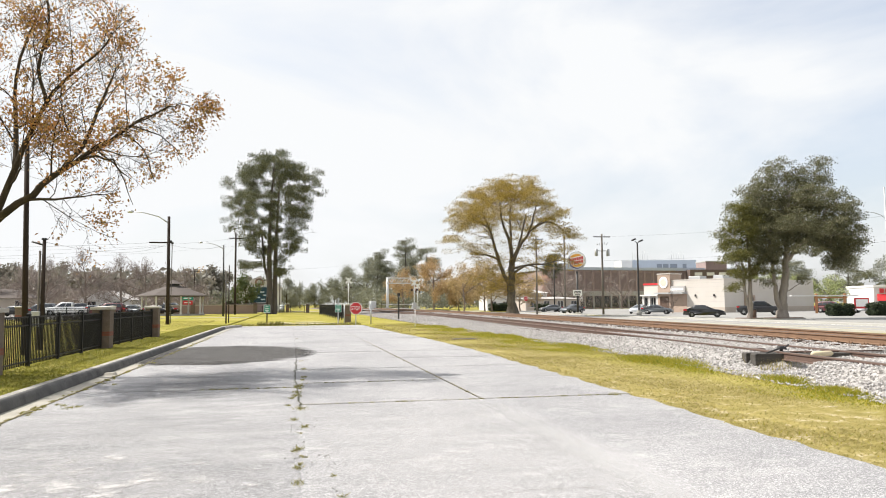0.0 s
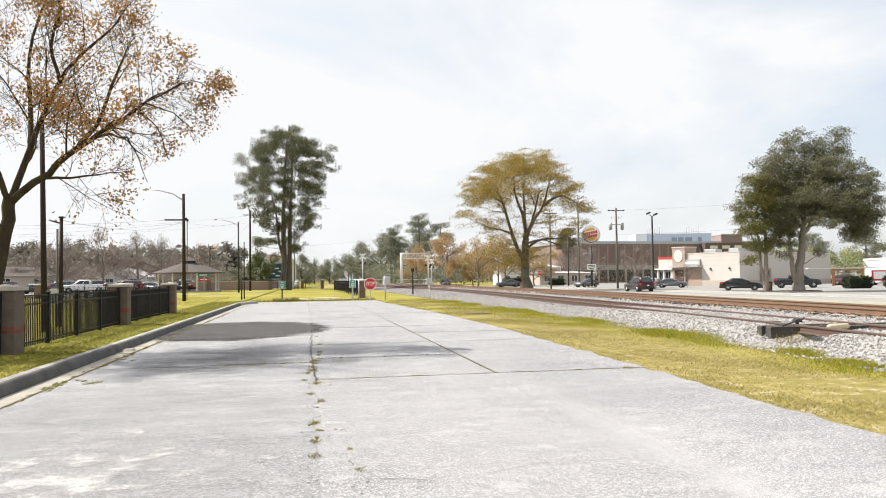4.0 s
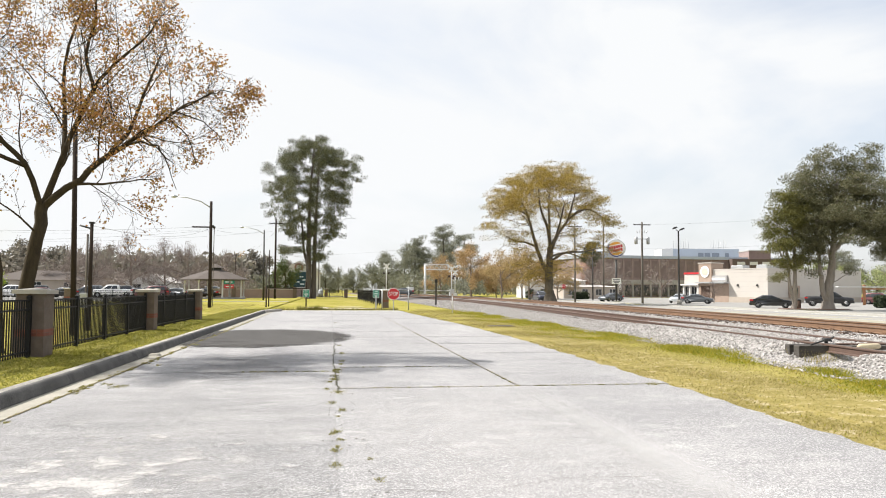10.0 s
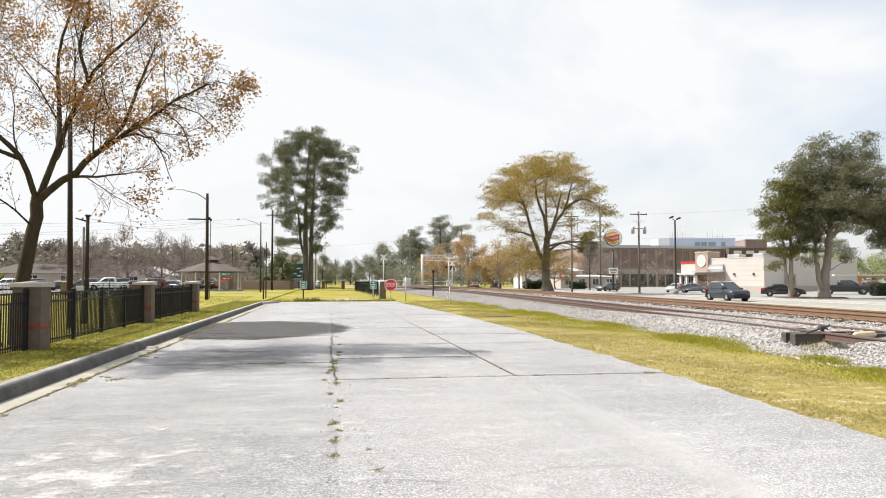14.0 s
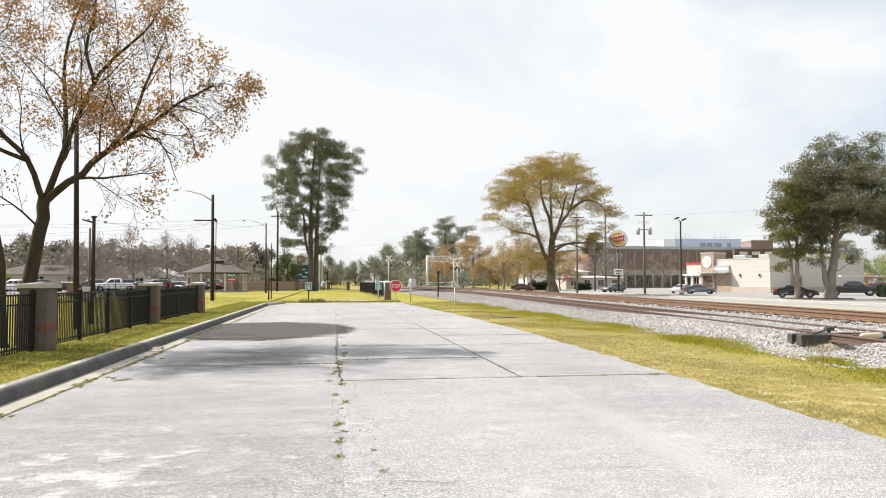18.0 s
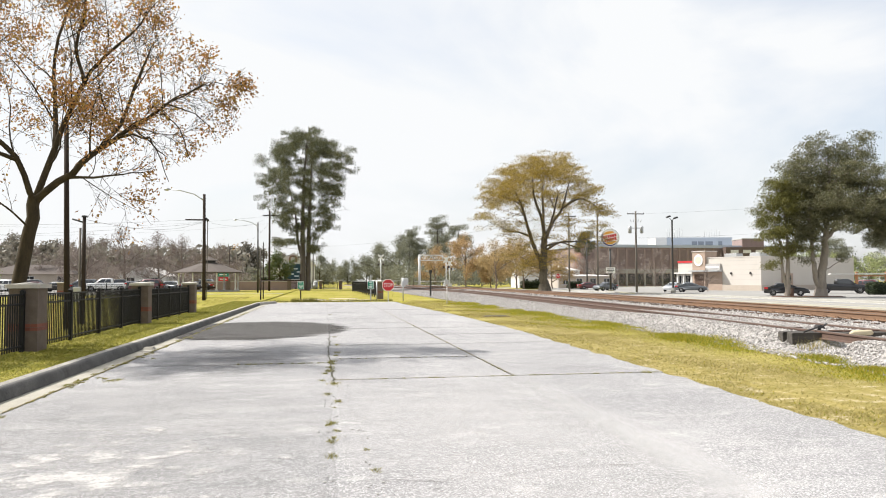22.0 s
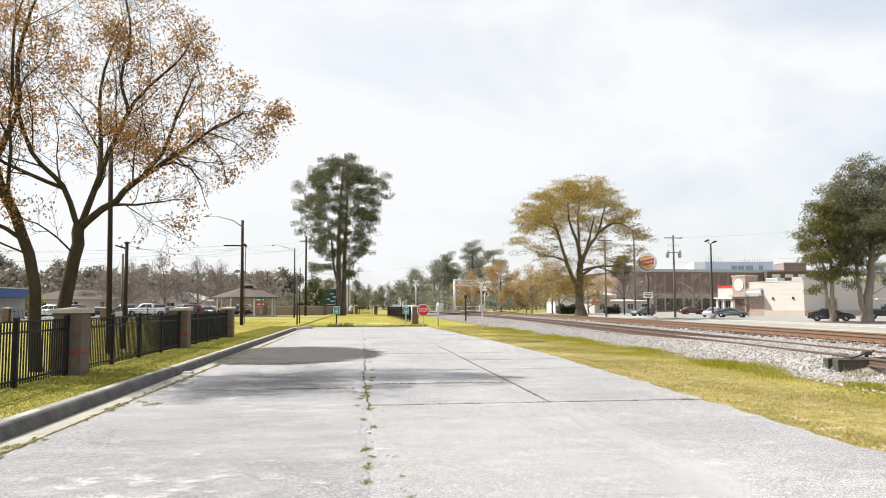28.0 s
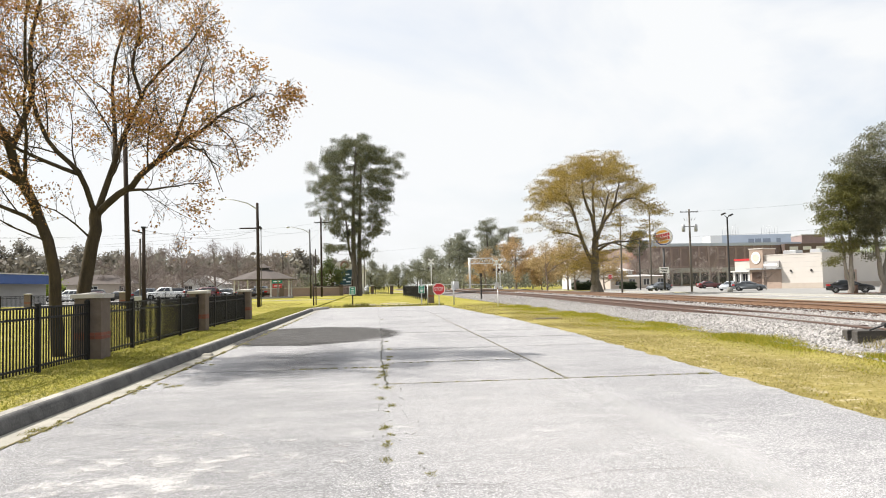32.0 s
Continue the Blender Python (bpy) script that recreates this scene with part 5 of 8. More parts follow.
def burger_sign(x, y, z, turn):
    """A round roadside sign on one post: bun halves, red bars for its letters, a blue crescent."""
    root = thing("roadside_sign", placed(x, y, z, turn), "round white restaurant sign with orange shapes on black post", "sign")
    part("post", Geo().tube([(0, 0, 0), (0, 0, 7.2)], [0.19, 0.17], 12), "dark_metal", root)
    part("footing", Geo().box(-0.5, 0.5, -0.5, 0.5, -0.1, 0.25, bevel=0.04), "concrete", root)
    c, R = 9.05, 1.55
    disc = [(R * math.cos(a), c + R * math.sin(a)) for a in np.linspace(0, 2 * math.pi, 49)[:-1]]
    case = part("case", Geo().prism(disc, "y", -0.22, 0.22, True), "galv", root)
    face = part("face", Geo().prism([(u * 0.95, c + (v - c) * 0.95) for u, v in disc], "y", -0.235, -0.2205), "white_sign", case, "white face")

    def bun(top):
        pts = []
        for k in range(17):
            a = math.pi * k / 16
            pts.append((0.92 * math.cos(a), (0.68 + 0.42 * math.sin(a)) * (1 if top else -1)))
        return [(u * math.cos(0.2) - v * math.sin(0.2) - 0.06, c + u * math.sin(0.2) + v * math.cos(0.2) + 0.02) for u, v in pts]

    for top in (True, False):
        part("bun_shape", Geo().prism(bun(top), "y", -0.245, -0.2355), "bun_orange", face)
    for row, wd in ((0.29, 1.16), (-0.29, 1.04)):
        for k in range(5 + (row > 0)):
            n = 5 + (row > 0)
            u = -wd + 2 * wd * (k + 0.5) / n
            h = 0.24
            pts = [(u - wd / n * 0.8, row - h), (u + wd / n * 0.8, row - h), (u + wd / n * 0.8, row + h), (u - wd / n * 0.8, row + h)]
            pts = [(a * math.cos(0.2) - b * math.sin(0.2), c + a * math.sin(0.2) + b * math.cos(0.2)) for a, b in pts]
            part("letter_bar", Geo().prism(pts, "y", -0.255, -0.2455), "red", face)
    cres = [(1.40 * math.cos(a), c + 1.40 * math.sin(a)) for a in np.linspace(2.5, 5.6, 24)]
    cres += [(1.27 * math.cos(a) + 0.06, c + 1.27 * math.sin(a) + 0.07) for a in np.linspace(5.45, 2.65, 24)]
    part("crescent", Geo().prism(cres, "y", -0.25, -0.2355), "sign_blue", face)
    board = part("board", Geo().box(-0.75, 0.75, -0.28, 0.12, 3.1, 4.05), "white_sign", root, "white reader board")
    for zz, w in ((3.8, 0.55), (3.55, 0.6), (3.3, 0.4)):
        part("text_bar", Geo().box(-w, w, -0.292, -0.282, zz - 0.06, zz + 0.06), "dark_metal", board)
    return root


burger_sign(47.85, 118.8, -0.4, -22)


# ---------------------------------------------------------------- trees
def grow(G, tips, p, d, length, r, lvl, S, rng):
    """One branch and all that it bears. S: levels, kids, angle, ratio, up, wob, start."""
    n = 4 if lvl < S["levels"] else 3
    pts, rad = [p.copy()], [r]
    up = S["up"][min(lvl, len(S["up"]) - 1)]
    for i in range(n):
        d = (d + Vector((rng.gauss(0, S["wob"]), rng.gauss(0, S["wob"]), rng.gauss(0, S["wob"]) + up))).normalized()
        p = p + d * (length / n)
        if "edge" in S and p.x > S["edge"](p.z) + rng.uniform(-0.25, 0.1):
            break
        pts.append(p.copy())
        rad.append(max(S["min"], r * (1 - 0.55 * (i + 1) / n)))
    if len(pts) < 2:
        return
    G.tube(pts, rad, 7 if r > 0.12 else (5 if r > 0.03 else 3), True, False)
    if lvl >= S["levels"]:
        tips.extend(pts[1:])
        return
    spawn(G, tips, pts, rad, length, lvl, S, rng)
    grow(G, tips, pts[-1], d, length * 0.55, rad[-1], lvl + 1, S, rng)


def spawn(G, tips, pts, rad, length, lvl, S, rng):
    kids = S["kids"][min(lvl, len(S["kids"]) - 1)]
    turn = rng.uniform(0, 6.28)
    m = len(pts) - 1
    for k in range(kids):
        f = S["start"] + (1 - S["start"]) * (k + rng.random()) / kids
        i = min(m - 1, int(f * m))
        u = f * m - i
        q = pts[i].lerp(pts[i + 1], u)
        ax = (pts[i + 1] - pts[i]).normalized()
        side = ax.cross(Vector((0.2, 0.5, 0.84))).normalized()
        turn += 2.4
        side = Matrix.Rotation(turn + rng.uniform(-0.4, 0.4), 3, ax) @ side
        a = radians(S["angle"] * rng.uniform(0.75, 1.25))
        d = (ax * math.cos(a) + side * math.sin(a)).normalized()
        rr = (rad[i] * (1 - u) + rad[i + 1] * u) * rng.uniform(0.5, 0.68) * S.get("thin", 1.0)
        grow(G, tips, q, d, length * S["ratio"] * rng.uniform(0.75, 1.2), max(S["min"], rr), lvl + 1, S, rng)


def limb(G, tips, pts, r0, r1, S, rng, lvl=0):
    """A main limb through a few places, with side branches."""
    P = [Vector(p) for p in pts]
    fine, rad = [], []
    m = (len(P) - 1) * 3
    for k in range(m + 1):
        i = min(len(P) - 2, k // 3)
        u = k / 3 - i
        a, b, c, e = P[max(i - 1, 0)], P[i], P[i + 1], P[min(i + 2, len(P) - 1)]
        q = 0.5 * ((2 * b) + (c - a) * u + (2 * a - 5 * b + 4 * c - e) * u * u + (3 * b - a - 3 * c + e) * u ** 3)
        if 0 < k < m:
            q = q + Vector((rng.gauss(0, 0.02), rng.gauss(0, 0.02), rng.gauss(0, 0.02)))
        fine.append(q)
        rad.append(r0 + (r1 - r0) * k / m)
    G.tube(fine, rad, 9, True, False)
    if S:
        ln = sum((b - a).length for a, b in zip(fine, fine[1:]))
        spawn(G, tips, fine, rad, ln * S.get("limb", 0.5), lvl, S, rng)
        grow(G, tips, fine[-1], (fine[-1] - fine[-2]).normalized(), ln * S.get("lead", 0.1), r1, lvl + 1, S, rng)


def cloud(tips, per, spread, rng, keep=1.0):
    t = np.array([tuple(p) for p in tips])
    if keep < 1:
        t = t[rng.random(len(t)) < keep]
    return np.repeat(t, per, 0) + rng.normal(0, spread, (len(t) * per, 3))


EDGE_Z = (3.5, 4.2, 4.2, 4.6, 5.4, 6.1, 6.5, 7.1, 8.0, 8.7, 9.2, 11.0)
EDGE_X = (-3.5, -3.6, -2.4, -1.9, -1.7, -1.3, -2.0, -3.0, -3.5, -3.9, -4.8, -6.5)


def budding_tree():
    """The big two-stemmed tree behind the fence, in thin bud and old brown leaf."""
    rng, nr = random.Random(21), np.random.default_rng(21)
    root = thing("budding_tree", placed(0, 0, 0), "two-stemmed spreading tree with sparse orange-brown buds by the fence", "tree")
    def edge(z):
        """How far the crown reaches towards the lot at each height."""
        return float(np.interp(z, EDGE_Z, EDGE_X))

    S = dict(edge=edge, levels=4, kids=(5, 5, 4, 4), angle=40, ratio=0.60, up=(0.06, 0.05, 0.03, 0.02), wob=0.13, start=0.14, min=0.0036, limb=0.60, lead=0.18, thin=0.75)
    G, tips = Geo(), []
    stem_a = [(-6.85, 17.7, -0.1), (-6.72, 17.7, 1.4), (-6.5, 17.7, 2.6), (-6.42, 17.7, 3.4)]
    limb(G, tips, stem_a, 0.165, 0.13, None, rng)
    fork = (-6.42, 17.7, 3.3)
    limb(G, tips, [fork, (-5.6, 17.5, 3.95), (-4.95, 17.4, 4.5), (-4.2, 17.3, 5.0), (-3.5, 17.2, 5.5)], 0.09, 0.03, S, rng)
    limb(G, tips, [fork, (-6.05, 17.8, 4.5), (-5.8, 17.9, 5.3), (-5.35, 18.0, 6.4), (-4.4, 18.0, 7.4)], 0.08, 0.026, S, rng)
    limb(G, tips, [fork, (-6.7, 17.4, 4.2), (-7.3, 17.2, 5.0), (-7.7, 17.0, 6.4), (-7.6, 16.9, 8.0)], 0.07, 0.025, S, rng)
    limb(G, tips, [(-4.95, 17.4, 4.5), (-4.7, 18.0, 5.2), (-4.5, 18.5, 6.2), (-4.3, 18.8, 7.0)], 0.055, 0.025, S, rng, 1)
    limb(G, tips, [(-4.6, 17.35, 4.7), (-4.2, 17.0, 4.75), (-3.8, 16.8, 4.6), (-3.5, 16.7, 4.3)], 0.035, 0.012, S, rng, 3)
    limb(G, tips, [(-6.05, 17.8, 4.4), (-6.3, 18.6, 5.6), (-6.6, 19.3, 7.0), (-6.4, 19.8, 8.6)], 0.065, 0.025, S, rng, 1)
    limb(G, tips, [(-5.5, 18.0, 6.1), (-5.7, 18.1, 7.0), (-5.6, 18.3, 8.2), (-5.8, 18.4, 9.2)], 0.045, 0.02, S, rng, 1)
    for q0, q1, q2 in (((-3.6, 17.2, 5.3), (-3.2, 17.1, 4.9), (-2.95, 17.0, 4.2)), ((-4.2, 17.3, 4.9), (-3.7, 17.1, 4.5), (-3.4, 17.0, 3.7)), ((-3.5, 17.2, 5.5), (-2.9, 17.2, 5.3), (-2.5, 17.2, 4.9))):
        limb(G, tips, [q0, q1, q2], 0.018, 0.007, S, rng, 3)
    limb(G, tips, [(-3.6, 17.2, 5.45), (-2.9, 17.2, 5.85), (-2.5, 17.2, 6.0), (-2.15, 17.2, 5.95)], 0.022, 0.006, S, rng, 1)
    stem_b = [(-7.0, 17.2, -0.1), (-7.12, 17.2, 1.4), (-7.25, 17.15, 2.7), (-7.75, 17.1, 3.9), (-8.1, 17.0, 5.0)]
    limb(G, tips, stem_b, 0.145, 0.095, None, rng)
    limb(G, tips, [(-8.1, 17.0, 5.0), (-8.6, 16.8, 6.0), (-9.4, 16.6, 7.2), (-9.8, 16.4, 8.6)], 0.09, 0.03, S, rng)
    limb(G, tips, [(-8.0, 17.0, 4.7), (-7.9, 17.8, 6.0), (-8.2, 18.4, 7.6), (-8.0, 18.8, 9.2)], 0.08, 0.03, S, rng)
    limb(G, tips, [(-7.75, 17.1, 3.9), (-8.6, 16.8, 4.5), (-9.8, 16.4, 5.0), (-11.0, 16.0, 5.6)], 0.07, 0.03, S, rng)
    for pts in ([(-7.4, 17.1, 3.0), (-8.4, 16.6, 3.6), (-9.6, 16.2, 4.0)], [(-6.7, 17.4, 4.2), (-7.6, 16.6, 4.6), (-8.6, 16.2, 5.4)], [(-7.75, 17.1, 3.9), (-7.4, 16.4, 4.8), (-7.2, 16.0, 6.0)]):
        limb(G, tips, pts, 0.05, 0.02, S, rng, 1)
    for q0, q1, q2 in (((-6.5, 17.7, 2.7), (-6.9, 17.2, 3.2), (-7.4, 16.9, 3.5)), ((-7.2, 17.15, 2.6), (-7.9, 16.8, 3.0), (-8.4, 16.6, 3.2))):
        limb(G, tips, [q0, q1, q2], 0.025, 0.01, S, rng, 2)
    part("trunk", G, "bark", root)
    L = Geo()
    pick = [t for t in tips if rng.random() < 0.10 + 0.75 * max(0.0, patchy(t, 0.8, 5) - 0.30)]
    leaves(L, cloud(pick, 1, 0.05, nr), 0.062, nr)
    clumps = [t for t in tips if patchy(t, 0.6, 2) > 0.60 and rng.random() < 0.36]
    leaves(L, cloud(clumps, 17, 0.12, nr), 0.07, nr)
    part("crown", L, "leaf_bud", root, "sparse orange-brown buds and old leaves")


class Web:
    """Branch places that later branches may start from."""

    def __init__(self):
        self.p, self.r = [], []

    def add(self, pts, rads):
        self.p.extend(tuple(q) for q in pts)
        self.r.extend(rads)


def stem(G, web, pts, r0, r1, rng, steps=6, sides=9):
    """A bent stem or main limb through a few places; its places join the web."""
    P = [Vector(p) for p in pts]
    fine, rad = [], []
    m = (len(P) - 1) * steps
    for k in range(m + 1):
        i = min(len(P) - 2, k // steps)
        u = k / steps - i
        a, b, c, e = P[max(i - 1, 0)], P[i], P[i + 1], P[min(i + 2, len(P) - 1)]
        q = 0.5 * ((2 * b) + (c - a) * u + (2 * a - 5 * b + 4 * c - e) * u * u + (3 * b - a - 3 * c + e) * u ** 3)
        w = 0.12 * (r0 + (r1 - r0) * k / m)
        fine.append(q + Vector((rng.gauss(0, w), rng.gauss(0, w), 0)))
        rad.append(r0 + (r1 - r0) * k / m)
    G.tube(fine, rad, sides, True, False)
    web.add(fine, rad)


def reach(G, web, target, rng, rise=0.4, most=0.12, thin=0.02, wob=0.07):
    """A branch from the best near place of the web out to the target."""
    t = np.array(target)
    P = np.array(web.p)
    d = t - P
    flat = np.hypot(d[:, 0], d[:, 1])
    cost = np.linalg.norm(d, axis=1) + 1.6 * np.abs(d[:, 2] - rise * flat)
    i = int(np.argmin(cost))
    a, b = Vector(web.p[i]), Vector(target)
    ln = (b - a).length
    if ln < 0.15:
        return
    r = min(web.r[i] * 0.7, most, 0.02 + 0.02 * ln)
    n = max(3, min(7, int(ln / 0.7) + 2))
    pts, rads = [a], [r]
    sag = rng.uniform(-0.06, 0.10) * ln
    for k in range(1, n + 1):
        u = k / n
        q = a.lerp(b, u) + Vector((0, 0, sag * 4 * u * (1 - u)))
        if k < n:
            w = wob * ln / n ** 0.5 * 0.6
            q = q + Vector((rng.gauss(0, w), rng.gauss(0, w), rng.gauss(0, w)))
        pts.append(q)
        rads.append(max(thin, r * (1 - 0.7 * u)))
    G.tube(pts, rads, 5 if r > 0.05 else 3, True, False)
    web.add(pts[1:], rads[1:])


def pads(centres, wide, thick, per, nr, vary=0.4):
    """Leaf places in flattened clumps round the centres."""
    c = np.asarray(centres, float)
    s = nr.uniform(1 - vary, 1 + vary, (len(c), 1))
    n = (per * s[:, 0] ** 2).astype(int) + 4
    q = np.repeat(c, n, 0)
    g = np.clip(nr.normal(size=(len(q), 3)), -1.5, 1.5) * np.repeat(s, n, 0) * (wide, wide, thick)
    return q + g


def patchy(p, size, seed):
    """A smooth uneven measure in space, about 0 to 1."""
    x, y, z = p[0] / size, p[1] / size, p[2] / size
    v = math.sin(x * 2.1 + seed) * math.sin(z * 1.9 + 1.3 * seed) + math.sin(y * 1.7 + x + 2 * seed) * math.sin(z * 2.6 - y * 0.7)
    return 0.5 + 0.36 * v


def pine_tree():
    rng, nr = random.Random(5), np.random.default_rng(5)
    root = thing("pine_tree", placed(-3.0, 120, 0), "tall dark two-stemmed pine with an uneven layered crown", "tree")
    G, web = Geo(), Web()
    stem(G, web, [(-0.45, 0, -0.2), (-0.42, 0, 8), (-0.35, 0, 16), (0.3, 0, 25.2)], 0.52, 0.08, rng)
    stem(G, web, [(0.42, 0.4, -0.2), (0.48, 0.4, 8), (0.7, 0.4, 15), (1.1, 0.4, 22.5)], 0.46, 0.08, rng)
    stem(G, web, [(-0.5, 0.2, 4.8), (-1.2, 0.6, 8), (-1.6, 0.8, 12), (-2.6, 0.9, 16.5)], 0.26, 0.07, rng)
    zs = (7.0, 8.6, 10.4, 12.4, 14.2, 15.6, 17.8, 19.8, 21.6, 23.4, 24.6, 25.6)
    left = (-5.4, -6.0, -5.0, -4.6, -6.4, -6.8, -6.6, -7.2, -5.4, -4.0, -3.2, -1.0)
    right = (1.6, 2.4, 3.4, 4.2, 3.4, 5.6, 7.0, 7.8, 6.2, 4.2, 3.0, 1.4)
    ends = []
    z = 6.6
    while z < 25.8:
        a, b = float(np.interp(z, zs, left)), float(np.interp(z, zs, right))
        count = 4 if z < 10 else 6 if z < 15 else 9 if z < 24 else 6
        spin = rng.uniform(0, 6.28)
        for k in range(count):
            ang = spin + 6.283 * (k + rng.uniform(-0.3, 0.3)) / count
            c, sn = math.cos(ang), math.sin(ang)
            out = (b if c > 0 else -a) * abs(c) + min(5.4, (b - a) / 2) * abs(sn)
            out *= rng.choice((0.56, 0.72, 0.86, 0.98, 1.06))
            zb = z + rng.uniform(-0.6, 0.6)
            fork = (0.15 + c * out * 0.45, sn * out * 0.45, zb - 0.12 * out * 0.5)
            reach(G, web, fork, rng, 0.25, 0.13, 0.03)
            for m in range(2 + (out > 3) + (out > 5)):
                f = rng.uniform(0.5, 1.0)
                side = rng.gauss(0, 0.16) * out
                p = (0.15 + c * out * f - sn * side, sn * out * f + c * side, zb + rng.uniform(-0.6, 0.9))
                reach(G, web, p, rng, 0.2, 0.06, 0.02)
                ends.append(p)
        z += rng.uniform(1.0, 1.35)
    for p in ((7.0, -1, 12.9), (6.2, 0.5, 13.6), (-6.8, 0, 13.2), (-6.6, 1, 11.8), (-5.6, -1, 6.6), (4.8, 0, 14.0), (-4.4, 1, 5.6)):
        reach(G, web, p, rng, 0.1, 0.06, 0.02)
    part("trunk", G, "bark_pine", root)
    L = Geo()
    c = np.array(ends)
    c = np.concatenate([c, c + nr.normal(0, 1, c.shape) * (0.55, 0.55, 0.35)])
    leaves(L, pads(c, 0.44, 0.27, 120, nr), 0.28, nr, 0.2, wide=0.13, rise=0.5)
    part("crown", L, "leaf_pine", root, "dark green needle clumps")
    return root


def olive_tree():
    rng, nr = random.Random(8), np.random.default_rng(8)
    root = thing("spreading_tree", placed(30.9, 101.2, -0.25), "broad umbrella-shaped tree with thin yellow-olive spring leaf", "tree")
    G, web = Geo(), Web()
    stem(G, web, [(0, 0, -0.2), (-0.05, 0, 0.8), (-0.15, 0, 3.2), (-0.1, 0, 5.8), (0.1, 0, 8.2)], 0.72, 0.42, rng)
    G.tube([(0, 0, -0.3), (0, 0, 0.3), (-0.05, 0, 1.3)], [1.35, 0.98, 0.70], 12, True, False)
    stem(G, web, [(-0.2, 0.1, 4.2), (-1.2, 0.3, 6.0), (-2.3, 0.4, 9.4), (-3.3, 0.6, 13.0), (-4.6, 0.8, 15.4)], 0.34, 0.09, rng)
    stem(G, web, [(0.1, 0, 8.0), (-0.5, -0.4, 10.6), (-1.6, -0.8, 13.4), (-2.0, -1.2, 16.2)], 0.30, 0.08, rng)
    stem(G, web, [(0.1, 0, 7.8), (1.3, -0.2, 10.2), (2.6, -0.3, 12.0), (3.6, -0.4, 15.6)], 0.33, 0.08, rng)
    stem(G, web, [(0.0, 0.2, 7.2), (0.4, 1.6, 10.6), (0.8, 3.2, 14.2), (1.2, 4.2, 16.8)], 0.28, 0.08, rng)
    stem(G, web, [(0.0, -0.2, 7.0), (0.6, -2.0, 10.4), (1.0, -3.6, 14.0)], 0.24, 0.08, rng)
    stem(G, web, [(2.6, -0.3, 12.0), (5.0, -0.4, 13.4), (7.0, -0.4, 12.8), (8.6, -0.4, 11.4)], 0.19, 0.05, rng)
    stem(G, web, [(-3.2, 0.6, 12.6), (-5.4, 0.4, 13.6), (-7.4, 0.2, 13.6), (-9.0, 0.2, 12.2)], 0.18, 0.05, rng)
    stem(G, web, [(-0.1, 0, 5.8), (2.0, -0.6, 7.1), (4.6, -0.8, 7.3), (7.2, -0.8, 7.9)], 0.20, 0.05, rng)
    stem(G, web, [(0.1, 0, 6.6), (2.6, 0.8, 7.2), (5.0, 1.2, 6.6), (6.4, 1.2, 6.5)], 0.15, 0.05, rng)
    stem(G, web, [(-1.9, 0.4, 8.0), (-3.6, 0.2, 8.6), (-5.2, 0.0, 8.8), (-6.4, 0.0, 9.4)], 0.16, 0.05, rng)
    xs = (-9.5, -8.4, -6.4, -4.4, -2.0, 0.0, 2.0, 3.6, 4.8, 6.2, 8.0, 9.2)
    tops = (13.8, 15.9, 17.7, 18.8, 19.4, 19.8, 20.2, 19.4, 17.4, 16.0, 13.0, 11.2)
    dome = []
    while len(dome) < 470:
        x, y = rng.uniform(-9.4, 9.2), rng.uniform(-8, 8)
        if (x / 9.5) ** 2 + (y / 8) ** 2 > 1:
            continue
        top = float(np.interp(x, xs, tops)) - 4.6 * (y / 8) ** 2
        z = top - 0.3 - (3.4 + 1.6 * (x / 9) ** 2) * rng.random() ** 1.5
        if patchy((x, y, z), 1.7, 7) < 0.40:
            continue
        dome.append((x, y, z))
    dome.sort(key=lambda p: p[0] ** 2 + p[1] ** 2 + 0.5 * (14 - p[2]) ** 2)
    for p in dome:
        reach(G, web, p, rng, 0.55, 0.10, 0.03)
    low = []
    for cx, cy, cz, sx, sz, n in ((-5.2, 0.4, 9.6, 1.2, 0.8, 26), (-3.8, 0.4, 8.0, 1.3, 0.7, 20), (5.6, -0.8, 7.9, 1.4, 0.45, 13), (3.6, 0.6, 7.8, 1.3, 0.7, 18), (-1.8, 0, 5.4, 1.3, 1.2, 34), (1.0, 0, 5.6, 1.2, 0.9, 20), (-3.4, 0.3, 5.2, 1.2, 1.2, 26), (0.2, 0, 11.4, 2.4, 1.6, 30), (3.2, 0, 10.0, 1.6, 1.4, 16), (-0.5, 0, 8.8, 2.0, 1.0, 16)):
        for k in range(n):
            low.append((cx + rng.gauss(0, sx), cy + rng.gauss(0, 1.4), cz + rng.gauss(0, sz)))
    for p in low:
        reach(G, web, p, rng, 0.3, 0.06, 0.03)
    part("trunk", G, "bark_dark", root)
    L = Geo()
    c = np.array(dome)
    c = np.concatenate([c, c + nr.normal(0, 0.55, c.shape)])
    leaves(L, pads(c, 0.56, 0.15, 66, nr), 0.19, nr, 0.3, wide=0.2)
    leaves(L, pads(np.array(low), 0.55, 0.20, 60, nr), 0.19, nr, 0.3, wide=0.2)
    part("crown", L, "leaf_olive", root, "thin yellow-olive leaf")


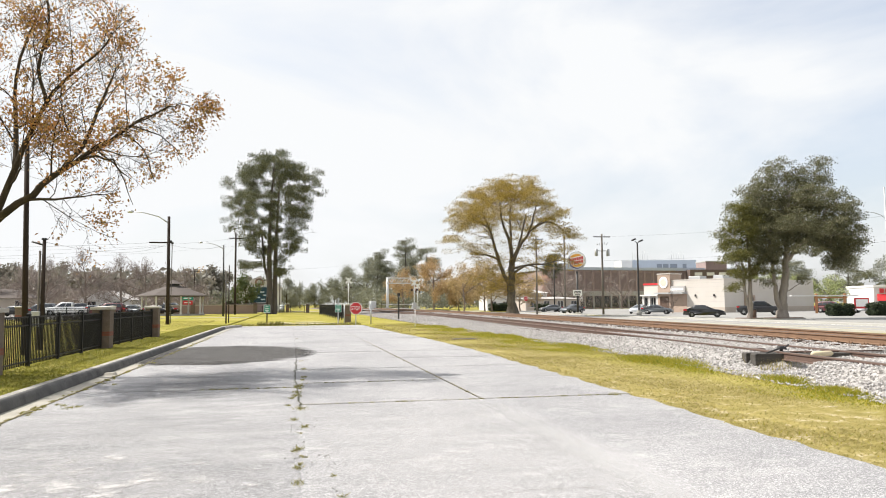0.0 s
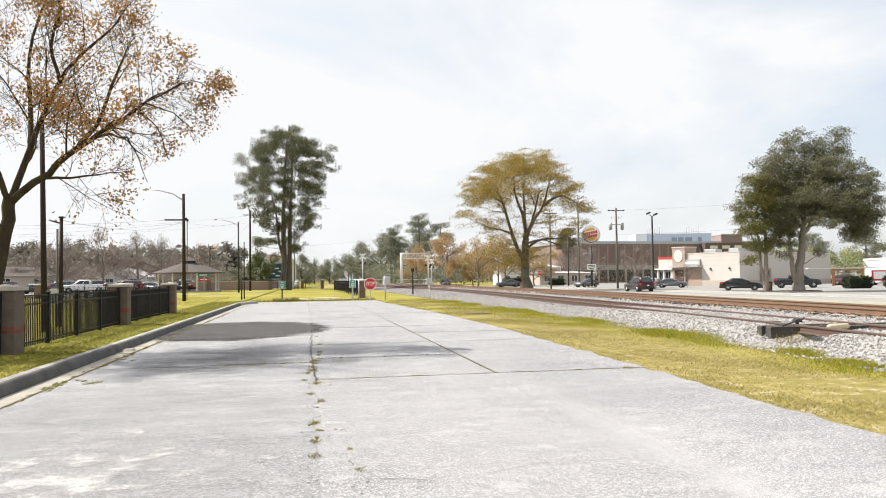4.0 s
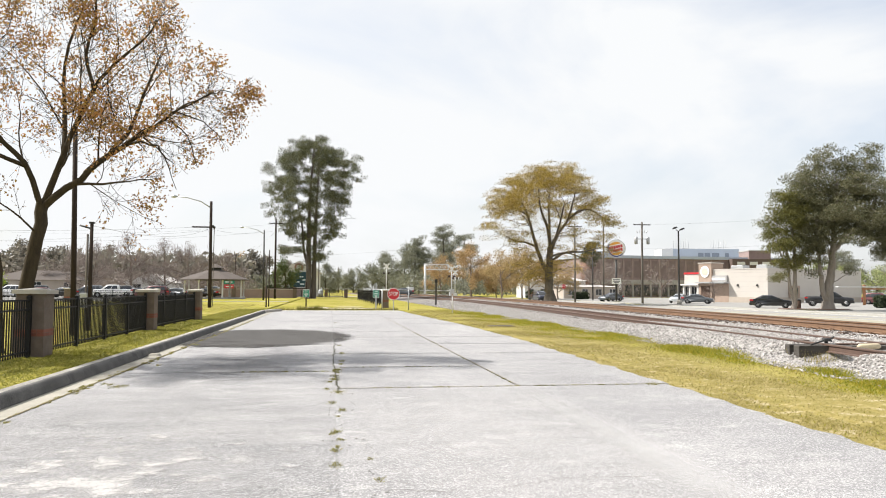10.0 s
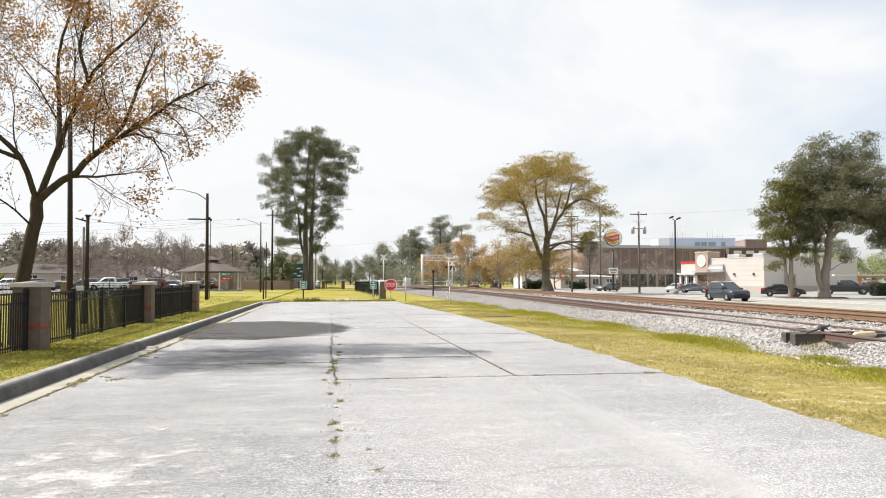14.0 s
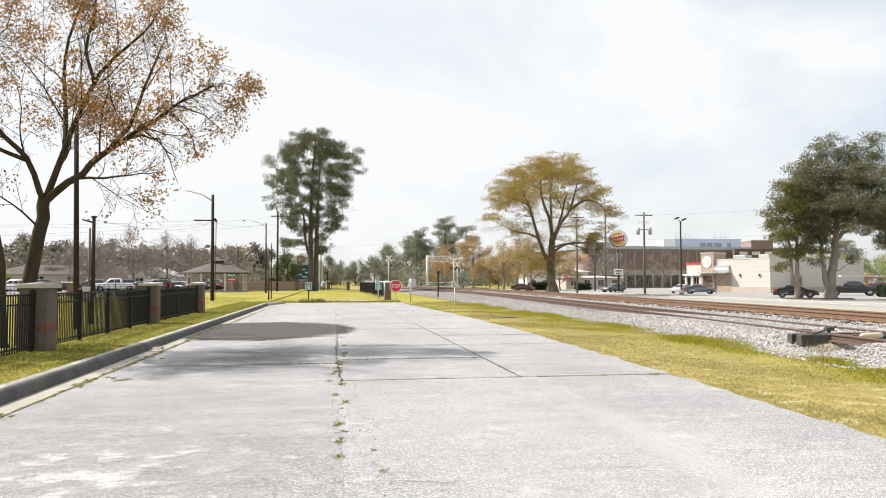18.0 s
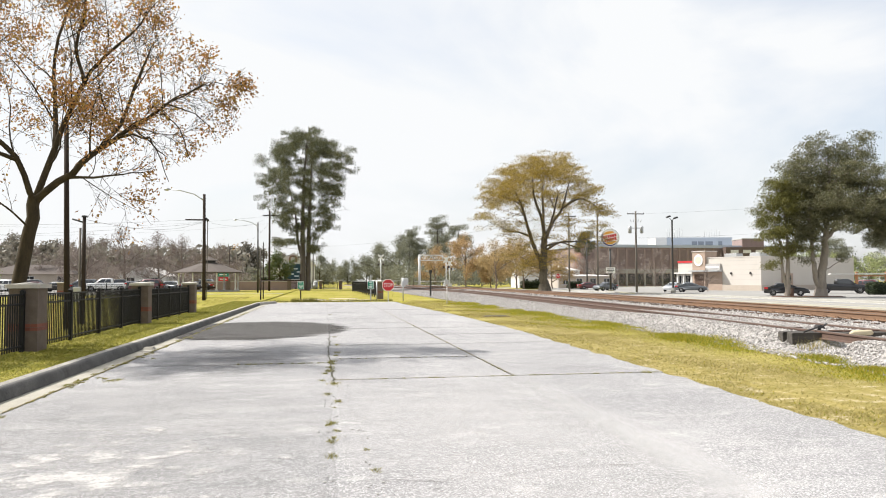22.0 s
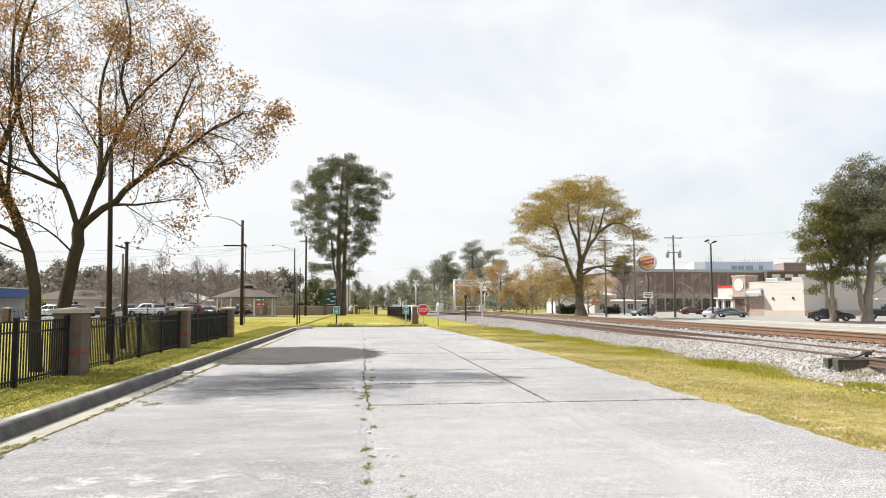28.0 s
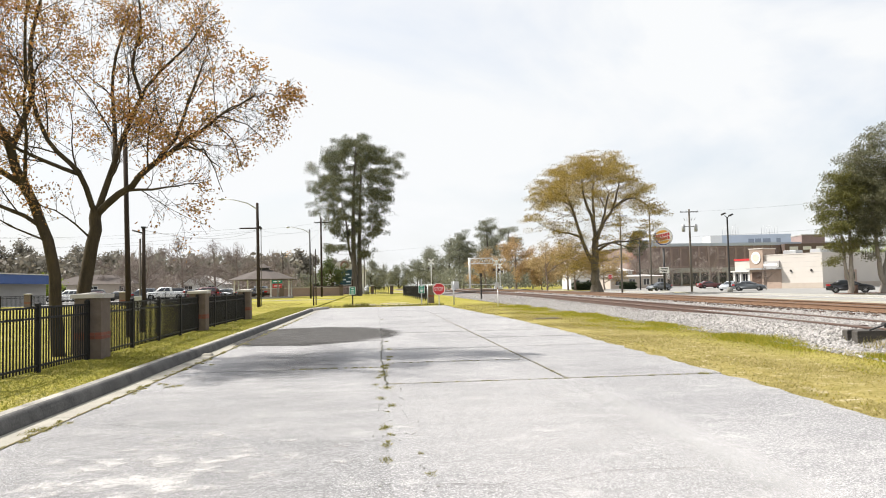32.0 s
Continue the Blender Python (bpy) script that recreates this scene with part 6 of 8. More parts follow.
def lobed_crown(G, web, lobes, rng, nr, per=86, leaf=0.16, dense=15):
    """A crown of many leafy lobes, each hung on its own branches."""
    L = Geo()
    for cx, cy, cz, r in lobes:
        reach(G, web, (cx, cy, cz), rng, 0.6, 0.16, 0.03)
        n = int(dense * r * r)
        d = nr.normal(size=(n, 3))
        d /= np.linalg.norm(d, axis=1, keepdims=True)
        d[:, 2] = np.where(d[:, 2] < -0.55, -0.55, d[:, 2])
        c = np.array((cx, cy, cz)) + d * (1.12 * r, 1.12 * r, 0.92 * r) * nr.uniform(0.45, 1.08, (n, 1))
        for p in c[:int(n * 0.4)]:
            reach(G, web, tuple(p), rng, 0.3, 0.05, 0.016)
        leaves(L, pads(c, 0.33, 0.20, per, nr), leaf, nr, 0.4, wide=0.26)
    return L


def oak_tree():
    rng, nr = random.Random(3), np.random.default_rng(3)
    root = thing("evergreen_oak", placed(50.4, 68.8, -0.35), "large dense dark evergreen tree with a pale forked trunk", "tree")
    G, web = Geo(), Web()
    stem(G, web, [(0, 0, -0.2), (0.05, 0, 1.4), (0.45, 0, 4.0), (0.75, 0, 6.4), (1.2, 0.2, 9.6), (1.6, 0.3, 13.4)], 0.56, 0.12, rng)
    G.tube([(0, 0, -0.3), (0, 0, 0.2), (0.02, 0, 0.9)], [0.95, 0.72, 0.55], 12, True, False)
    stem(G, web, [(-0.1, 0, 0.6), (-0.65, -0.1, 2.4), (-0.95, -0.2, 4.8), (-1.3, -0.3, 9.2)], 0.32, 0.12, rng)
    stem(G, web, [(0.7, 0, 6.0), (2.4, -0.4, 7.9), (4.4, -0.6, 9.4), (5.4, -0.6, 11.6)], 0.26, 0.1, rng)
    stem(G, web, [(0.9, 0, 7.2), (3.4, 0.6, 7.9), (5.6, 0.6, 7.8), (7.2, 0.4, 6.8)], 0.2, 0.07, rng)
    stem(G, web, [(0.8, 0.1, 6.6), (0.6, 1.8, 8.4), (0.8, 3.0, 11.0)], 0.2, 0.08, rng)
    lobes = []
    for x, z, r in ((0.4, 14.4, 1.7), (3.4, 14.1, 1.9), (-1.5, 12.3, 1.7), (1.6, 12.4, 2.2), (5.2, 12.0, 2.0), (-1.5, 9.7, 1.8), (1.0, 9.9, 2.1), (4.2, 10.0, 2.2), (6.4, 9.8, 1.7), (7.0, 7.6, 1.6), (4.6, 7.6, 1.6), (6.5, 5.5, 1.3), (2.4, 8.0, 1.5), (-1.8, 7.1, 1.5), (-1.6, 4.9, 1.2), (7.9, 6.6, 1.0), (-1.4, 3.7, 0.7), (2.0, 3.6, 0.6), (-1.5, 8.5, 1.6), (-0.9, 6.3, 1.3), (0.4, 7.4, 1.3), (-2.4, 10.8, 1.4), (-2.2, 5.8, 1.0), (6.2, 7.0, 1.7), (7.6, 8.6, 1.6), (5.2, 8.7, 1.7), (8.2, 7.2, 1.2), (7.1, 5.9, 1.1)):
        lobes.append((x, rng.uniform(-1.6, 1.0), z * 1.07, r * 1.05))
    for x, z, r in ((1.0, 13.2, 1.8), (4.0, 12.4, 1.9), (-0.6, 10.4, 1.9), (2.4, 10.0, 2.1), (5.4, 9.4, 1.9), (0.0, 7.8, 1.5)):
        lobes.append((x, rng.uniform(2.2, 3.6), z, r))
        lobes.append((x + 0.6, rng.uniform(-4.0, -2.6), z - 0.6, r * 0.85))
    L = lobed_crown(G, web, lobes, rng, nr)
    part("trunk", G, "bark_grey", root, "pale grey forked trunk")
    part("crown", L, "leaf_oak", root, "dense dark green leaf")
    r2 = thing("small_evergreen_oak", placed(47.1, 69.4, -0.35), "smaller yellow-green evergreen tree with a slim grey trunk", "tree")
    G, web = Geo(), Web()
    stem(G, web, [(0, 0, -0.2), (0.05, 0, 1.6), (0.1, 0, 4.0), (0.0, 0, 7.5), (-0.5, 0, 11.4)], 0.30, 0.07, rng)
    stem(G, web, [(0.0, 0, 0.8), (-0.35, 0.2, 2.4), (-0.5, 0.3, 5.4), (-1.3, 0.3, 8.6)], 0.2, 0.06, rng)
    stem(G, web, [(-0.4, 0.2, 3.6), (-1.2, -0.3, 5.0), (-2.2, -0.4, 6.4)], 0.1, 0.05, rng)
    lobes = [(x, rng.uniform(-1.2, 1.2), z, r) for x, z, r in ((-0.8, 11.7, 1.15), (0.3, 10.4, 1.3), (-1.4, 10.0, 1.2), (-0.4, 8.6, 1.4), (-1.7, 7.9, 1.1), (-2.4, 6.5, 0.95), (-0.8, 6.6, 1.2), (0.4, 7.0, 1.2), (-1.7, 5.0, 0.8), (-1.6, 3.4, 0.75), (0.2, 5.0, 0.9), (-0.6, 4.6, 0.7), (-0.5, 9.4, 1.2), (-1.9, 9.0, 0.8))]
    L = lobed_crown(G, web, lobes, rng, nr, 86, 0.155, 20)
    part("trunk", G, "bark_grey", r2)
    part("crown", L, "leaf_live", r2, "yellow-green leaf")


def far_pine(x, y, h, w, material, seed, label, base=0.0, clear=0.4, group=""):
    """A far pine: one long stem, uneven needle clumps in its upper part."""
    rng, nr = random.Random(seed), np.random.default_rng(seed)
    root = thing("tall_pine", placed(x, y, base, rng.uniform(0, 360)), label, "tree", group)
    G, web = Geo(), Web()
    stem(G, web, [(0, 0, -0.2), (rng.uniform(-0.3, 0.3), 0, h * 0.5), (rng.uniform(-0.6, 0.6), rng.uniform(-0.4, 0.4), h * 0.97)], h * 0.017, h * 0.005, rng)
    ends = []
    while len(ends) < 46:
        u = rng.random()
        z = h * (clear + (1 - clear) * u)
        r = 0.5 * w * (0.45 + 0.55 * math.sin(math.pi * min(1, 0.15 + u * 0.95))) * rng.random() ** 0.5
        a = rng.uniform(0, 6.283)
        p = (r * math.cos(a), r * math.sin(a), z)
        if patchy(p, 0.11 * h, seed) > 0.36:
            ends.append(p)
    ends.sort(key=lambda p: p[0] ** 2 + p[1] ** 2)
    for p in ends:
        reach(G, web, p, rng, 0.25, 0.12, 0.03)
    part("trunk", G, "bark_pine", root)
    L = Geo()
    leaves(L, pads(ends, 0.075 * w + 0.12, 0.036 * w + 0.08, 260, nr), 0.33, nr, 0.3, wide=0.2, rise=0.3)
    part("crown", L, material, root)
    return root


def far_tree(name, x, y, h, w, material, seed, label, trunk=0.25, per=5, leaf=0.5, base=0.0, bark="bark", spread=0.5, keep=1.0, levels=3, angle=42, group=""):
    """A smaller or farther tree: stem, limbs and a leaf cloud."""
    rng, nr = random.Random(seed), np.random.default_rng(seed)
    root = thing(name, placed(x, y, base, rng.uniform(0, 360)), label, "tree", group)
    G, tips = Geo(), []
    S = dict(levels=levels, kids=(5, 4, 4), angle=angle, ratio=0.56, up=(0.08, 0.05, 0.02), wob=0.14, start=0.25, min=0.015, limb=0.5)
    stem = [(0, 0, -0.2), (rng.uniform(-0.2, 0.2), 0, h * trunk), (rng.uniform(-0.4, 0.4), rng.uniform(-0.4, 0.4), h * 0.62)]
    limb(G, tips, stem, h * 0.022, h * 0.010, None, rng)
    for k in range(7):
        a = k * 2.4 + rng.uniform(-0.3, 0.3)
        z = h * (trunk + (0.62 - trunk) * k / 7)
        ln = w * 0.5 * rng.uniform(0.75, 1.05)
        end = (math.cos(a) * ln, math.sin(a) * ln, min(h * 0.86, z + h * rng.uniform(0.14, 0.30)))
        limb(G, tips, [(0, 0, z), (end[0] * 0.45, end[1] * 0.45, z + (end[2] - z) * 0.55), end], h * 0.010, h * 0.004, S, rng, 1)
    top = Vector((stem[-1][0], stem[-1][1], stem[-1][2]))
    grow(G, tips, top, Vector((0, 0, 1)), h * 0.22, h * 0.009, 1, S, rng)
    part("trunk", G, bark, root)
    L = Geo()
    if material == "leaf_bare":
        leaves(L, cloud(tips, per, spread, nr, keep), leaf * 4, nr, wide=0.035, rise=1.2)
    else:
        leaves(L, cloud(tips, per, spread, nr, keep), leaf, nr)
    part("crown", L, material, root)
    return root


budding_tree()
pine_tree()
olive_tree()
oak_tree()


# ---------------------------------------------------------------- vehicles
def vehicle(kind, paint, m, label, category="car", group=""):
    """A car, wagon or pickup; its nose points along its own +y."""
    K = {
        "sedan": dict(L=4.75, W=0.91, hood=0.98, belt=0.97, roof=1.48, cab=(-2.0, 1.30), top=(-1.15, 0.25), deck=1.05, r=0.345),
        "suv": dict(L=4.9, W=0.99, hood=1.10, belt=1.10, roof=1.78, cab=(-2.40, 1.30), top=(-1.98, 0.42), deck=1.10, r=0.385),
        "hatch": dict(L=4.2, W=0.88, hood=0.98, belt=0.98, roof=1.52, cab=(-1.95, 1.25), top=(-1.55, 0.35), deck=1.0, r=0.32),
        "pickup": dict(L=5.8, W=1.0, hood=1.24, belt=1.24, roof=1.92, cab=(-1.05, 1.65), top=(-0.88, 0.85), deck=1.28, r=0.42),
    }[kind]
    root = thing({"sedan": "sedan", "suv": "suv", "hatch": "hatchback", "pickup": "pickup_truck"}[kind], m, label, category, group)
    h, W = K["L"] / 2, K["W"]
    lo = 0.26 if kind != "pickup" else 0.38
    dip = 0.75 if kind in ("suv", "pickup") else 1.15
    rows = [(-h, 0.80, lo + 0.18, K["deck"] - 0.22), (-h + 0.12, 0.93, lo + 0.05, K["deck"] - 0.04), (-h + 0.7, 1.0, lo, K["deck"]), (K["cab"][0] + 0.3, 1.0, lo, K["belt"]),
            (0.0, 1.0, lo, K["belt"]), (K["cab"][1], 1.0, lo, K["hood"]), (h - 0.55, 0.98, lo, K["hood"] - 0.07 * dip), (h - 0.10, 0.90, lo + 0.05, K["hood"] - 0.20 * dip), (h, 0.76, lo + 0.14, K["hood"] - 0.36 * dip)]
    g = Geo()
    vs, fs = [], []
    for y, k, z0, z1 in rows:
        w = W * k
        ring = [(-w * 0.88, z0), (-w * 0.98, z0 + 0.12), (-w, z0 + (z1 - z0) * 0.55), (-w * 0.97, z1 - 0.07), (-w * 0.86, z1), (w * 0.86, z1), (w * 0.97, z1 - 0.07), (w, z0 + (z1 - z0) * 0.55), (w * 0.98, z0 + 0.12), (w * 0.88, z0)]
        vs += [(a, y, b) for a, b in ring]
    n = 10
    for i in range(len(rows) - 1):
        fs += [(i * n + k, i * n + (k + 1) % n, (i + 1) * n + (k + 1) % n, (i + 1) * n + k) for k in range(n)]
    fs += [tuple(range(n)), tuple(range((len(rows) - 1) * n, len(rows) * n))]
    g.add(vs, fs, True)
    body = part("body", g, paint, root)
    (c0, c1), (t0, t1), zb, zr = K["cab"], K["top"], K["belt"] - 0.03, K["roof"]
    wb, wt = W * 0.90, W * 0.74

    def ring(w, y0, y1, z):
        q = 0.16
        return [(-w, y0 + q, z), (-w + q, y0, z), (w - q, y0, z), (w, y0 + q, z), (w, y1 - q * 1.6, z), (w - q * 1.4, y1, z), (-w + q * 1.4, y1, z), (-w, y1 - q * 1.6, z)]

    levels = [ring(wb, c0, c1, zb), ring(wt, t0, t1, zr - 0.10), ring(wt * 0.93, t0 + 0.08, t1 - 0.10, zr - 0.03), ring(wt * 0.72, t0 + 0.3, t1 - 0.35, zr)]
    cg = Geo().add([v for lv in levels for v in lv], [(i * 8 + k, i * 8 + (k + 1) % 8, (i + 1) * 8 + (k + 1) % 8, (i + 1) * 8 + k) for i in range(3) for k in range(8)] + [tuple(range(24, 32)), tuple(range(8))], True)
    cabin = part("cabin", cg, paint, root)

    def pane(name, q):
        q = [Vector(p) for p in q]
        nrm = (q[1] - q[0]).cross(q[3] - q[0]).normalized()
        mid = sum(q, Vector()) / 4
        if nrm.dot(mid - Vector((0, (c0 + c1) / 2, zb + 0.2))) < 0:
            nrm = -nrm
        part(name, Geo().add([p - nrm * 0.01 for p in q] + [p + nrm * 0.009 for p in q], [(0, 1, 2, 3), (4, 5, 6, 7), (0, 1, 5, 4), (1, 2, 6, 5), (2, 3, 7, 6), (3, 0, 4, 7)]), "glass_dark", cabin)

    def at(s, f, u):
        """A place on the side glass: f from tail to nose, u from belt to roof rail."""
        lo_y, hi_y = (c0 + 0.16) + (t0 - c0) * u, (c1 - 0.26) + (t1 - c1) * u
        return (s * (wb + (wt - wb) * u), lo_y + (hi_y - lo_y) * f, zb + (zr - 0.10 - zb) * u)

    cuts = {"sedan": (0.10, 0.50, 0.97), "hatch": (0.06, 0.50, 0.97), "suv": (0.05, 0.30, 0.62, 0.97), "pickup": (0.07, 0.50, 0.97)}[kind]
    for s in (-1, 1):
        for f0, f1 in zip(cuts, cuts[1:]):
            pane("side_window", [at(s, f0 + 0.015, 0.14), at(s, f1 - 0.015, 0.14), at(s, f1 - 0.015, 0.94), at(s, f0 + 0.015, 0.94)])
    for nm, yb, yt in (("rear_window", c0, t0), ("windshield", c1, t1)):
        u0, u1 = (0.10, 0.93)
        if kind == "suv" and nm == "rear_window":
            u0 = 0.22
        pts = []
        for sx, u in ((-1, u0), (1, u0), (1, u1), (-1, u1)):
            pts.append((sx * ((wb + (wt - wb) * u) - 0.22), yb + (yt - yb) * u, zb + (zr - 0.10 - zb) * u))
        pane(nm, pts)
    for s in (-1, 1):
        if kind == "suv":
            part("roof_rail", Geo().bar((s * wt * 0.86, t0 + 0.3, zr + 0.015), (s * wt * 0.86, t1 - 0.5, zr + 0.015), 0.022, 6), "galv", root)
        part("mirror", Geo().box(s * W * 1.02 - 0.1, s * W * 1.02 + 0.1, c1 - 0.55, c1 - 0.42, zb + 0.02, zb + 0.17, top=0.8), paint, root)
        part("headlight", Geo().box(s * W * 0.70 - 0.19, s * W * 0.70 + 0.17, h - 0.25, h - 0.06, K["hood"] - 0.47, K["hood"] - 0.32, top=0.8), "lamp_clear", root)
        part("taillight", Geo().box(s * W * 0.78 - 0.20, s * W * 0.78 + 0.16, -h + 0.005, -h + 0.42, K["deck"] - 0.26, K["deck"] - 0.06, top=0.92), "lamp_red", root)
        for y in (h - 0.92, -h + 0.95):
            r = K["r"]
            wh = thing("wheel", pose(s * (W - 0.10), y, r), "", "")
            wh.parent = root
            tyre = [(0.0, r * 0.62), (0.11, r * 0.64), (0.12, r * 0.9), (0.09, r), (-0.09, r), (-0.12, r * 0.9), (-0.11, r * 0.64)]
            tg = Geo()
            q = 18
            tg.add([(a, b * math.cos(2 * math.pi * k / q), b * math.sin(2 * math.pi * k / q)) for k in range(q) for a, b in tyre],
                   [(k * 7 + j, k * 7 + (j + 1) % 7, ((k + 1) % q) * 7 + (j + 1) % 7, ((k + 1) % q) * 7 + j) for k in range(q) for j in range(7)], True)
            part("tyre", tg, "tyre", wh)
            rg = Geo().tube([(-0.10, 0, 0), (0.085, 0, 0)], [r * 0.3, r * 0.3], 8)
            rg.tube([(s * 0.04, 0, 0), (s * 0.07, 0, 0)], [r * 0.66, r * 0.64], 18)
            for k in range(7):
                a = 2 * math.pi * k / 7
                rg.bar((s * 0.08, 0, 0), (s * 0.09, r * 0.64 * math.cos(a), r * 0.64 * math.sin(a)), 0.035, 4)
            part("rim", rg, "rim", wh)
            part("wheel_arch", Geo().tube([(s * (W * 0.72), y, r + 0.02), (s * (W * 0.985), y, r + 0.02)], [r * 1.10, r * 1.10], 18), "tyre", root)
    part("front_bumper", Geo().box(-W * 0.78, W * 0.78, h - 0.16, h + 0.03, lo + 0.03, lo + 0.30, bevel=0.02), "tyre" if kind in ("pickup", "suv") else paint, root)
    part("rear_bumper", Geo().box(-W * 0.86, W * 0.86, -h - 0.03, -h + 0.16, lo + 0.05, lo + 0.32, bevel=0.02), "galv" if kind == "pickup" else paint, root)
    part("grille", Geo().box(-W * 0.42, W * 0.42, h - 0.05, h + 0.012, lo + 0.32, K["hood"] - 0.40), "tyre", root)
    part("number_plate", Geo().box(-0.16, 0.16, -h - 0.045, -h - 0.02, lo + 0.42, lo + 0.56), "white_sign", root)
    if kind == "pickup":
        part("load_bed", Geo().box(-W * 0.84, W * 0.84, -h + 0.15, K["cab"][0] - 0.1, K["deck"] - 0.02, K["deck"] + 0.012), "tyre", root)
    return root


def heading(x, y, z, dx, dy):
    return pose(x, y, z, 0, 0, math.degrees(math.atan2(dy, dx)) - 90)


suv_away = vehicle("suv", "maroon", heading(40.6, 30, -0.395, 0, 1), "dark maroon suv driving away on the road")
suv_near = vehicle("suv", "navy", heading(36.6, 200, -0.395, 0, -1), "dark navy suv driving up the road")
sedan_cross = vehicle("sedan", "slate_car", heading(50, 143.5, -0.35, -1, 0), "dark grey sedan on the cross street")
sedan_red = vehicle("sedan", "red_car", heading(20, 142.6, -0.35, 1, 0), "dark red sedan on the cross street")
sedan_queue = vehicle("sedan", "black_car", heading(53.1, 78.5, -0.37, 0.85, -0.53), "black sedan queueing in the restaurant lot")
truck_queue = vehicle("pickup", "black_car", heading(67.8, 88.3, -0.37, 0.85, -0.53), "black pickup truck queueing in the restaurant lot", "truck")
vehicle("sedan", "silver_car", heading(56.0, 112.5, -0.37, -0.75, -0.66), "pale silver sedan parked before the restaurant")
vehicle("sedan", "slate_car", heading(56.1, 106.6, -0.37, 0.80, -0.6), "grey sedan parked before the restaurant")
vehicle("sedan", "slate_car", heading(48.6, 123.2, -0.30, -0.9, -0.45), "grey sedan parked under the roadside sign")
vehicle("suv", "red_car", heading(84.5, 103.0, -0.37, 0.6, -0.8), "dark red suv parked beyond the canopy")
vehicle("sedan", "silver_car", heading(86.5, 98.0, -0.37, 0.6, -0.8), "silver car parked beyond the canopy")
vehicle("sedan", "silver_car", heading(96.0, 104.0, -0.37, 0.9, -0.4), "silver car beside the hedges")
vehicle("sedan", "black_car", heading(-9.5, 143.5, 0.135, 1, 0), "black sedan waiting on the street by the pine")
for x, y, k, c, ang in ((-46, 116, "suv", "white_car", 80), (-42.6, 117, "sedan", "wine_car", 95), (-38.6, 116, "sedan", "black_car", 86), (-35.4, 116, "suv", "slate_car", 92),
                        (-31.6, 115, "pickup", "white_car", 100), (-28.8, 116, "sedan", "slate_car", 88), (-26.0, 115, "suv", "wine_car", 92), (-23.6, 117, "sedan", "slate_car", 84),
                        (-33.5, 128, "sedan", "silver_car", 90), (-29.5, 128, "suv", "black_car", 90), (-25.8, 129, "hatch", "white_car", 95), (-50, 104, "sedan", "red_car", 20),
                        (-20.4, 128, "suv", "slate_car", 80), (-56, 112, "suv", "black_car", 70), (-49.5, 121.5, "sedan", "silver_car", 88), (-45.2, 122, "suv", "black_car", 92), (-41.0, 121.8, "sedan", "slate_car", 90), (-37.2, 122.2, "hatch", "wine_car", 86), (-32.6, 121.6, "suv", "black_car", 94), (-27.6, 122, "sedan", "slate_car", 90), (-19.2, 117.5, "sedan", "black_car", 92), (-39.5, 76.5, "sedan", "slate_car", 85)):
    words = {"white_car": "white", "wine_car": "wine red", "black_car": "black", "slate_car": "dark grey", "red_car": "dark red", "silver_car": "silver"}[c]
    kinds = {"suv": "suv", "sedan": "sedan", "pickup": "pickup truck", "hatch": "hatchback"}[k]
    vehicle(k, c, pose(x, y, 0.13, 0, 0, ang), f"{words} {kinds} parked in the lot behind the fence", group="cars parked in the town lot")
vehicle("pickup", "white_car", pose(-44, 82.5, 0.12, 0, 0, 82), "white pickup truck parked by the blue-roofed building", "truck")


# ---------------------------------------------------------------- buildings
def window_in(parent, x0, x1, z0, z1, y, frame="white_paint", bars=1, pane="glass_dark"):
    """A window on a wall that faces -y: frame round a pane, with mullions."""
    w = part("window", Geo().box(x0, x1, y - 0.03, y + 0.05, z0, z1), pane, parent)
    f = Geo()
    for a, b, c, d in ((x0 - 0.06, x1 + 0.06, z1, z1 + 0.08), (x0 - 0.06, x1 + 0.06, z0 - 0.1, z0), (x0 - 0.06, x0, z0, z1), (x1, x1 + 0.06, z0, z1)):
        f.box(a, b, y - 0.07, y + 0.02, c, d)
    part("frame", f, frame, w)
    for k in range(1, bars + 1):
        u = x0 + (x1 - x0) * k / (bars + 1)
        part("mullion", Geo().box(u - 0.03, u + 0.03, y - 0.06, y - 0.03, z0, z1), frame, w)
    return w


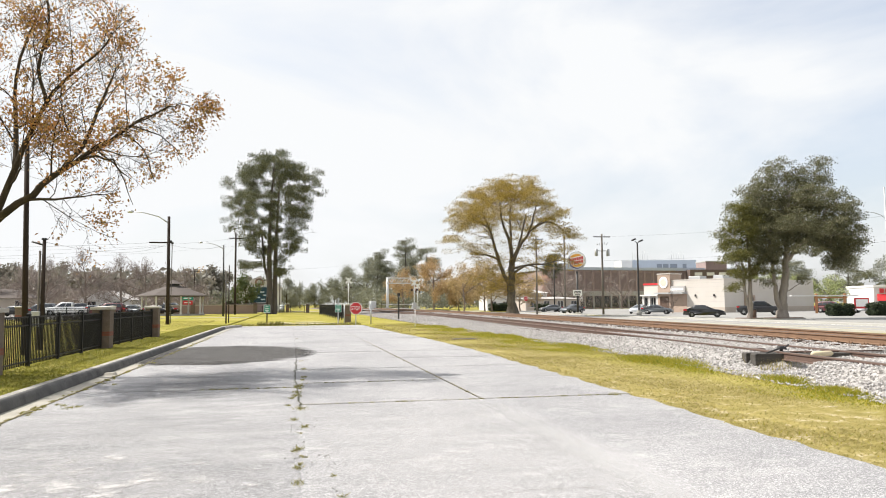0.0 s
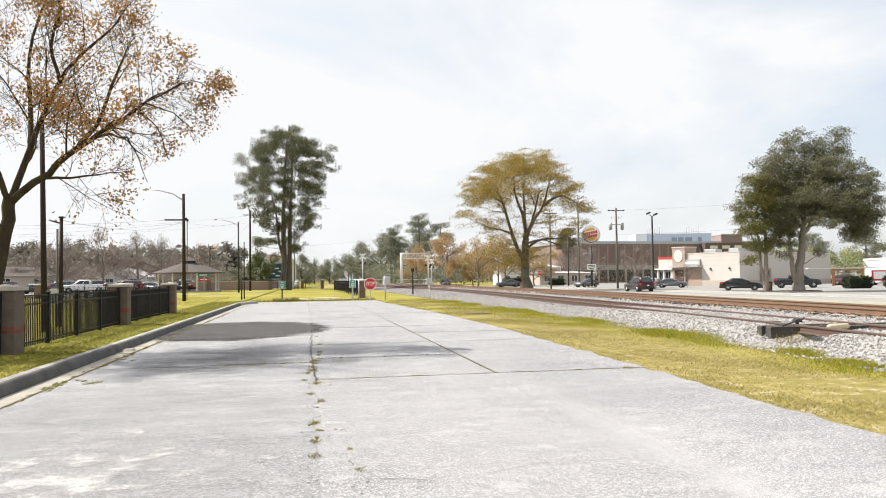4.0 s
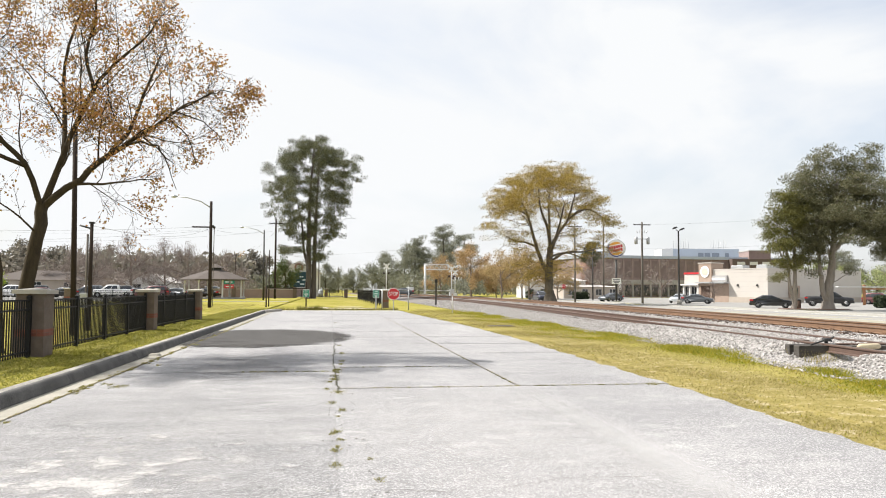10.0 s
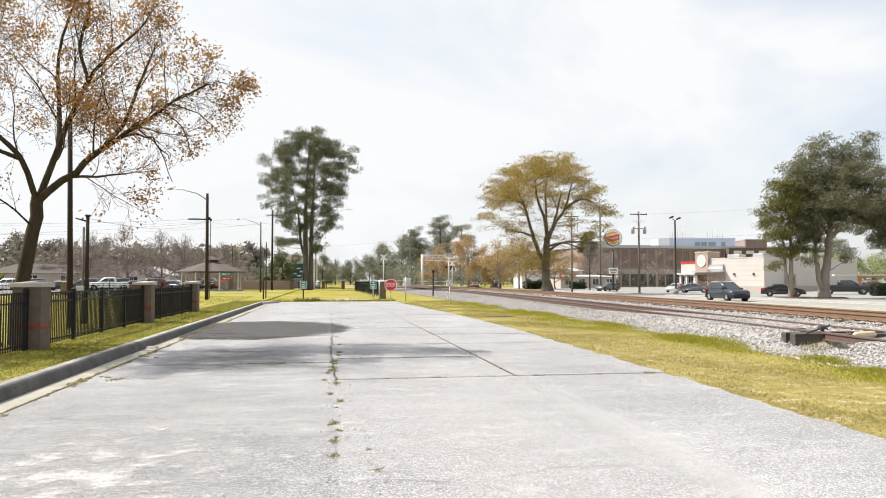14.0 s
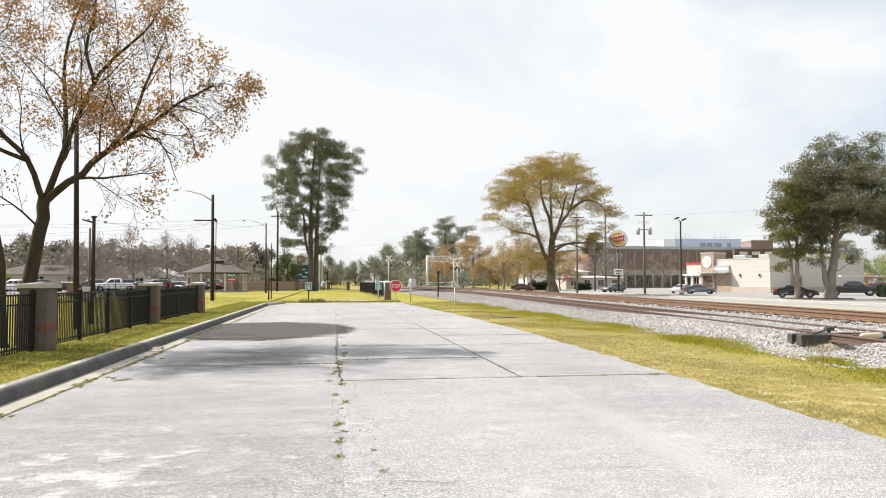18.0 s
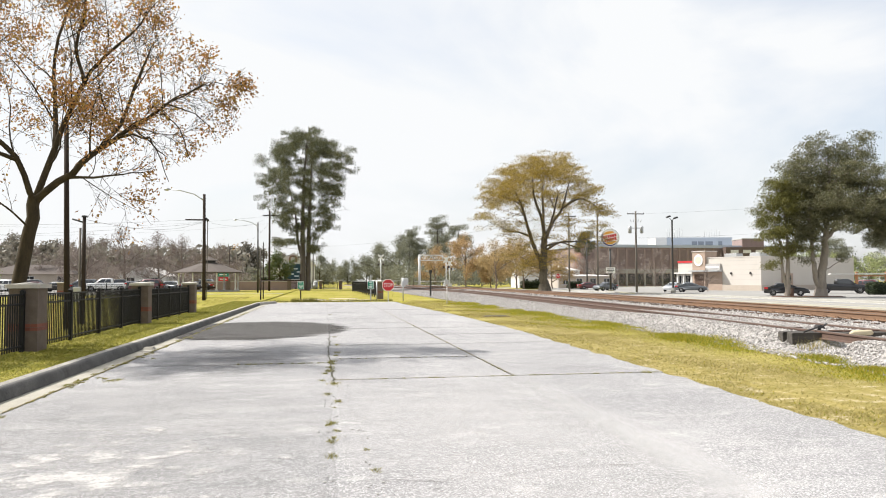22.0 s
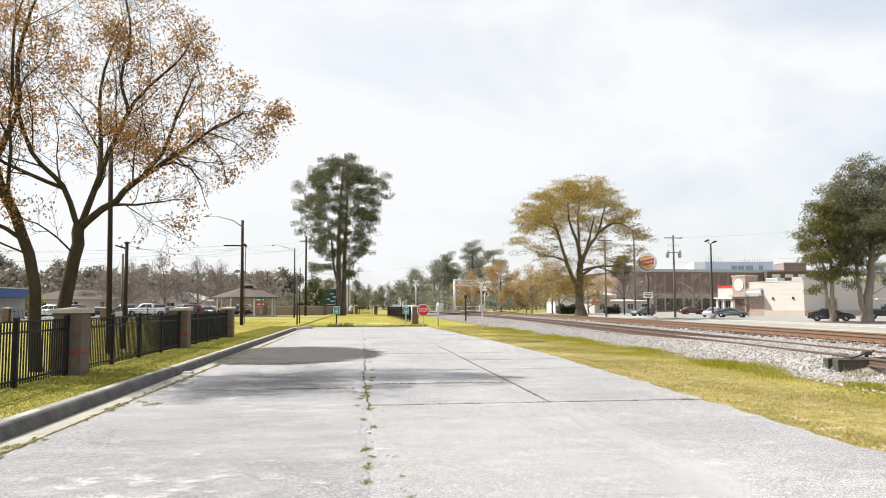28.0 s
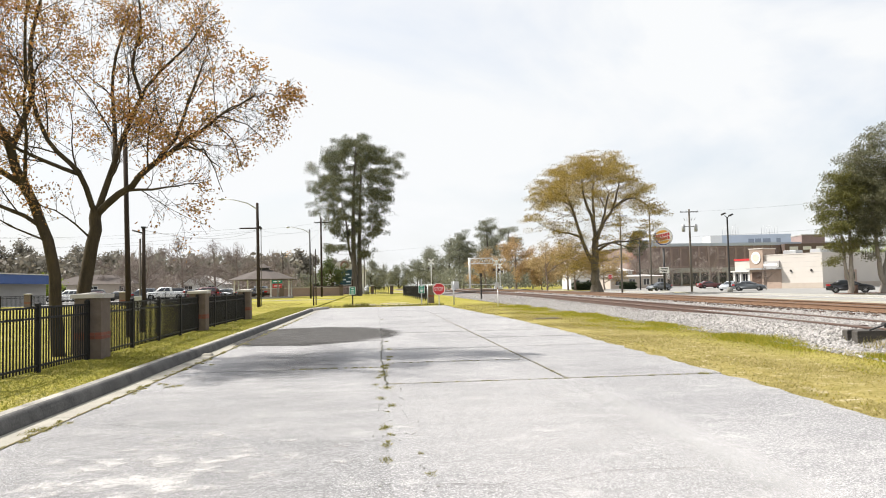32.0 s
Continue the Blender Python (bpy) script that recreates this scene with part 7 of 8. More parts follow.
def restaurant():
    """The burger restaurant: its entrance side faces its own -y, from x 0 at the near corner to -16.9 at the far one."""
    root = thing("restaurant", pose(72.4, 113.8, -0.4, 0, 0, -64.8), "low cream restaurant with a tan entrance tower and red parapet stripe", "building")
    part("wall", Geo().box(-11.0, 0, 0, 30.5, 0, 5.75), "cream", root, "cream stucco wall")
    for z in (1.9, 2.75, 3.6, 4.45, 5.2):
        part("wall_joint", Geo().box(-7.3, 0.012, -0.012, 0.05, z - 0.012, z + 0.012), "grey_wall", root)
    part("front_wall", Geo().box(-16.9, -11.0, 0.15, 19, 0, 5.05), "cream", root, "cream front wall")
    part("coping", Geo().box(-11.06, 0.06, -0.06, 30.56, 5.75, 5.9), "cream", root)
    part("red_stripe", Geo().box(-16.98, -11.0, 0.05, 19, 5.05, 5.4), "red", root, "red parapet stripe")
    part("plinth", Geo().box(-7.6, 0.08, -0.08, 30.6, -0.1, 0.95), "buff_wall", root, "buff brick plinth")
    tower = part("tower", Geo().box(-13.3, -10.6, -0.45, 3.0, 0, 6.95), "tan_brick", root, "tan entrance tower")
    part("tower_cap", Geo().box(-13.4, -10.5, -0.55, 3.1, 6.95, 7.12), "cream", tower)
    disc = [(-11.95 + 0.92 * math.cos(a), 5.45 + 1.05 * math.sin(a)) for a in np.linspace(0, 6.283, 33)[:-1]]
    badge = part("badge", Geo().prism(disc, "y", -0.56, -0.452), "white_sign", tower, "round white badge")
    part("badge_shape", Geo().prism([(-11.95 + (u + 11.95) * 0.72, 5.45 + (v - 5.45) * 0.62) for u, v in disc], "y", -0.60, -0.565), "badge_tan", badge)
    awn = part("awning", Geo().box(-13.4, -7.3, -1.5, 0.0, 3.35, 3.62), "galv", root, "grey metal awning")
    part("awning_board", Geo().box(-11.0, -7.6, -0.35, 0.0, 3.65, 4.75), "grey_wall", awn)
    for k in range(7):
        part("text_bar", Geo().box(-10.7 + k * 0.42, -10.38 + k * 0.42, -0.39, -0.352, 3.95, 4.35), "white_sign", awn)
    part("brick_panel", Geo().box(-10.55, -7.4, -0.10, 0.02, 0, 3.3), "tan_brick", root, "tan brick panel")
    part("doorway", Geo().box(-12.9, -10.9, -0.47, -0.455, 0, 2.9), "door_brown", tower, "dark brown doorway")
    for x0, x1 in ((-16.6, -15.6), (-15.2, -14.2), (-14.1, -13.5)):
        window_in(root, x0, x1, 0.5, 2.7, 0.12, "white_paint", 1)
    for k in (-16.75, -15.4, -13.6):
        part("column", Geo().box(k - 0.16, k + 0.16, -0.35, 0.05, 0, 3.0), "white_paint", root)
    part("front_canopy", Geo().box(-17.2, -13.3, -0.7, 0.1, 3.0, 3.25), "white_paint", root)
    for x in (-5.6, -1.9):
        part("wall_lamp", Geo().box(x - 0.14, x + 0.14, -0.22, 0.0, 2.85, 3.2, top=0.7), "dark_metal", root)
    part("drive_window", Geo().box(0.0, 0.35, 6.0, 9.0, 0.9, 3.0), "tan_brick", root)
    part("service_pane", Geo().box(0.351, 0.37, 6.6, 8.4, 1.3, 2.6), "glass_dark", root)
    for x, y, w in ((-8.5, 5, 1.2), (-5, 8, 1.6), (-3, 4, 0.9)):
        part("roof_unit", Geo().box(x - w, x + w, y - 1, y + 1, 5.8, 6.6, bevel=0.05), "galv", root)
    return root


def brick_offices():
    """The long brown brick block behind the restaurant."""
    root = thing("brick_office_block", pose(76.2, 215.4, -0.5, 0, 0, 4.6), "long brown brick office block with pale roof edge and dark windows", "building")
    part("wall", Geo().box(0, 78, 0, 30, 0, 12.1), "brown_brick", root, "brown brick wall")
    part("corner_shaft", Geo().tube([(1.0, -0.4, 0), (1.0, -0.4, 12.1)], [1.9, 1.9], 14), "rust_brick", root, "orange brick corner shaft")
    part("roof_edge", Geo().box(-0.4, 78.4, -0.4, 30.4, 12.1, 13.0), "blue_grey", root, "pale metal roof edge")
    part("floor_band", Geo().box(3.2, 78, -0.5, 0.05, 4.1, 5.5), "concrete", root, "pale concrete band")
    for k in range(24):
        x = 4.5 + k * 3.05
        part("window", Geo().box(x, x + 2.3, -0.12, 0.06, 0.6, 3.9), "glass_dark", root)
        part("column", Geo().box(x + 2.42, x + 2.88, -0.5, 0.05, 0, 4.1), "concrete", root)
        part("pilaster", Geo().box(x + 2.45, x + 2.8, -0.22, 0.05, 5.5, 12.1), "pilaster_brick", root)
        part("wall_panel", Geo().box(x + 0.25, x + 2.1, -0.06, 0.05, 6.2, 11.4), "panel_brick", root, "darker recessed brick panel")
    pent = thing("rooftop_plant_room", pose(118, 247, 11.6, 0, 0, -9), "pale blue-grey rooftop plant room with a row of windows", "building")
    part("wall", Geo().box(2.5, 26, 0, 9, -12.2, 5.0), "blue_grey", pent)
    part("white_wall", Geo().box(-1.5, 2.5, -0.3, 9, -12.2, 4.9), "white_paint", pent, "white end wall")
    for x0, x1 in ((11.5, 13.4), (13.8, 15.8), (16.4, 19.0), (21.0, 22.4)):
        part("window", Geo().box(x0, x1, -0.05, 0.08, 1.5, 3.6), "glass_grey", pent)
    for k in range(7):
        part("mast", Geo().bar((4.0 + k * 0.9, 4, 5.0), (4.0 + k * 0.9, 4, 8.2 + 0.4 * (k % 3)), 0.06, 4), "galv", pent)
        part("mast", Geo().bar((17.5 + k * 0.9, 4, 5.0), (17.5 + k * 0.9, 4, 8.0 + 0.5 * (k % 2)), 0.06, 4), "galv", pent)
    left = thing("rooftop_plant_room", pose(84, 240, 11.6, 0, 0, -5), "pale blue-grey rooftop block", "building")
    part("wall", Geo().box(0, 12, 0, 8, -12.2, 3.4), "blue_grey", left)
    part("roof_unit", Geo().box(13.0, 17.0, 0, 3, 0.4, 2.0), "dark_metal", left)
    tw = thing("brick_tower", pose(133, 219, -0.5, 0, 0, -8), "brown brick stair tower on the office block", "building")
    part("wall", Geo().box(0, 7, 0, 8, 0, 15.0), "brown_brick", tw)
    part("cap", Geo().box(-0.15, 7.15, -0.15, 8.15, 15.0, 15.3), "concrete", tw)
    part("lower_roof", Geo().box(-7, 15, -4, 0.1, 0, 12.3), "dark_fascia", tw)
    for k in range(5):
        part("clerestory", Geo().box(-5.5 + k * 4, -3.0 + k * 4, -4.07, -3.9, 10.4, 11.4), "white_paint", tw)
    return root


def simple_house(name, m, w, d, h, wall, roof, ridge, label, windows=3, gable=False):
    root = thing(name, m, label, "building")
    part("wall", Geo().box(0, w, 0, d, -0.3, h), wall, root)
    o = 0.5
    if gable:
        part("roof", Geo().prism([(-o, h - 0.1), (w + o, h - 0.1), (w / 2, h + ridge)], "y", -o, d + o), roof, root)
    else:
        part("roof", Geo().add([(-o, -o, h), (w + o, -o, h), (w + o, d + o, h), (-o, d + o, h), (d * 0.45, d / 2, h + ridge), (w - d * 0.45, d / 2, h + ridge)],
                               [(3, 2, 1, 0), (0, 1, 5, 4), (1, 2, 5), (2, 3, 4, 5), (3, 0, 4)]), roof, root)
    for k in range(windows):
        u = w * (k + 0.5) / windows
        window_in(root, u - 0.7, u + 0.7, 1.0, min(h - 0.4, 2.4), 0.0, "white_paint", 1)
    return root


restaurant()
brick_offices()
simple_house("white_house", pose(50, 186, -0.5, 0, 0, -4), 16, 12, 4.6, "white_paint", "pale_roof", 1.6, "white two-storey house with red brick base behind the trees", 5)
simple_house("low_shop", pose(56, 172, -0.5, 0, 0, 0), 14, 9, 3.0, "buff_wall", "pale_roof", 0.5, "low buff shop with a flat pale roof", 4)
simple_house("white_house", pose(-48, 178, 0.1, 0, 0, 4), 17, 12, 3.0, "white_paint", "pale_roof", 1.8, "white house with a pale roof behind the parked cars", 4)
simple_house("cottage", pose(-57, 134, 0.1, 0, 0, 10), 15, 10, 2.8, "buff_wall", "shingle", 1.7, "low buff cottage with a brown roof beyond the lot", 3)
simple_house("cottage", pose(-39, 150, 0.1, 0, 0, -6), 9, 8, 2.6, "white_paint", "pale_roof", 1.7, "small white gabled cottage beyond the lot", 2, True)
simple_house("hall", pose(-11.6, 168, 0.1, 0, 0, 2), 9.5, 14, 5.2, "white_paint", "pale_roof", 2.6, "white gabled hall behind the illuminated board", 2, True)
emblem = thing("wall_emblem", placed(-6.9, 167.4, 6.4), "round brown emblem on the white gable", "emblem")
part("disc", Geo().prism([(0.95 * math.cos(a), 0.95 * math.sin(a)) for a in np.linspace(0, 6.283, 25)[:-1]], "y", -0.06, 0.05), "rust_brick", emblem)
part("centre", Geo().prism([(0.55 * math.cos(a), 0.55 * math.sin(a)) for a in np.linspace(0, 6.283, 25)[:-1]], "y", -0.09, -0.062), "grey_wall", emblem)
blue = thing("blue_roofed_shop", pose(-96, 88, 0.1), "low shop with a deep blue metal fascia beyond the lot", "building")
part("wall", Geo().box(0, 52.6, 0, 14, -0.2, 3.1), "grey_wall", blue)
part("fascia", Geo().box(-0.5, 54.3, -1.8, 14.5, 2.6, 3.68), "blue_roof", blue, "deep blue metal fascia")
part("fascia_edge", Geo().box(-0.6, 54.4, -1.9, 14.6, 3.68, 3.82), "pale_roof", blue)
for k in range(9):
    part("shop_window", Geo().box(2 + 5.7 * k, 6 + 5.7 * k, -0.08, 0.05, 0.5, 2.3), "glass_dark", blue)
for k in range(5):
    part("canopy_post", Geo().bar((5 + 11 * k, -1.6, -0.1), (5 + 11 * k, -1.6, 2.6), 0.08, 6), "white_paint", blue)
chicken = thing("chicken_restaurant", pose(117.0, 130.5, -0.45, 0, 0, -20), "white fast-food restaurant with red awnings", "building")
part("wall", Geo().box(0, 16, 0, 14, 0, 5.0), "white_paint", chicken)
part("parapet", Geo().box(-0.15, 16.15, -0.15, 14.15, 4.7, 5.1), "white_sign", chicken)
for k in range(3):
    x = 0.6 + k * 5.0
    part("awning", Geo().prism([(-1.2, 1.9), (0.0, 1.9), (0.0, 3.3)], "x", x, x + 4.0), "red", chicken, "red awning")
    part("window", Geo().box(x + 0.2, x + 3.8, -0.06, 0.04, 0.6, 1.9), "glass_dark", chicken)
for k in range(3):
    part("letter_bar", Geo().box(1.0 + k * 1.1, 1.85 + k * 1.1, -0.25, -0.17, 3.5, 4.4), "red", chicken)


def canopy():
    root = thing("drive_canopy", pose(78, 98.8, -0.4, 0, 0, -12), "drive-through canopy with orange posts and a thin white roof", "canopy")
    for x in (0.3, 4.6):
        part("post", Geo().box(x - 0.15, x + 0.15, -0.15, 0.15, 0, 3.0), "orange", root)
    part("roof", Geo().box(-3.6, 6.5, -0.45, 0.45, 2.62, 2.76, bevel=0.03), "white_paint", root)
    part("crossbeam", Geo().box(0, 5, -0.08, 0.08, 2.3, 2.5), "orange", root)
    part("menu_board", Geo().box(6.2, 8.4, 0.2, 0.4, 0.7, 2.3), "red", root)
    part("panel", Geo().box(6.4, 8.2, 0.17, 0.197, 1.0, 2.1), "white_sign", root)
    return root


canopy()


# ---------------------------------------------------------------- park things
def gazebo():
    root = thing("park_shelter", placed(-16.2, 109, 0.1), "octagonal park shelter with a brown shingle roof and white posts", "shelter")
    R = 4.45
    pts = [(R * math.cos(math.pi / 8 + k * math.pi / 4), R * math.sin(math.pi / 8 + k * math.pi / 4)) for k in range(8)]
    part("floor", Geo().prism(pts, "z", -0.1, 0.18), "concrete", root)
    for x, y in pts:
        post = part("post", Geo().box(x * 0.93 - 0.09, x * 0.93 + 0.09, y * 0.93 - 0.09, y * 0.93 + 0.09, 0.1, 2.8), "white_paint", root)
        part("post_base", Geo().box(x * 0.93 - 0.14, x * 0.93 + 0.14, y * 0.93 - 0.14, y * 0.93 + 0.14, 0.15, 0.4), "white_paint", post)
    out = [(x * 1.13, y * 1.13) for x, y in pts]
    rf = Geo().add([(x, y, 2.75) for x, y in out] + [(x * 0.22, y * 0.22, 4.1) for x, y in pts], [(i, (i + 1) % 8, 8 + (i + 1) % 8, 8 + i) for i in range(8)] + [tuple(range(7, -1, -1)), tuple(range(8, 16))])
    part("roof", rf, "shingle", root)
    part("eave_board", Geo().prism(out, "z", 2.62, 2.75), "shingle", root)
    part("cupola", Geo().prism([(x * 0.2, y * 0.2) for x, y in pts], "z", 4.0, 4.4), "dark_metal", root)
    part("cupola_roof", Geo().add([(x * 0.3, y * 0.3, 4.4) for x, y in pts] + [(0, 0, 5.0)], [(i, (i + 1) % 8, 8) for i in range(8)] + [tuple(range(7, -1, -1))]), "shingle", root)
    for k in (2, 3, 4, 5):
        a, b = pts[k], pts[(k + 1) % 8]
        part("bench", Geo().bar((a[0] * 0.8, a[1] * 0.8, 0.6), (b[0] * 0.8, b[1] * 0.8, 0.6), 0.12, 5), "pole_wood", root)
    return root


gazebo()
notice = thing("notice_board", placed(-15.4, 118, 0.1), "green and red notice board by the street", "sign")
part("post", Geo().box(-0.06, 0.06, -0.06, 0.06, 0, 3.0), "galv", notice)
part("green_panel", Geo().box(-0.8, 0.8, -0.1, 0.0, 2.2, 2.75), "green_sign", notice)
part("red_panel", Geo().box(-0.7, 0.7, -0.1, 0.0, 1.5, 2.1), "red", notice)
part("text_bar", Geo().box(-0.6, 0.5, -0.13, -0.102, 2.4, 2.55), "white_sign", notice)
part("text_bar", Geo().box(-0.5, 0.5, -0.13, -0.102, 1.72, 1.86), "white_sign", notice)
lowwall = thing("brick_wall", placed(-20, 122.3, 0.1), "low brown brick wall with square piers", "wall")
part("wall", Geo().box(0, 14.5, -0.15, 0.15, -0.1, 1.35), "brown_brick", lowwall)
part("coping", Geo().box(-0.05, 14.55, -0.2, 0.2, 1.35, 1.45), "pier_cap", lowwall)
for k in range(4):
    part("pier", Geo().box(k * 4.8 - 0.3, k * 4.8 + 0.3, -0.3, 0.3, -0.1, 1.75), "pier", lowwall)
led = thing("illuminated_board", placed(-5.8, 143.2, 0.0), "street-side sign with a dark teal screen on a brick base", "sign")
part("base", Geo().box(-2.2, 2.2, -0.4, 0.4, 0, 1.7), "brown_brick", led)
part("case", Geo().box(-2.0, 2.0, -0.3, 0.3, 1.7, 5.1, bevel=0.05), "galv", led)
scr = part("screen", Geo().box(-1.8, 1.8, -0.33, -0.302, 1.95, 4.8), "teal_screen", led, "dark teal screen")
for x, z, w in ((-0.9, 4.0, 0.35), (0.3, 3.9, 0.5), (0.9, 3.3, 0.3), (-0.5, 2.9, 0.6), (0.6, 2.5, 0.4)):
    part("text_bar", Geo().box(x - w, x + w, -0.345, -0.332, z - 0.12, z + 0.12), "screen_pale", scr)
for x, y in ((2.6, 121.2), (-0.6, 131)):
    build_pier(x, y, 0.25)
for xa, ya, xb, yb in ((4.35, 62.2, 4.1, 76.0), (4.1, 76.0, 3.6, 96.0)):
    build_fence(xa, ya, xb, yb, 6, 0.25)
build_pier(4.5, 60.6, 0.1)
LOT_PIERS = [(-52, 73), (-43, 74.5), (-34, 76), (-25.5, 77.5), (-17.5, 79)]
for x, y in LOT_PIERS:
    build_pier(x, y, 0.1)
for (xa, ya), (xb, yb) in zip(LOT_PIERS, LOT_PIERS[1:]):
    build_fence(xa + 0.3, ya, xb - 0.3, yb, 4, 0.1)
build_fence(-10.0, 136.0, 2.4, 136.0, 5, 0.1)
for x, y in ((-3.2, 135.2), (-1.6, 136.4)):
    bin_ = thing("litter_bin", placed(x, y, 0.1), "round grey litter bin by the street", "bin")
    part("body", Geo().tube([(0, 0, 0), (0, 0, 1.1)], [0.42, 0.46], 12), "galv", bin_)
    part("lid", Geo().tube([(0, 0, 1.1), (0, 0, 1.25), (0, 0, 1.4)], [0.5, 0.42, 0.12], 12), "galv", bin_)
gate = thing("pipe_gate", placed(0, 0, 0), "brown pipe gate between two posts", "gate")
part("post", Geo().bar((-4.85, 58.6, -0.1), (-4.85, 58.6, 1.75), 0.06, 8), "pole_wood", gate)
part("rail", Geo().bar((-4.85, 58.6, 1.55), (-1.75, 55.75, 1.58), 0.04, 6), "pole_wood", gate)


# ---------------------------------------------------------------- level crossing
def crossing_mast(x, y, z, height, turn, arm):
    root = thing("crossing_signal", pose(x, y, z, 0, 0, turn), "silver level-crossing mast with white crossed boards and unlit lamps", "crossing signal", "crossing signals")
    part("mast", Geo().tube([(0, 0, -0.2), (0, 0, height)], [0.1, 0.08], 10), "silver", root)
    part("base", Geo().box(-0.4, 0.4, -0.4, 0.4, -0.2, 0.9, bevel=0.04), "silver", root)
    for s in (-1, 1):
        b = part("crossed_board", Geo().box(-0.72, 0.72, -0.03, 0.0, -0.13, 0.13), "white_sign", root)
        b.matrix_basis = pose(0, -0.12 - 0.02 * s, height - 0.45, 0, 45 * s, 0)
        back = part("lamp_backing", Geo().tube([(s * 0.42, -0.1, height - 1.65), (s * 0.42, -0.16, height - 1.65)], [0.20, 0.20], 14), "dark_metal", root)
        part("lamp", Geo().tube([(s * 0.42, -0.16, height - 1.65), (s * 0.42, -0.2, height - 1.65)], [0.14, 0.12], 12), "lamp_dark", back)
    part("lamp_bar", Geo().bar((-0.45, -0.05, height - 1.65), (0.45, -0.05, height - 1.65), 0.04, 6), "silver", root)
    if arm:
        for k in range(6):
            part("gate_arm", Geo().box(arm * k / 6 if arm > 0 else arm * (k + 1) / 6, arm * (k + 1) / 6 if arm > 0 else arm * k / 6, -0.35, -0.28, 1.15, 1.27), "galv" if k % 2 else "white_sign", root)
        part("gate_motor", Geo().box(-0.35, 0.35, -0.5, -0.1, 0.85, 1.5), "silver", root)
    return root


crossing_mast(9.85, 130.2, 0.1, 6.0, 0, 0)
crossing_mast(20.4, 123.4, 0.2, 5.3, 0, -5.5)
crossing_mast(25.6, 150.5, 0.0, 5.6, 0, 0)
gan = thing("signal_gantry", placed(18.9, 147, 0.3), "silver cantilever signal gantry over the street", "gantry")
part("mast", Geo().bar((0, 0, -0.3), (0, 0, 6.5), 0.26, 10, 0.22), "silver", gan)
part("mast_foot", Geo().box(-0.5, 0.5, -0.5, 0.5, -0.3, 0.5), "concrete", gan)
for z in (5.3, 6.35):
    for yy in (-0.35, 0.35):
        part("chord", Geo().bar((-0.3, yy, z), (4.7, yy, z), 0.09, 5), "silver", gan)
for k in range(5):
    part("brace", Geo().bar((-0.2 + k, -0.35, 5.3), (0.3 + k, -0.35, 6.35), 0.06, 4), "silver", gan)
    part("brace", Geo().bar((0.3 + k, -0.35, 6.35), (0.8 + k, -0.35, 5.3), 0.06, 4), "silver", gan)
for yy in (-0.35, 0.35):
    part("end_post", Geo().bar((4.7, yy, 5.3), (4.7, yy, 6.35), 0.07, 5), "silver", gan)
cab = thing("signal_cabinet", placed(16.2, 150, 0.2), "silver signal cabinet by the level crossing", "cabinet")
part("body", Geo().box(-0.7, 0.7, -0.5, 0.5, 0, 1.9, bevel=0.05), "silver", cab)
part("door", Geo().box(-0.6, 0.6, -0.53, -0.502, 0.15, 1.75), "silver", cab)


def switch_stand():
    """The low hand lever and its long timbers beside the siding."""
    root = thing("switch_stand", placed(10.55, 14.45, 0.27), "low rusty hand-thrown switch stand on weathered timbers", "switch stand")
    for k, (dy, ln) in enumerate(((-0.14, 4.4), (0.16, 4.2))):
        t = part("timber", Geo().box(-0.75, ln - 0.6, -0.12, 0.12, -0.14, 0.12, bevel=0.02), "tie_grey", root)
        t.matrix_basis = pose(0, dy, -0.02, 0, 0, -9 - 2 * k)
    part("lever_base", Geo().box(-0.16, 0.14, -0.16, 0.16, 0.09, 0.13, top=0.8), "dark_metal", root)
    part("spindle", Geo().tube([(-0.02, 0, 0.12), (-0.02, 0, 0.20)], [0.045, 0.035], 8), "dark_metal", root)
    part("weight", Geo().box(-0.11, 0.03, -0.06, 0.06, 0.18, 0.24, top=0.7), "dark_metal", root)
    part("lever", Geo().bar((0.0, 0, 0.18), (0.20, 0.06, 0.27), 0.018, 6), "dark_metal", root)
    part("handle", Geo().bar((-0.5, -0.16, 0.12), (-0.05, 0.0, 0.20), 0.02, 6), "dark_metal", root)
    part("foot_pedal", Geo().box(0.5, 0.68, -0.1, 0.1, 0.09, 0.12), "siding_rail", root)
    part("throw_rod", Geo().bar((0.2, 0, 0.12), (2.4, -0.15, 0.11), 0.022, 6), "siding_rail", root)
    part("crank_box", Geo().box(0.80, 0.98, 1.15, 1.32, 0.06, 0.17, top=0.7), "dark_metal", root)
    part("slide_plate", Geo().box(0.1, 0.45, 1.25, 1.45, 0.06, 0.12), "siding_rail", root)
    slab = thing("pale_board", pose(10.98, 13.75, 0.38, 2, 0, 10), "pale plastic board lying between the rails", "board")
    part("board", Geo().tube([(-0.30, 0, 0), (-0.24, 0, 0.01), (0.24, 0, 0.01), (0.30, 0, 0)], [0.03, 0.06, 0.06, 0.03], 8), "sand_pale", slab)
    return root


switch_stand()


def island(x, y, rx, ry, label):
    """A low kerbed bed of bark mulch round a trunk."""
    root = thing("tree_island", placed(x, y, -0.40), label, "planting bed", "kerbed beds in the lot")
    ring = [(rx * math.cos(a), ry * math.sin(a)) for a in np.linspace(0, 6.283, 29)[:-1]]
    part("kerb_ring", Geo().prism(ring, "z", -0.05, 0.14), "concrete", root, "pale concrete rim")
    part("mulch", Geo().prism([(u * 0.9, v * 0.88) for u, v in ring], "z", 0.10, 0.19), "mulch", root, "red-brown bark mulch")


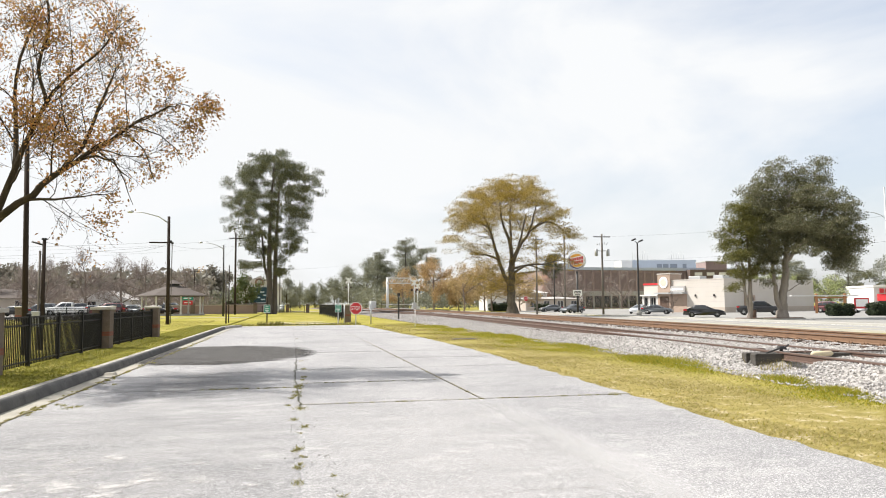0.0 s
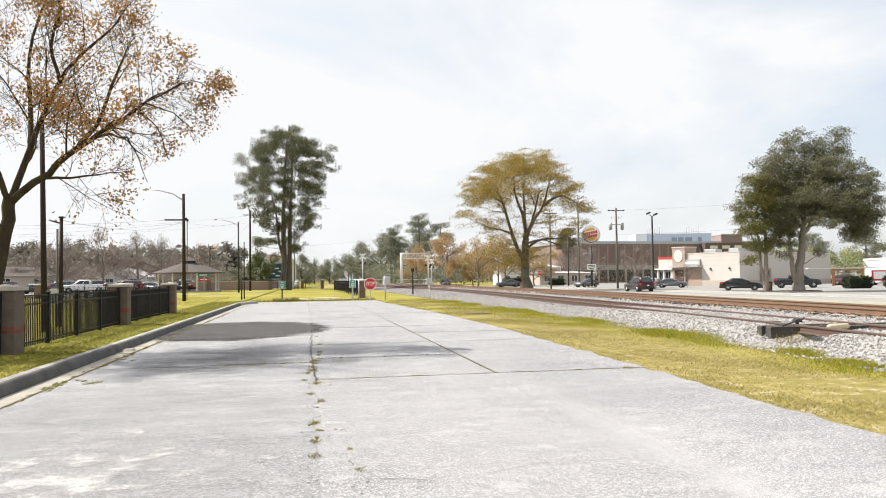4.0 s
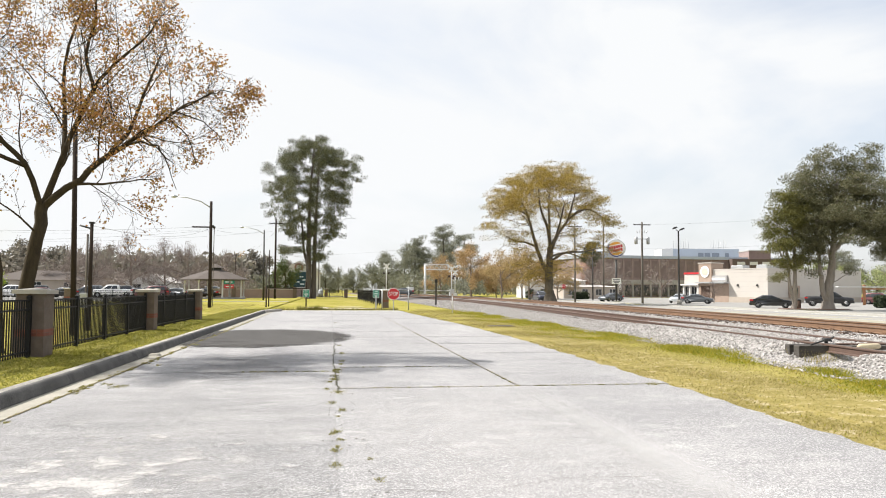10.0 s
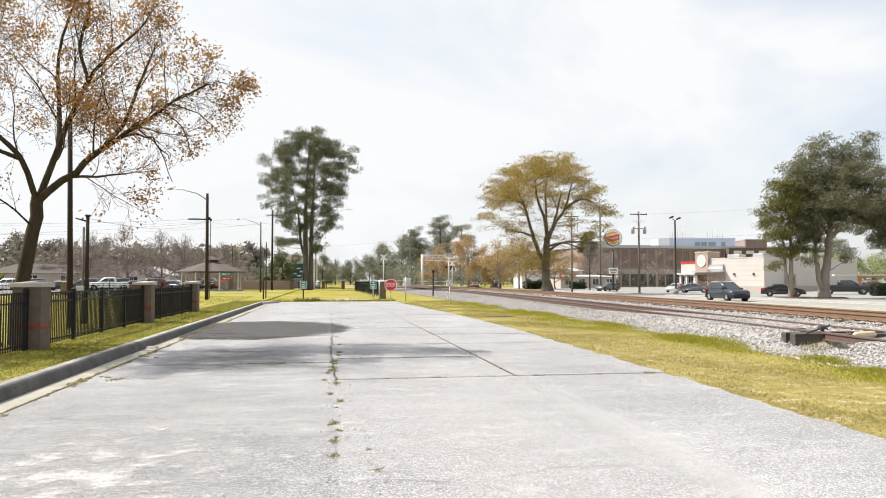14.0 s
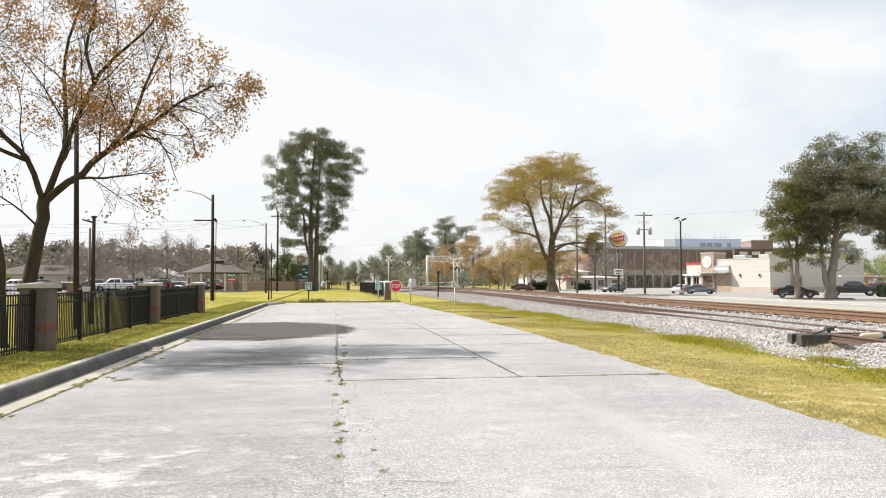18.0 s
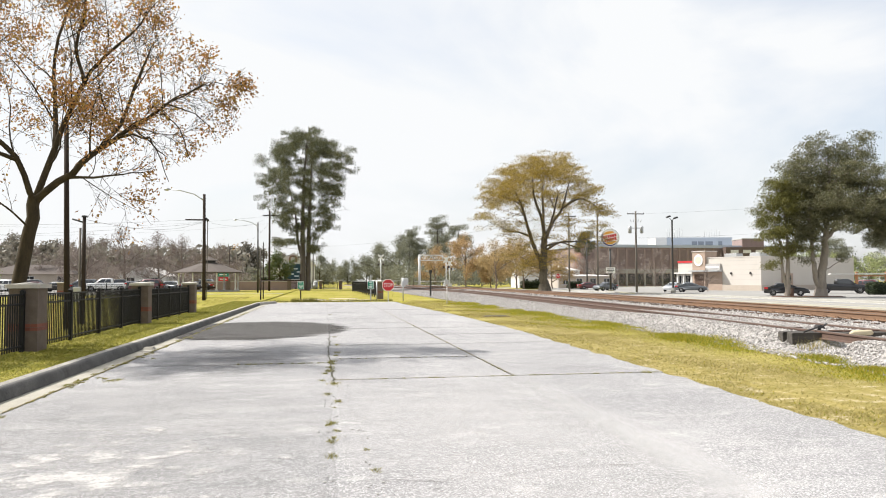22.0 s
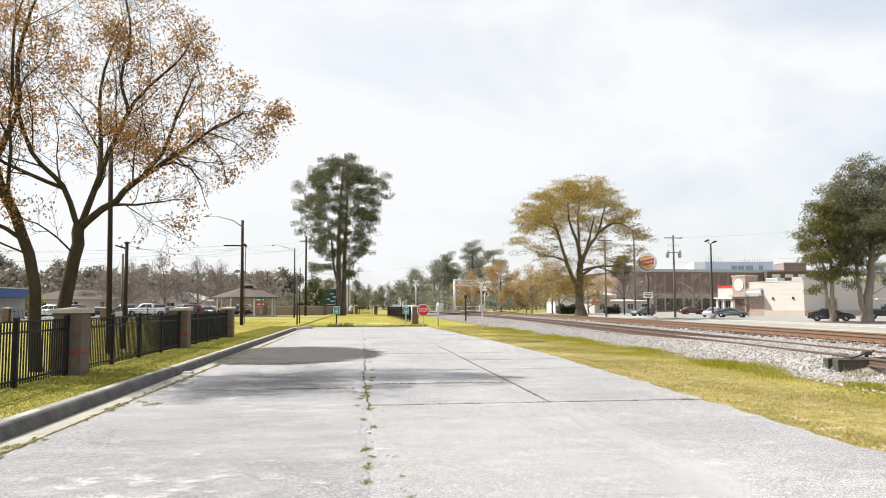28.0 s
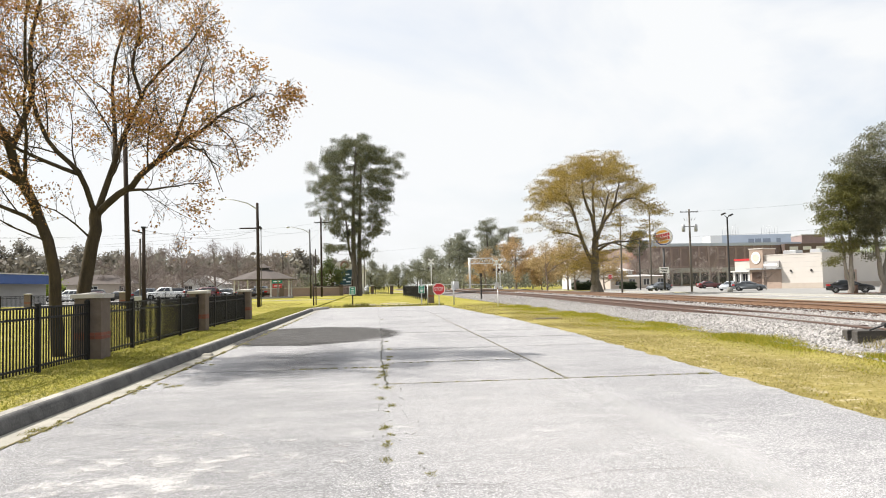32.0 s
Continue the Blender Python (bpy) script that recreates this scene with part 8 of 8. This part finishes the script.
island(50.4, 68.8, 2.6, 1.5, "kerbed bed of red-brown mulch round the large tree")
island(47.0, 69.5, 1.7, 1.2, "kerbed bed of red-brown mulch round the small tree")
bin_lot = thing("litter_bin", placed(49.0, 71.6, -0.38), "dark brown litter bin beside the trees", "bin")
part("body", Geo().tube([(0, 0, 0), (0, 0, 0.95)], [0.27, 0.30], 14), "door_brown", bin_lot)
part("lid", Geo().tube([(0, 0, 0.95), (0, 0, 1.05), (0, 0, 1.12)], [0.33, 0.31, 0.12], 14), "dark_metal", bin_lot)
for x, y in ((66.5, 205.5), (84.0, 206.5)):
    plate = thing("lot_sign", placed(x, y, -0.4), "small white notice on a thin grey post", "sign", "white lot notices")
    part("post", Geo().bar((0, 0, 0), (0, 0, 3.2), 0.05, 6), "galv", plate)
    part("panel", Geo().box(-0.7, 0.7, -0.09, -0.05, 2.2, 4.2), "white_sign", plate)
drain = thing("drain_cover", placed(7.1, 30.3, 0.0), "rusty flat metal cover lying in the grass", "cover")
part("plate", Geo().box(-0.55, 0.55, -0.34, 0.34, -0.02, 0.022, bevel=0.015), "siding_rail", drain)
part("rim", Geo().box(-0.45, 0.45, -0.24, 0.24, 0.022, 0.03), "dark_metal", drain)


# ---------------------------------------------------------------- hedges and farther trees
def hedge(x, y, z, w, d, h, seed, label):
    nr = np.random.default_rng(seed)
    root = thing("hedge", placed(x, y, z), label, "hedge", "clipped hedges")
    n = int(500 * w * h)
    p = nr.normal(size=(n, 3))
    p /= np.linalg.norm(p, axis=1, keepdims=True)
    p = np.sign(p) * np.abs(p) ** 0.55 * nr.uniform(0.75, 1.0, (n, 1))
    L = Geo()
    leaves(L, p * (w / 2, d / 2, h / 2) + (0, 0, h / 2), 0.17, nr)
    part("leaf_mass", L, "leaf_hedge", root)
    # no real stem: an added near-black core darkens the gaps between leaves
    part("stem", Geo().box(-w * 0.36, w * 0.36, -d * 0.3, d * 0.3, -0.1, h * 0.8), "hedge_dark_core", root)


hedge(66.9, 80.2, -0.42, 3.7, 2.0, 1.65, 1, "clipped dark green hedge beside the lot")
hedge(71.9, 79.4, -0.42, 3.4, 2.0, 1.75, 2, "clipped dark green hedge beside the lot")
hedge(-9.6, 129.5, 0.1, 2.6, 2.0, 2.2, 3, "round dark shrub by the street")
hedge(-6.9, 130.5, 0.1, 2.4, 2.0, 2.0, 6, "round reddish shrub by the street")
hedge(47.0, 165, -0.45, 5.0, 2.2, 2.0, 4, "low dark hedge before the white house")
hedge(56.0, 160, -0.45, 4.0, 2.2, 1.8, 5, "low dark hedge before the white house")

for k, (x, y, h, w) in enumerate(((-39.6, 132, 9.0, 9), (-34.7, 137, 11.0, 10), (-29.9, 141, 10.2, 10), (-25.0, 138, 9.3, 9), (-20.0, 150, 8.6, 8), (-46, 140, 8.5, 9))):
    far_tree("bare_tree", x, y, h, w, "leaf_bare", 40 + k, "leafless grey-brown tree with a fan of fine twigs", per=4, leaf=0.22, bark="bark_bare", spread=0.45, trunk=0.10, angle=28, group="bare trees by the lot")
for k, (x, y, h, w) in enumerate(((-86, 190, 14, 12), (-76, 196, 13, 12), (-67, 192, 12, 11), (-57, 200, 12, 11), (-49, 205, 10, 11), (-94, 176, 15, 13), (-105, 186, 14, 12), (-36, 205, 9.5, 10), (-20, 197, 11, 7), (-30, 220, 10, 10), (-12, 230, 10, 9))):
    far_tree("evergreen_tree", x, y, h, w, "leaf_wood", 60 + k, "dark evergreen tree behind the houses", per=8, leaf=0.62, spread=0.6, trunk=0.18, group="evergreens behind the houses")
far_tree("orange_tree", -28, 236, 12.5, 5, "leaf_autumn", 91, "small orange-leaved tree in the distance", per=4, leaf=0.5)
far_tree("bushy_tree", -7.4, 128, 6.4, 4.4, "leaf_green", 92, "small bushy evergreen tree by the pine", per=5, leaf=0.3, spread=0.3, trunk=0.2)
far_tree("green_bush", -52, 122, 4.2, 4.2, "leaf_bright", 93, "bright green bushy tree in the lot", per=5, leaf=0.3, spread=0.4, trunk=0.15)
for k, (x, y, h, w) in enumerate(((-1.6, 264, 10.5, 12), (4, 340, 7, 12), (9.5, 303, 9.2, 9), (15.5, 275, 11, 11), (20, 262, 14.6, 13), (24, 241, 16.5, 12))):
    far_tree("evergreen_tree", x, y, h, w, "leaf_far_haze", 100 + k, "hazy green tree beyond the level crossing", per=12, leaf=0.42, spread=0.7, trunk=0.06, group="trees beyond the crossing")
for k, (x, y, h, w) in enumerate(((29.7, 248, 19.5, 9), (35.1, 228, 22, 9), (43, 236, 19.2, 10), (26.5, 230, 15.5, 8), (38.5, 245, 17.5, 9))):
    far_pine(x, y, h, w, "leaf_far_haze", 120 + k, "tall dark pine beyond the level crossing", 0, 0.42, "pines beyond the crossing")
for k, (x, y, h, w) in enumerate(((31.4, 163, 11.8, 8.5), (29.6, 198, 10.8, 8), (36.5, 160, 7.5, 6))):
    far_tree("autumn_tree", x, y, h, w, "leaf_autumn", 140 + k, "tree in pale orange-brown leaf near the crossing", per=15, leaf=0.28, spread=0.5, trunk=0.12, keep=0.95, angle=36, bark="bark_bare", group="autumn trees by the crossing")
for k, (x, y, h, w) in enumerate(((34.6, 147, 9.4, 8.5), (40.5, 153, 10.2, 9), (44, 160, 11.0, 9), (47.5, 150, 8.0, 7))):
    far_tree("yellow_tree", x, y, h, w, "leaf_tan", 150 + k, "small tree in thin tan leaf by the road", per=12, leaf=0.26, spread=0.45, trunk=0.15, keep=0.9, bark="bark_bare", group="yellow trees by the road")
for k, (x, y, h, w) in enumerate(((64, 176, 11, 10), (72, 190, 12, 10), (94, 200, 11, 9), (112, 204, 10, 9), (83, 205, 11, 8))):
    far_tree("bare_tree", x, y, h, w, "leaf_bare", 160 + k, "leafless brown tree before the brick block", per=2, leaf=0.22, bark="bark_bare", spread=0.4, trunk=0.14, angle=30, base=-0.4, group="bare trees by the offices")
far_pine(73.4, 201, 15.4, 6, "leaf_pine", 171, "dark pine before the brick block", -0.4, 0.6)
for k, (x, y, h, w) in enumerate(((104, 128, 6.5, 7), (100, 140, 7.5, 8), (108, 150, 9, 8))):
    far_tree("young_tree", x, y, h, w, "leaf_spring", 180 + k, "fresh pale green tree beyond the restaurant", per=4, leaf=0.36, spread=0.4, trunk=0.2, base=-0.4, group="fresh green trees")
for k, (x, y, h, w) in enumerate(((125, 165, 12, 9), (136, 160, 13, 10), (147, 158, 13, 10), (158, 150, 14, 11))):
    far_pine(x, y, h, w, "leaf_far_haze", 190 + k, "grey-green pine beyond the restaurants", -0.4, 0.3, "pines beyond the restaurants")
sap = far_tree("sapling", 60.9, 110.5, 3.6, 2.6, "leaf_bare", 199, "bare sapling by the restaurant wall", per=1, leaf=0.08, bark="bark_bare", base=-0.4, trunk=0.2, angle=26)


def far_woods():
    """The low wooded skyline all round."""
    nr = np.random.default_rng(77)
    L = Geo()
    pts = []
    for k in range(900):
        a = nr.uniform(-2.4, 2.4)
        if abs(a - 0.035) < 0.03:
            continue
        r = nr.uniform(380, 620)
        h = nr.uniform(7, 15)
        x, y = r * math.sin(a), r * math.cos(a)
        for q in range(26):
            u = nr.random() ** 0.8
            pts.append((x + nr.normal(0, 3.6) * (1 - 0.5 * u), y + nr.normal(0, 3.6), u * h))
    leaves(L, pts, 3.4, nr)
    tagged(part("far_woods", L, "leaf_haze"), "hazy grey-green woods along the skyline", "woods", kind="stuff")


far_woods()


def thicket(name, x0, x1, y0, y1, h, count, material, size, seed, label):
    """A tangle of twigs and brush too fine to pick apart."""
    nr = np.random.default_rng(seed)
    L = Geo()
    cx = nr.uniform(x0, x1, count // 30)
    cy = nr.uniform(y0, y1, count // 30)
    ch = h * nr.uniform(0.55, 1.1, count // 30)
    k = nr.integers(0, len(cx), count)
    u = nr.random(count) ** 0.75
    p = np.stack([cx[k] + nr.normal(0, 1.5, count) * (1.15 - 0.5 * u), cy[k] + nr.normal(0, 1.2, count), 0.1 + u * ch[k]], 1)
    leaves(L, p, size, nr, wide=0.04 if material == "leaf_bare" else 0.3, rise=1.5 if material == "leaf_bare" else 0.0)
    tagged(part(name, L, material), label, "brush", kind="stuff")


thicket("brown_thicket", -115, -17, 150, 172, 5.0, 34000, "leaf_bare", 0.9, 31, "brown leafless brush behind the parked cars")
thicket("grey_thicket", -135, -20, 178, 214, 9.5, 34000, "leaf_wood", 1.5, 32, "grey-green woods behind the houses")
thicket("street_brush", -28, -8, 176, 200, 4.5, 5000, "leaf_far_haze", 0.6, 33, "low brush beyond the cross street")
thicket("crossing_brush", 20, 60, 205, 240, 7.0, 9000, "leaf_far_haze", 0.7, 34, "brush below the pines beyond the crossing")
thicket("office_brush", 62, 135, 196, 210, 5.5, 5200, "leaf_bare", 0.7, 35, "brown leafless brush before the brick block")


def motions():
    """Where each moving vehicle is, second by second."""
    away = [(0, 24), (1.4, 45.5), (2.4, 61), (3.4, 76.5), (4.5, 93), (5.5, 107), (6.5, 118.5), (7.4, 130), (8.2, 137), (9.0, 141), (10.5, 143.5), (12, 152), (15, 190), (20, 260), (32, 400)]
    walk(suv_away, [(t, heading(40.6, y, -0.395, 0, 1)) for t, y in away])
    near = [(0, 250), (4.5, 186), (6.0, 166), (6.8, 158), (7.6, 154), (8.6, 145.5), (9.2, 136.5), (10, 125.5), (10.8, 113), (11.6, 101.5), (12.4, 89.7), (13.2, 76.6), (13.6, 70), (14.4, 57), (16.5, 24), (18, 0), (20, -30), (32, -180)]
    walk(suv_near, [(t, heading(36.6, y, -0.395, 0, -1)) for t, y in near])
    cross = [(0, 52), (1.5, 49.4), (2, 48), (3.5, 41.5), (4.0, 40), (4.5, 38), (6.5, 33.6), (7.5, 30.5), (9, 22), (11, 4), (14, -30), (32, -150)]

    def lift(x):
        return float(np.interp(x, (-160, -6, 6, 12, 22, 27, 34, 44, 120), (0.13, 0.13, 0.18, 0.40, 0.58, 0.5, -0.3, -0.36, -0.36)))

    walk(sedan_cross, [(t, heading(x, 143.6, lift(x) + 0.02, -1, 0)) for t, x in cross])
    red = [(0, 36.6, 330, 0, -1), (10, 36.6, 230, 0, -1), (14, 36.6, 182, 0, -1), (15.5, 36.6, 163, 0, -1), (16.5, 36.5, 151.5, 0, -1), (17.5, 37.2, 146.4, 0.5, -0.85), (18.5, 39.0, 142.8, 0.85, -0.4)]
    red += [(t, x, 141.6, 1, 0) for t, x in ((19.5, 41.6), (20.5, 45.6), (21.5, 50.2), (22.5, 55), (24, 62.2), (25.5, 65.4), (27, 66), (32, 66.2))]
    walk(sedan_red, [(t, heading(x, y, -0.33, u, v)) for t, x, y, u, v in red])
    ux, uy = 0.849, -0.529
    queue = [(0, -5.0), (1.2, -4.9), (2.5, -3.2), (4, -2.6), (9, -2.5), (11, -1.9), (13, -1.05), (16, -0.15), (18, 0), (32, 0)]
    walk(sedan_queue, [(t, heading(53.1 + ux * s, 78.5 + uy * s, -0.37, ux, uy)) for t, s in queue])
    queue = [(0, -5.4), (1, -4.9), (2.5, -3.6), (4, -2.7), (9, -2.7), (11, -1.6), (13, 0), (15, 0.05), (32, 0.05)]
    walk(truck_queue, [(t, heading(67.8 + ux * s, 88.3 + uy * s, -0.37, ux, uy)) for t, s in queue])


build_track("main_track", MAIN, 0.43, "rail", -11.5, "rusty brown main railway track on timber ties", 2)
build_track("siding_track", SIDING, 0.225, "siding_rail", -11.5, "dark rusty siding track on old timber ties", 3)
build_grass()
motions()
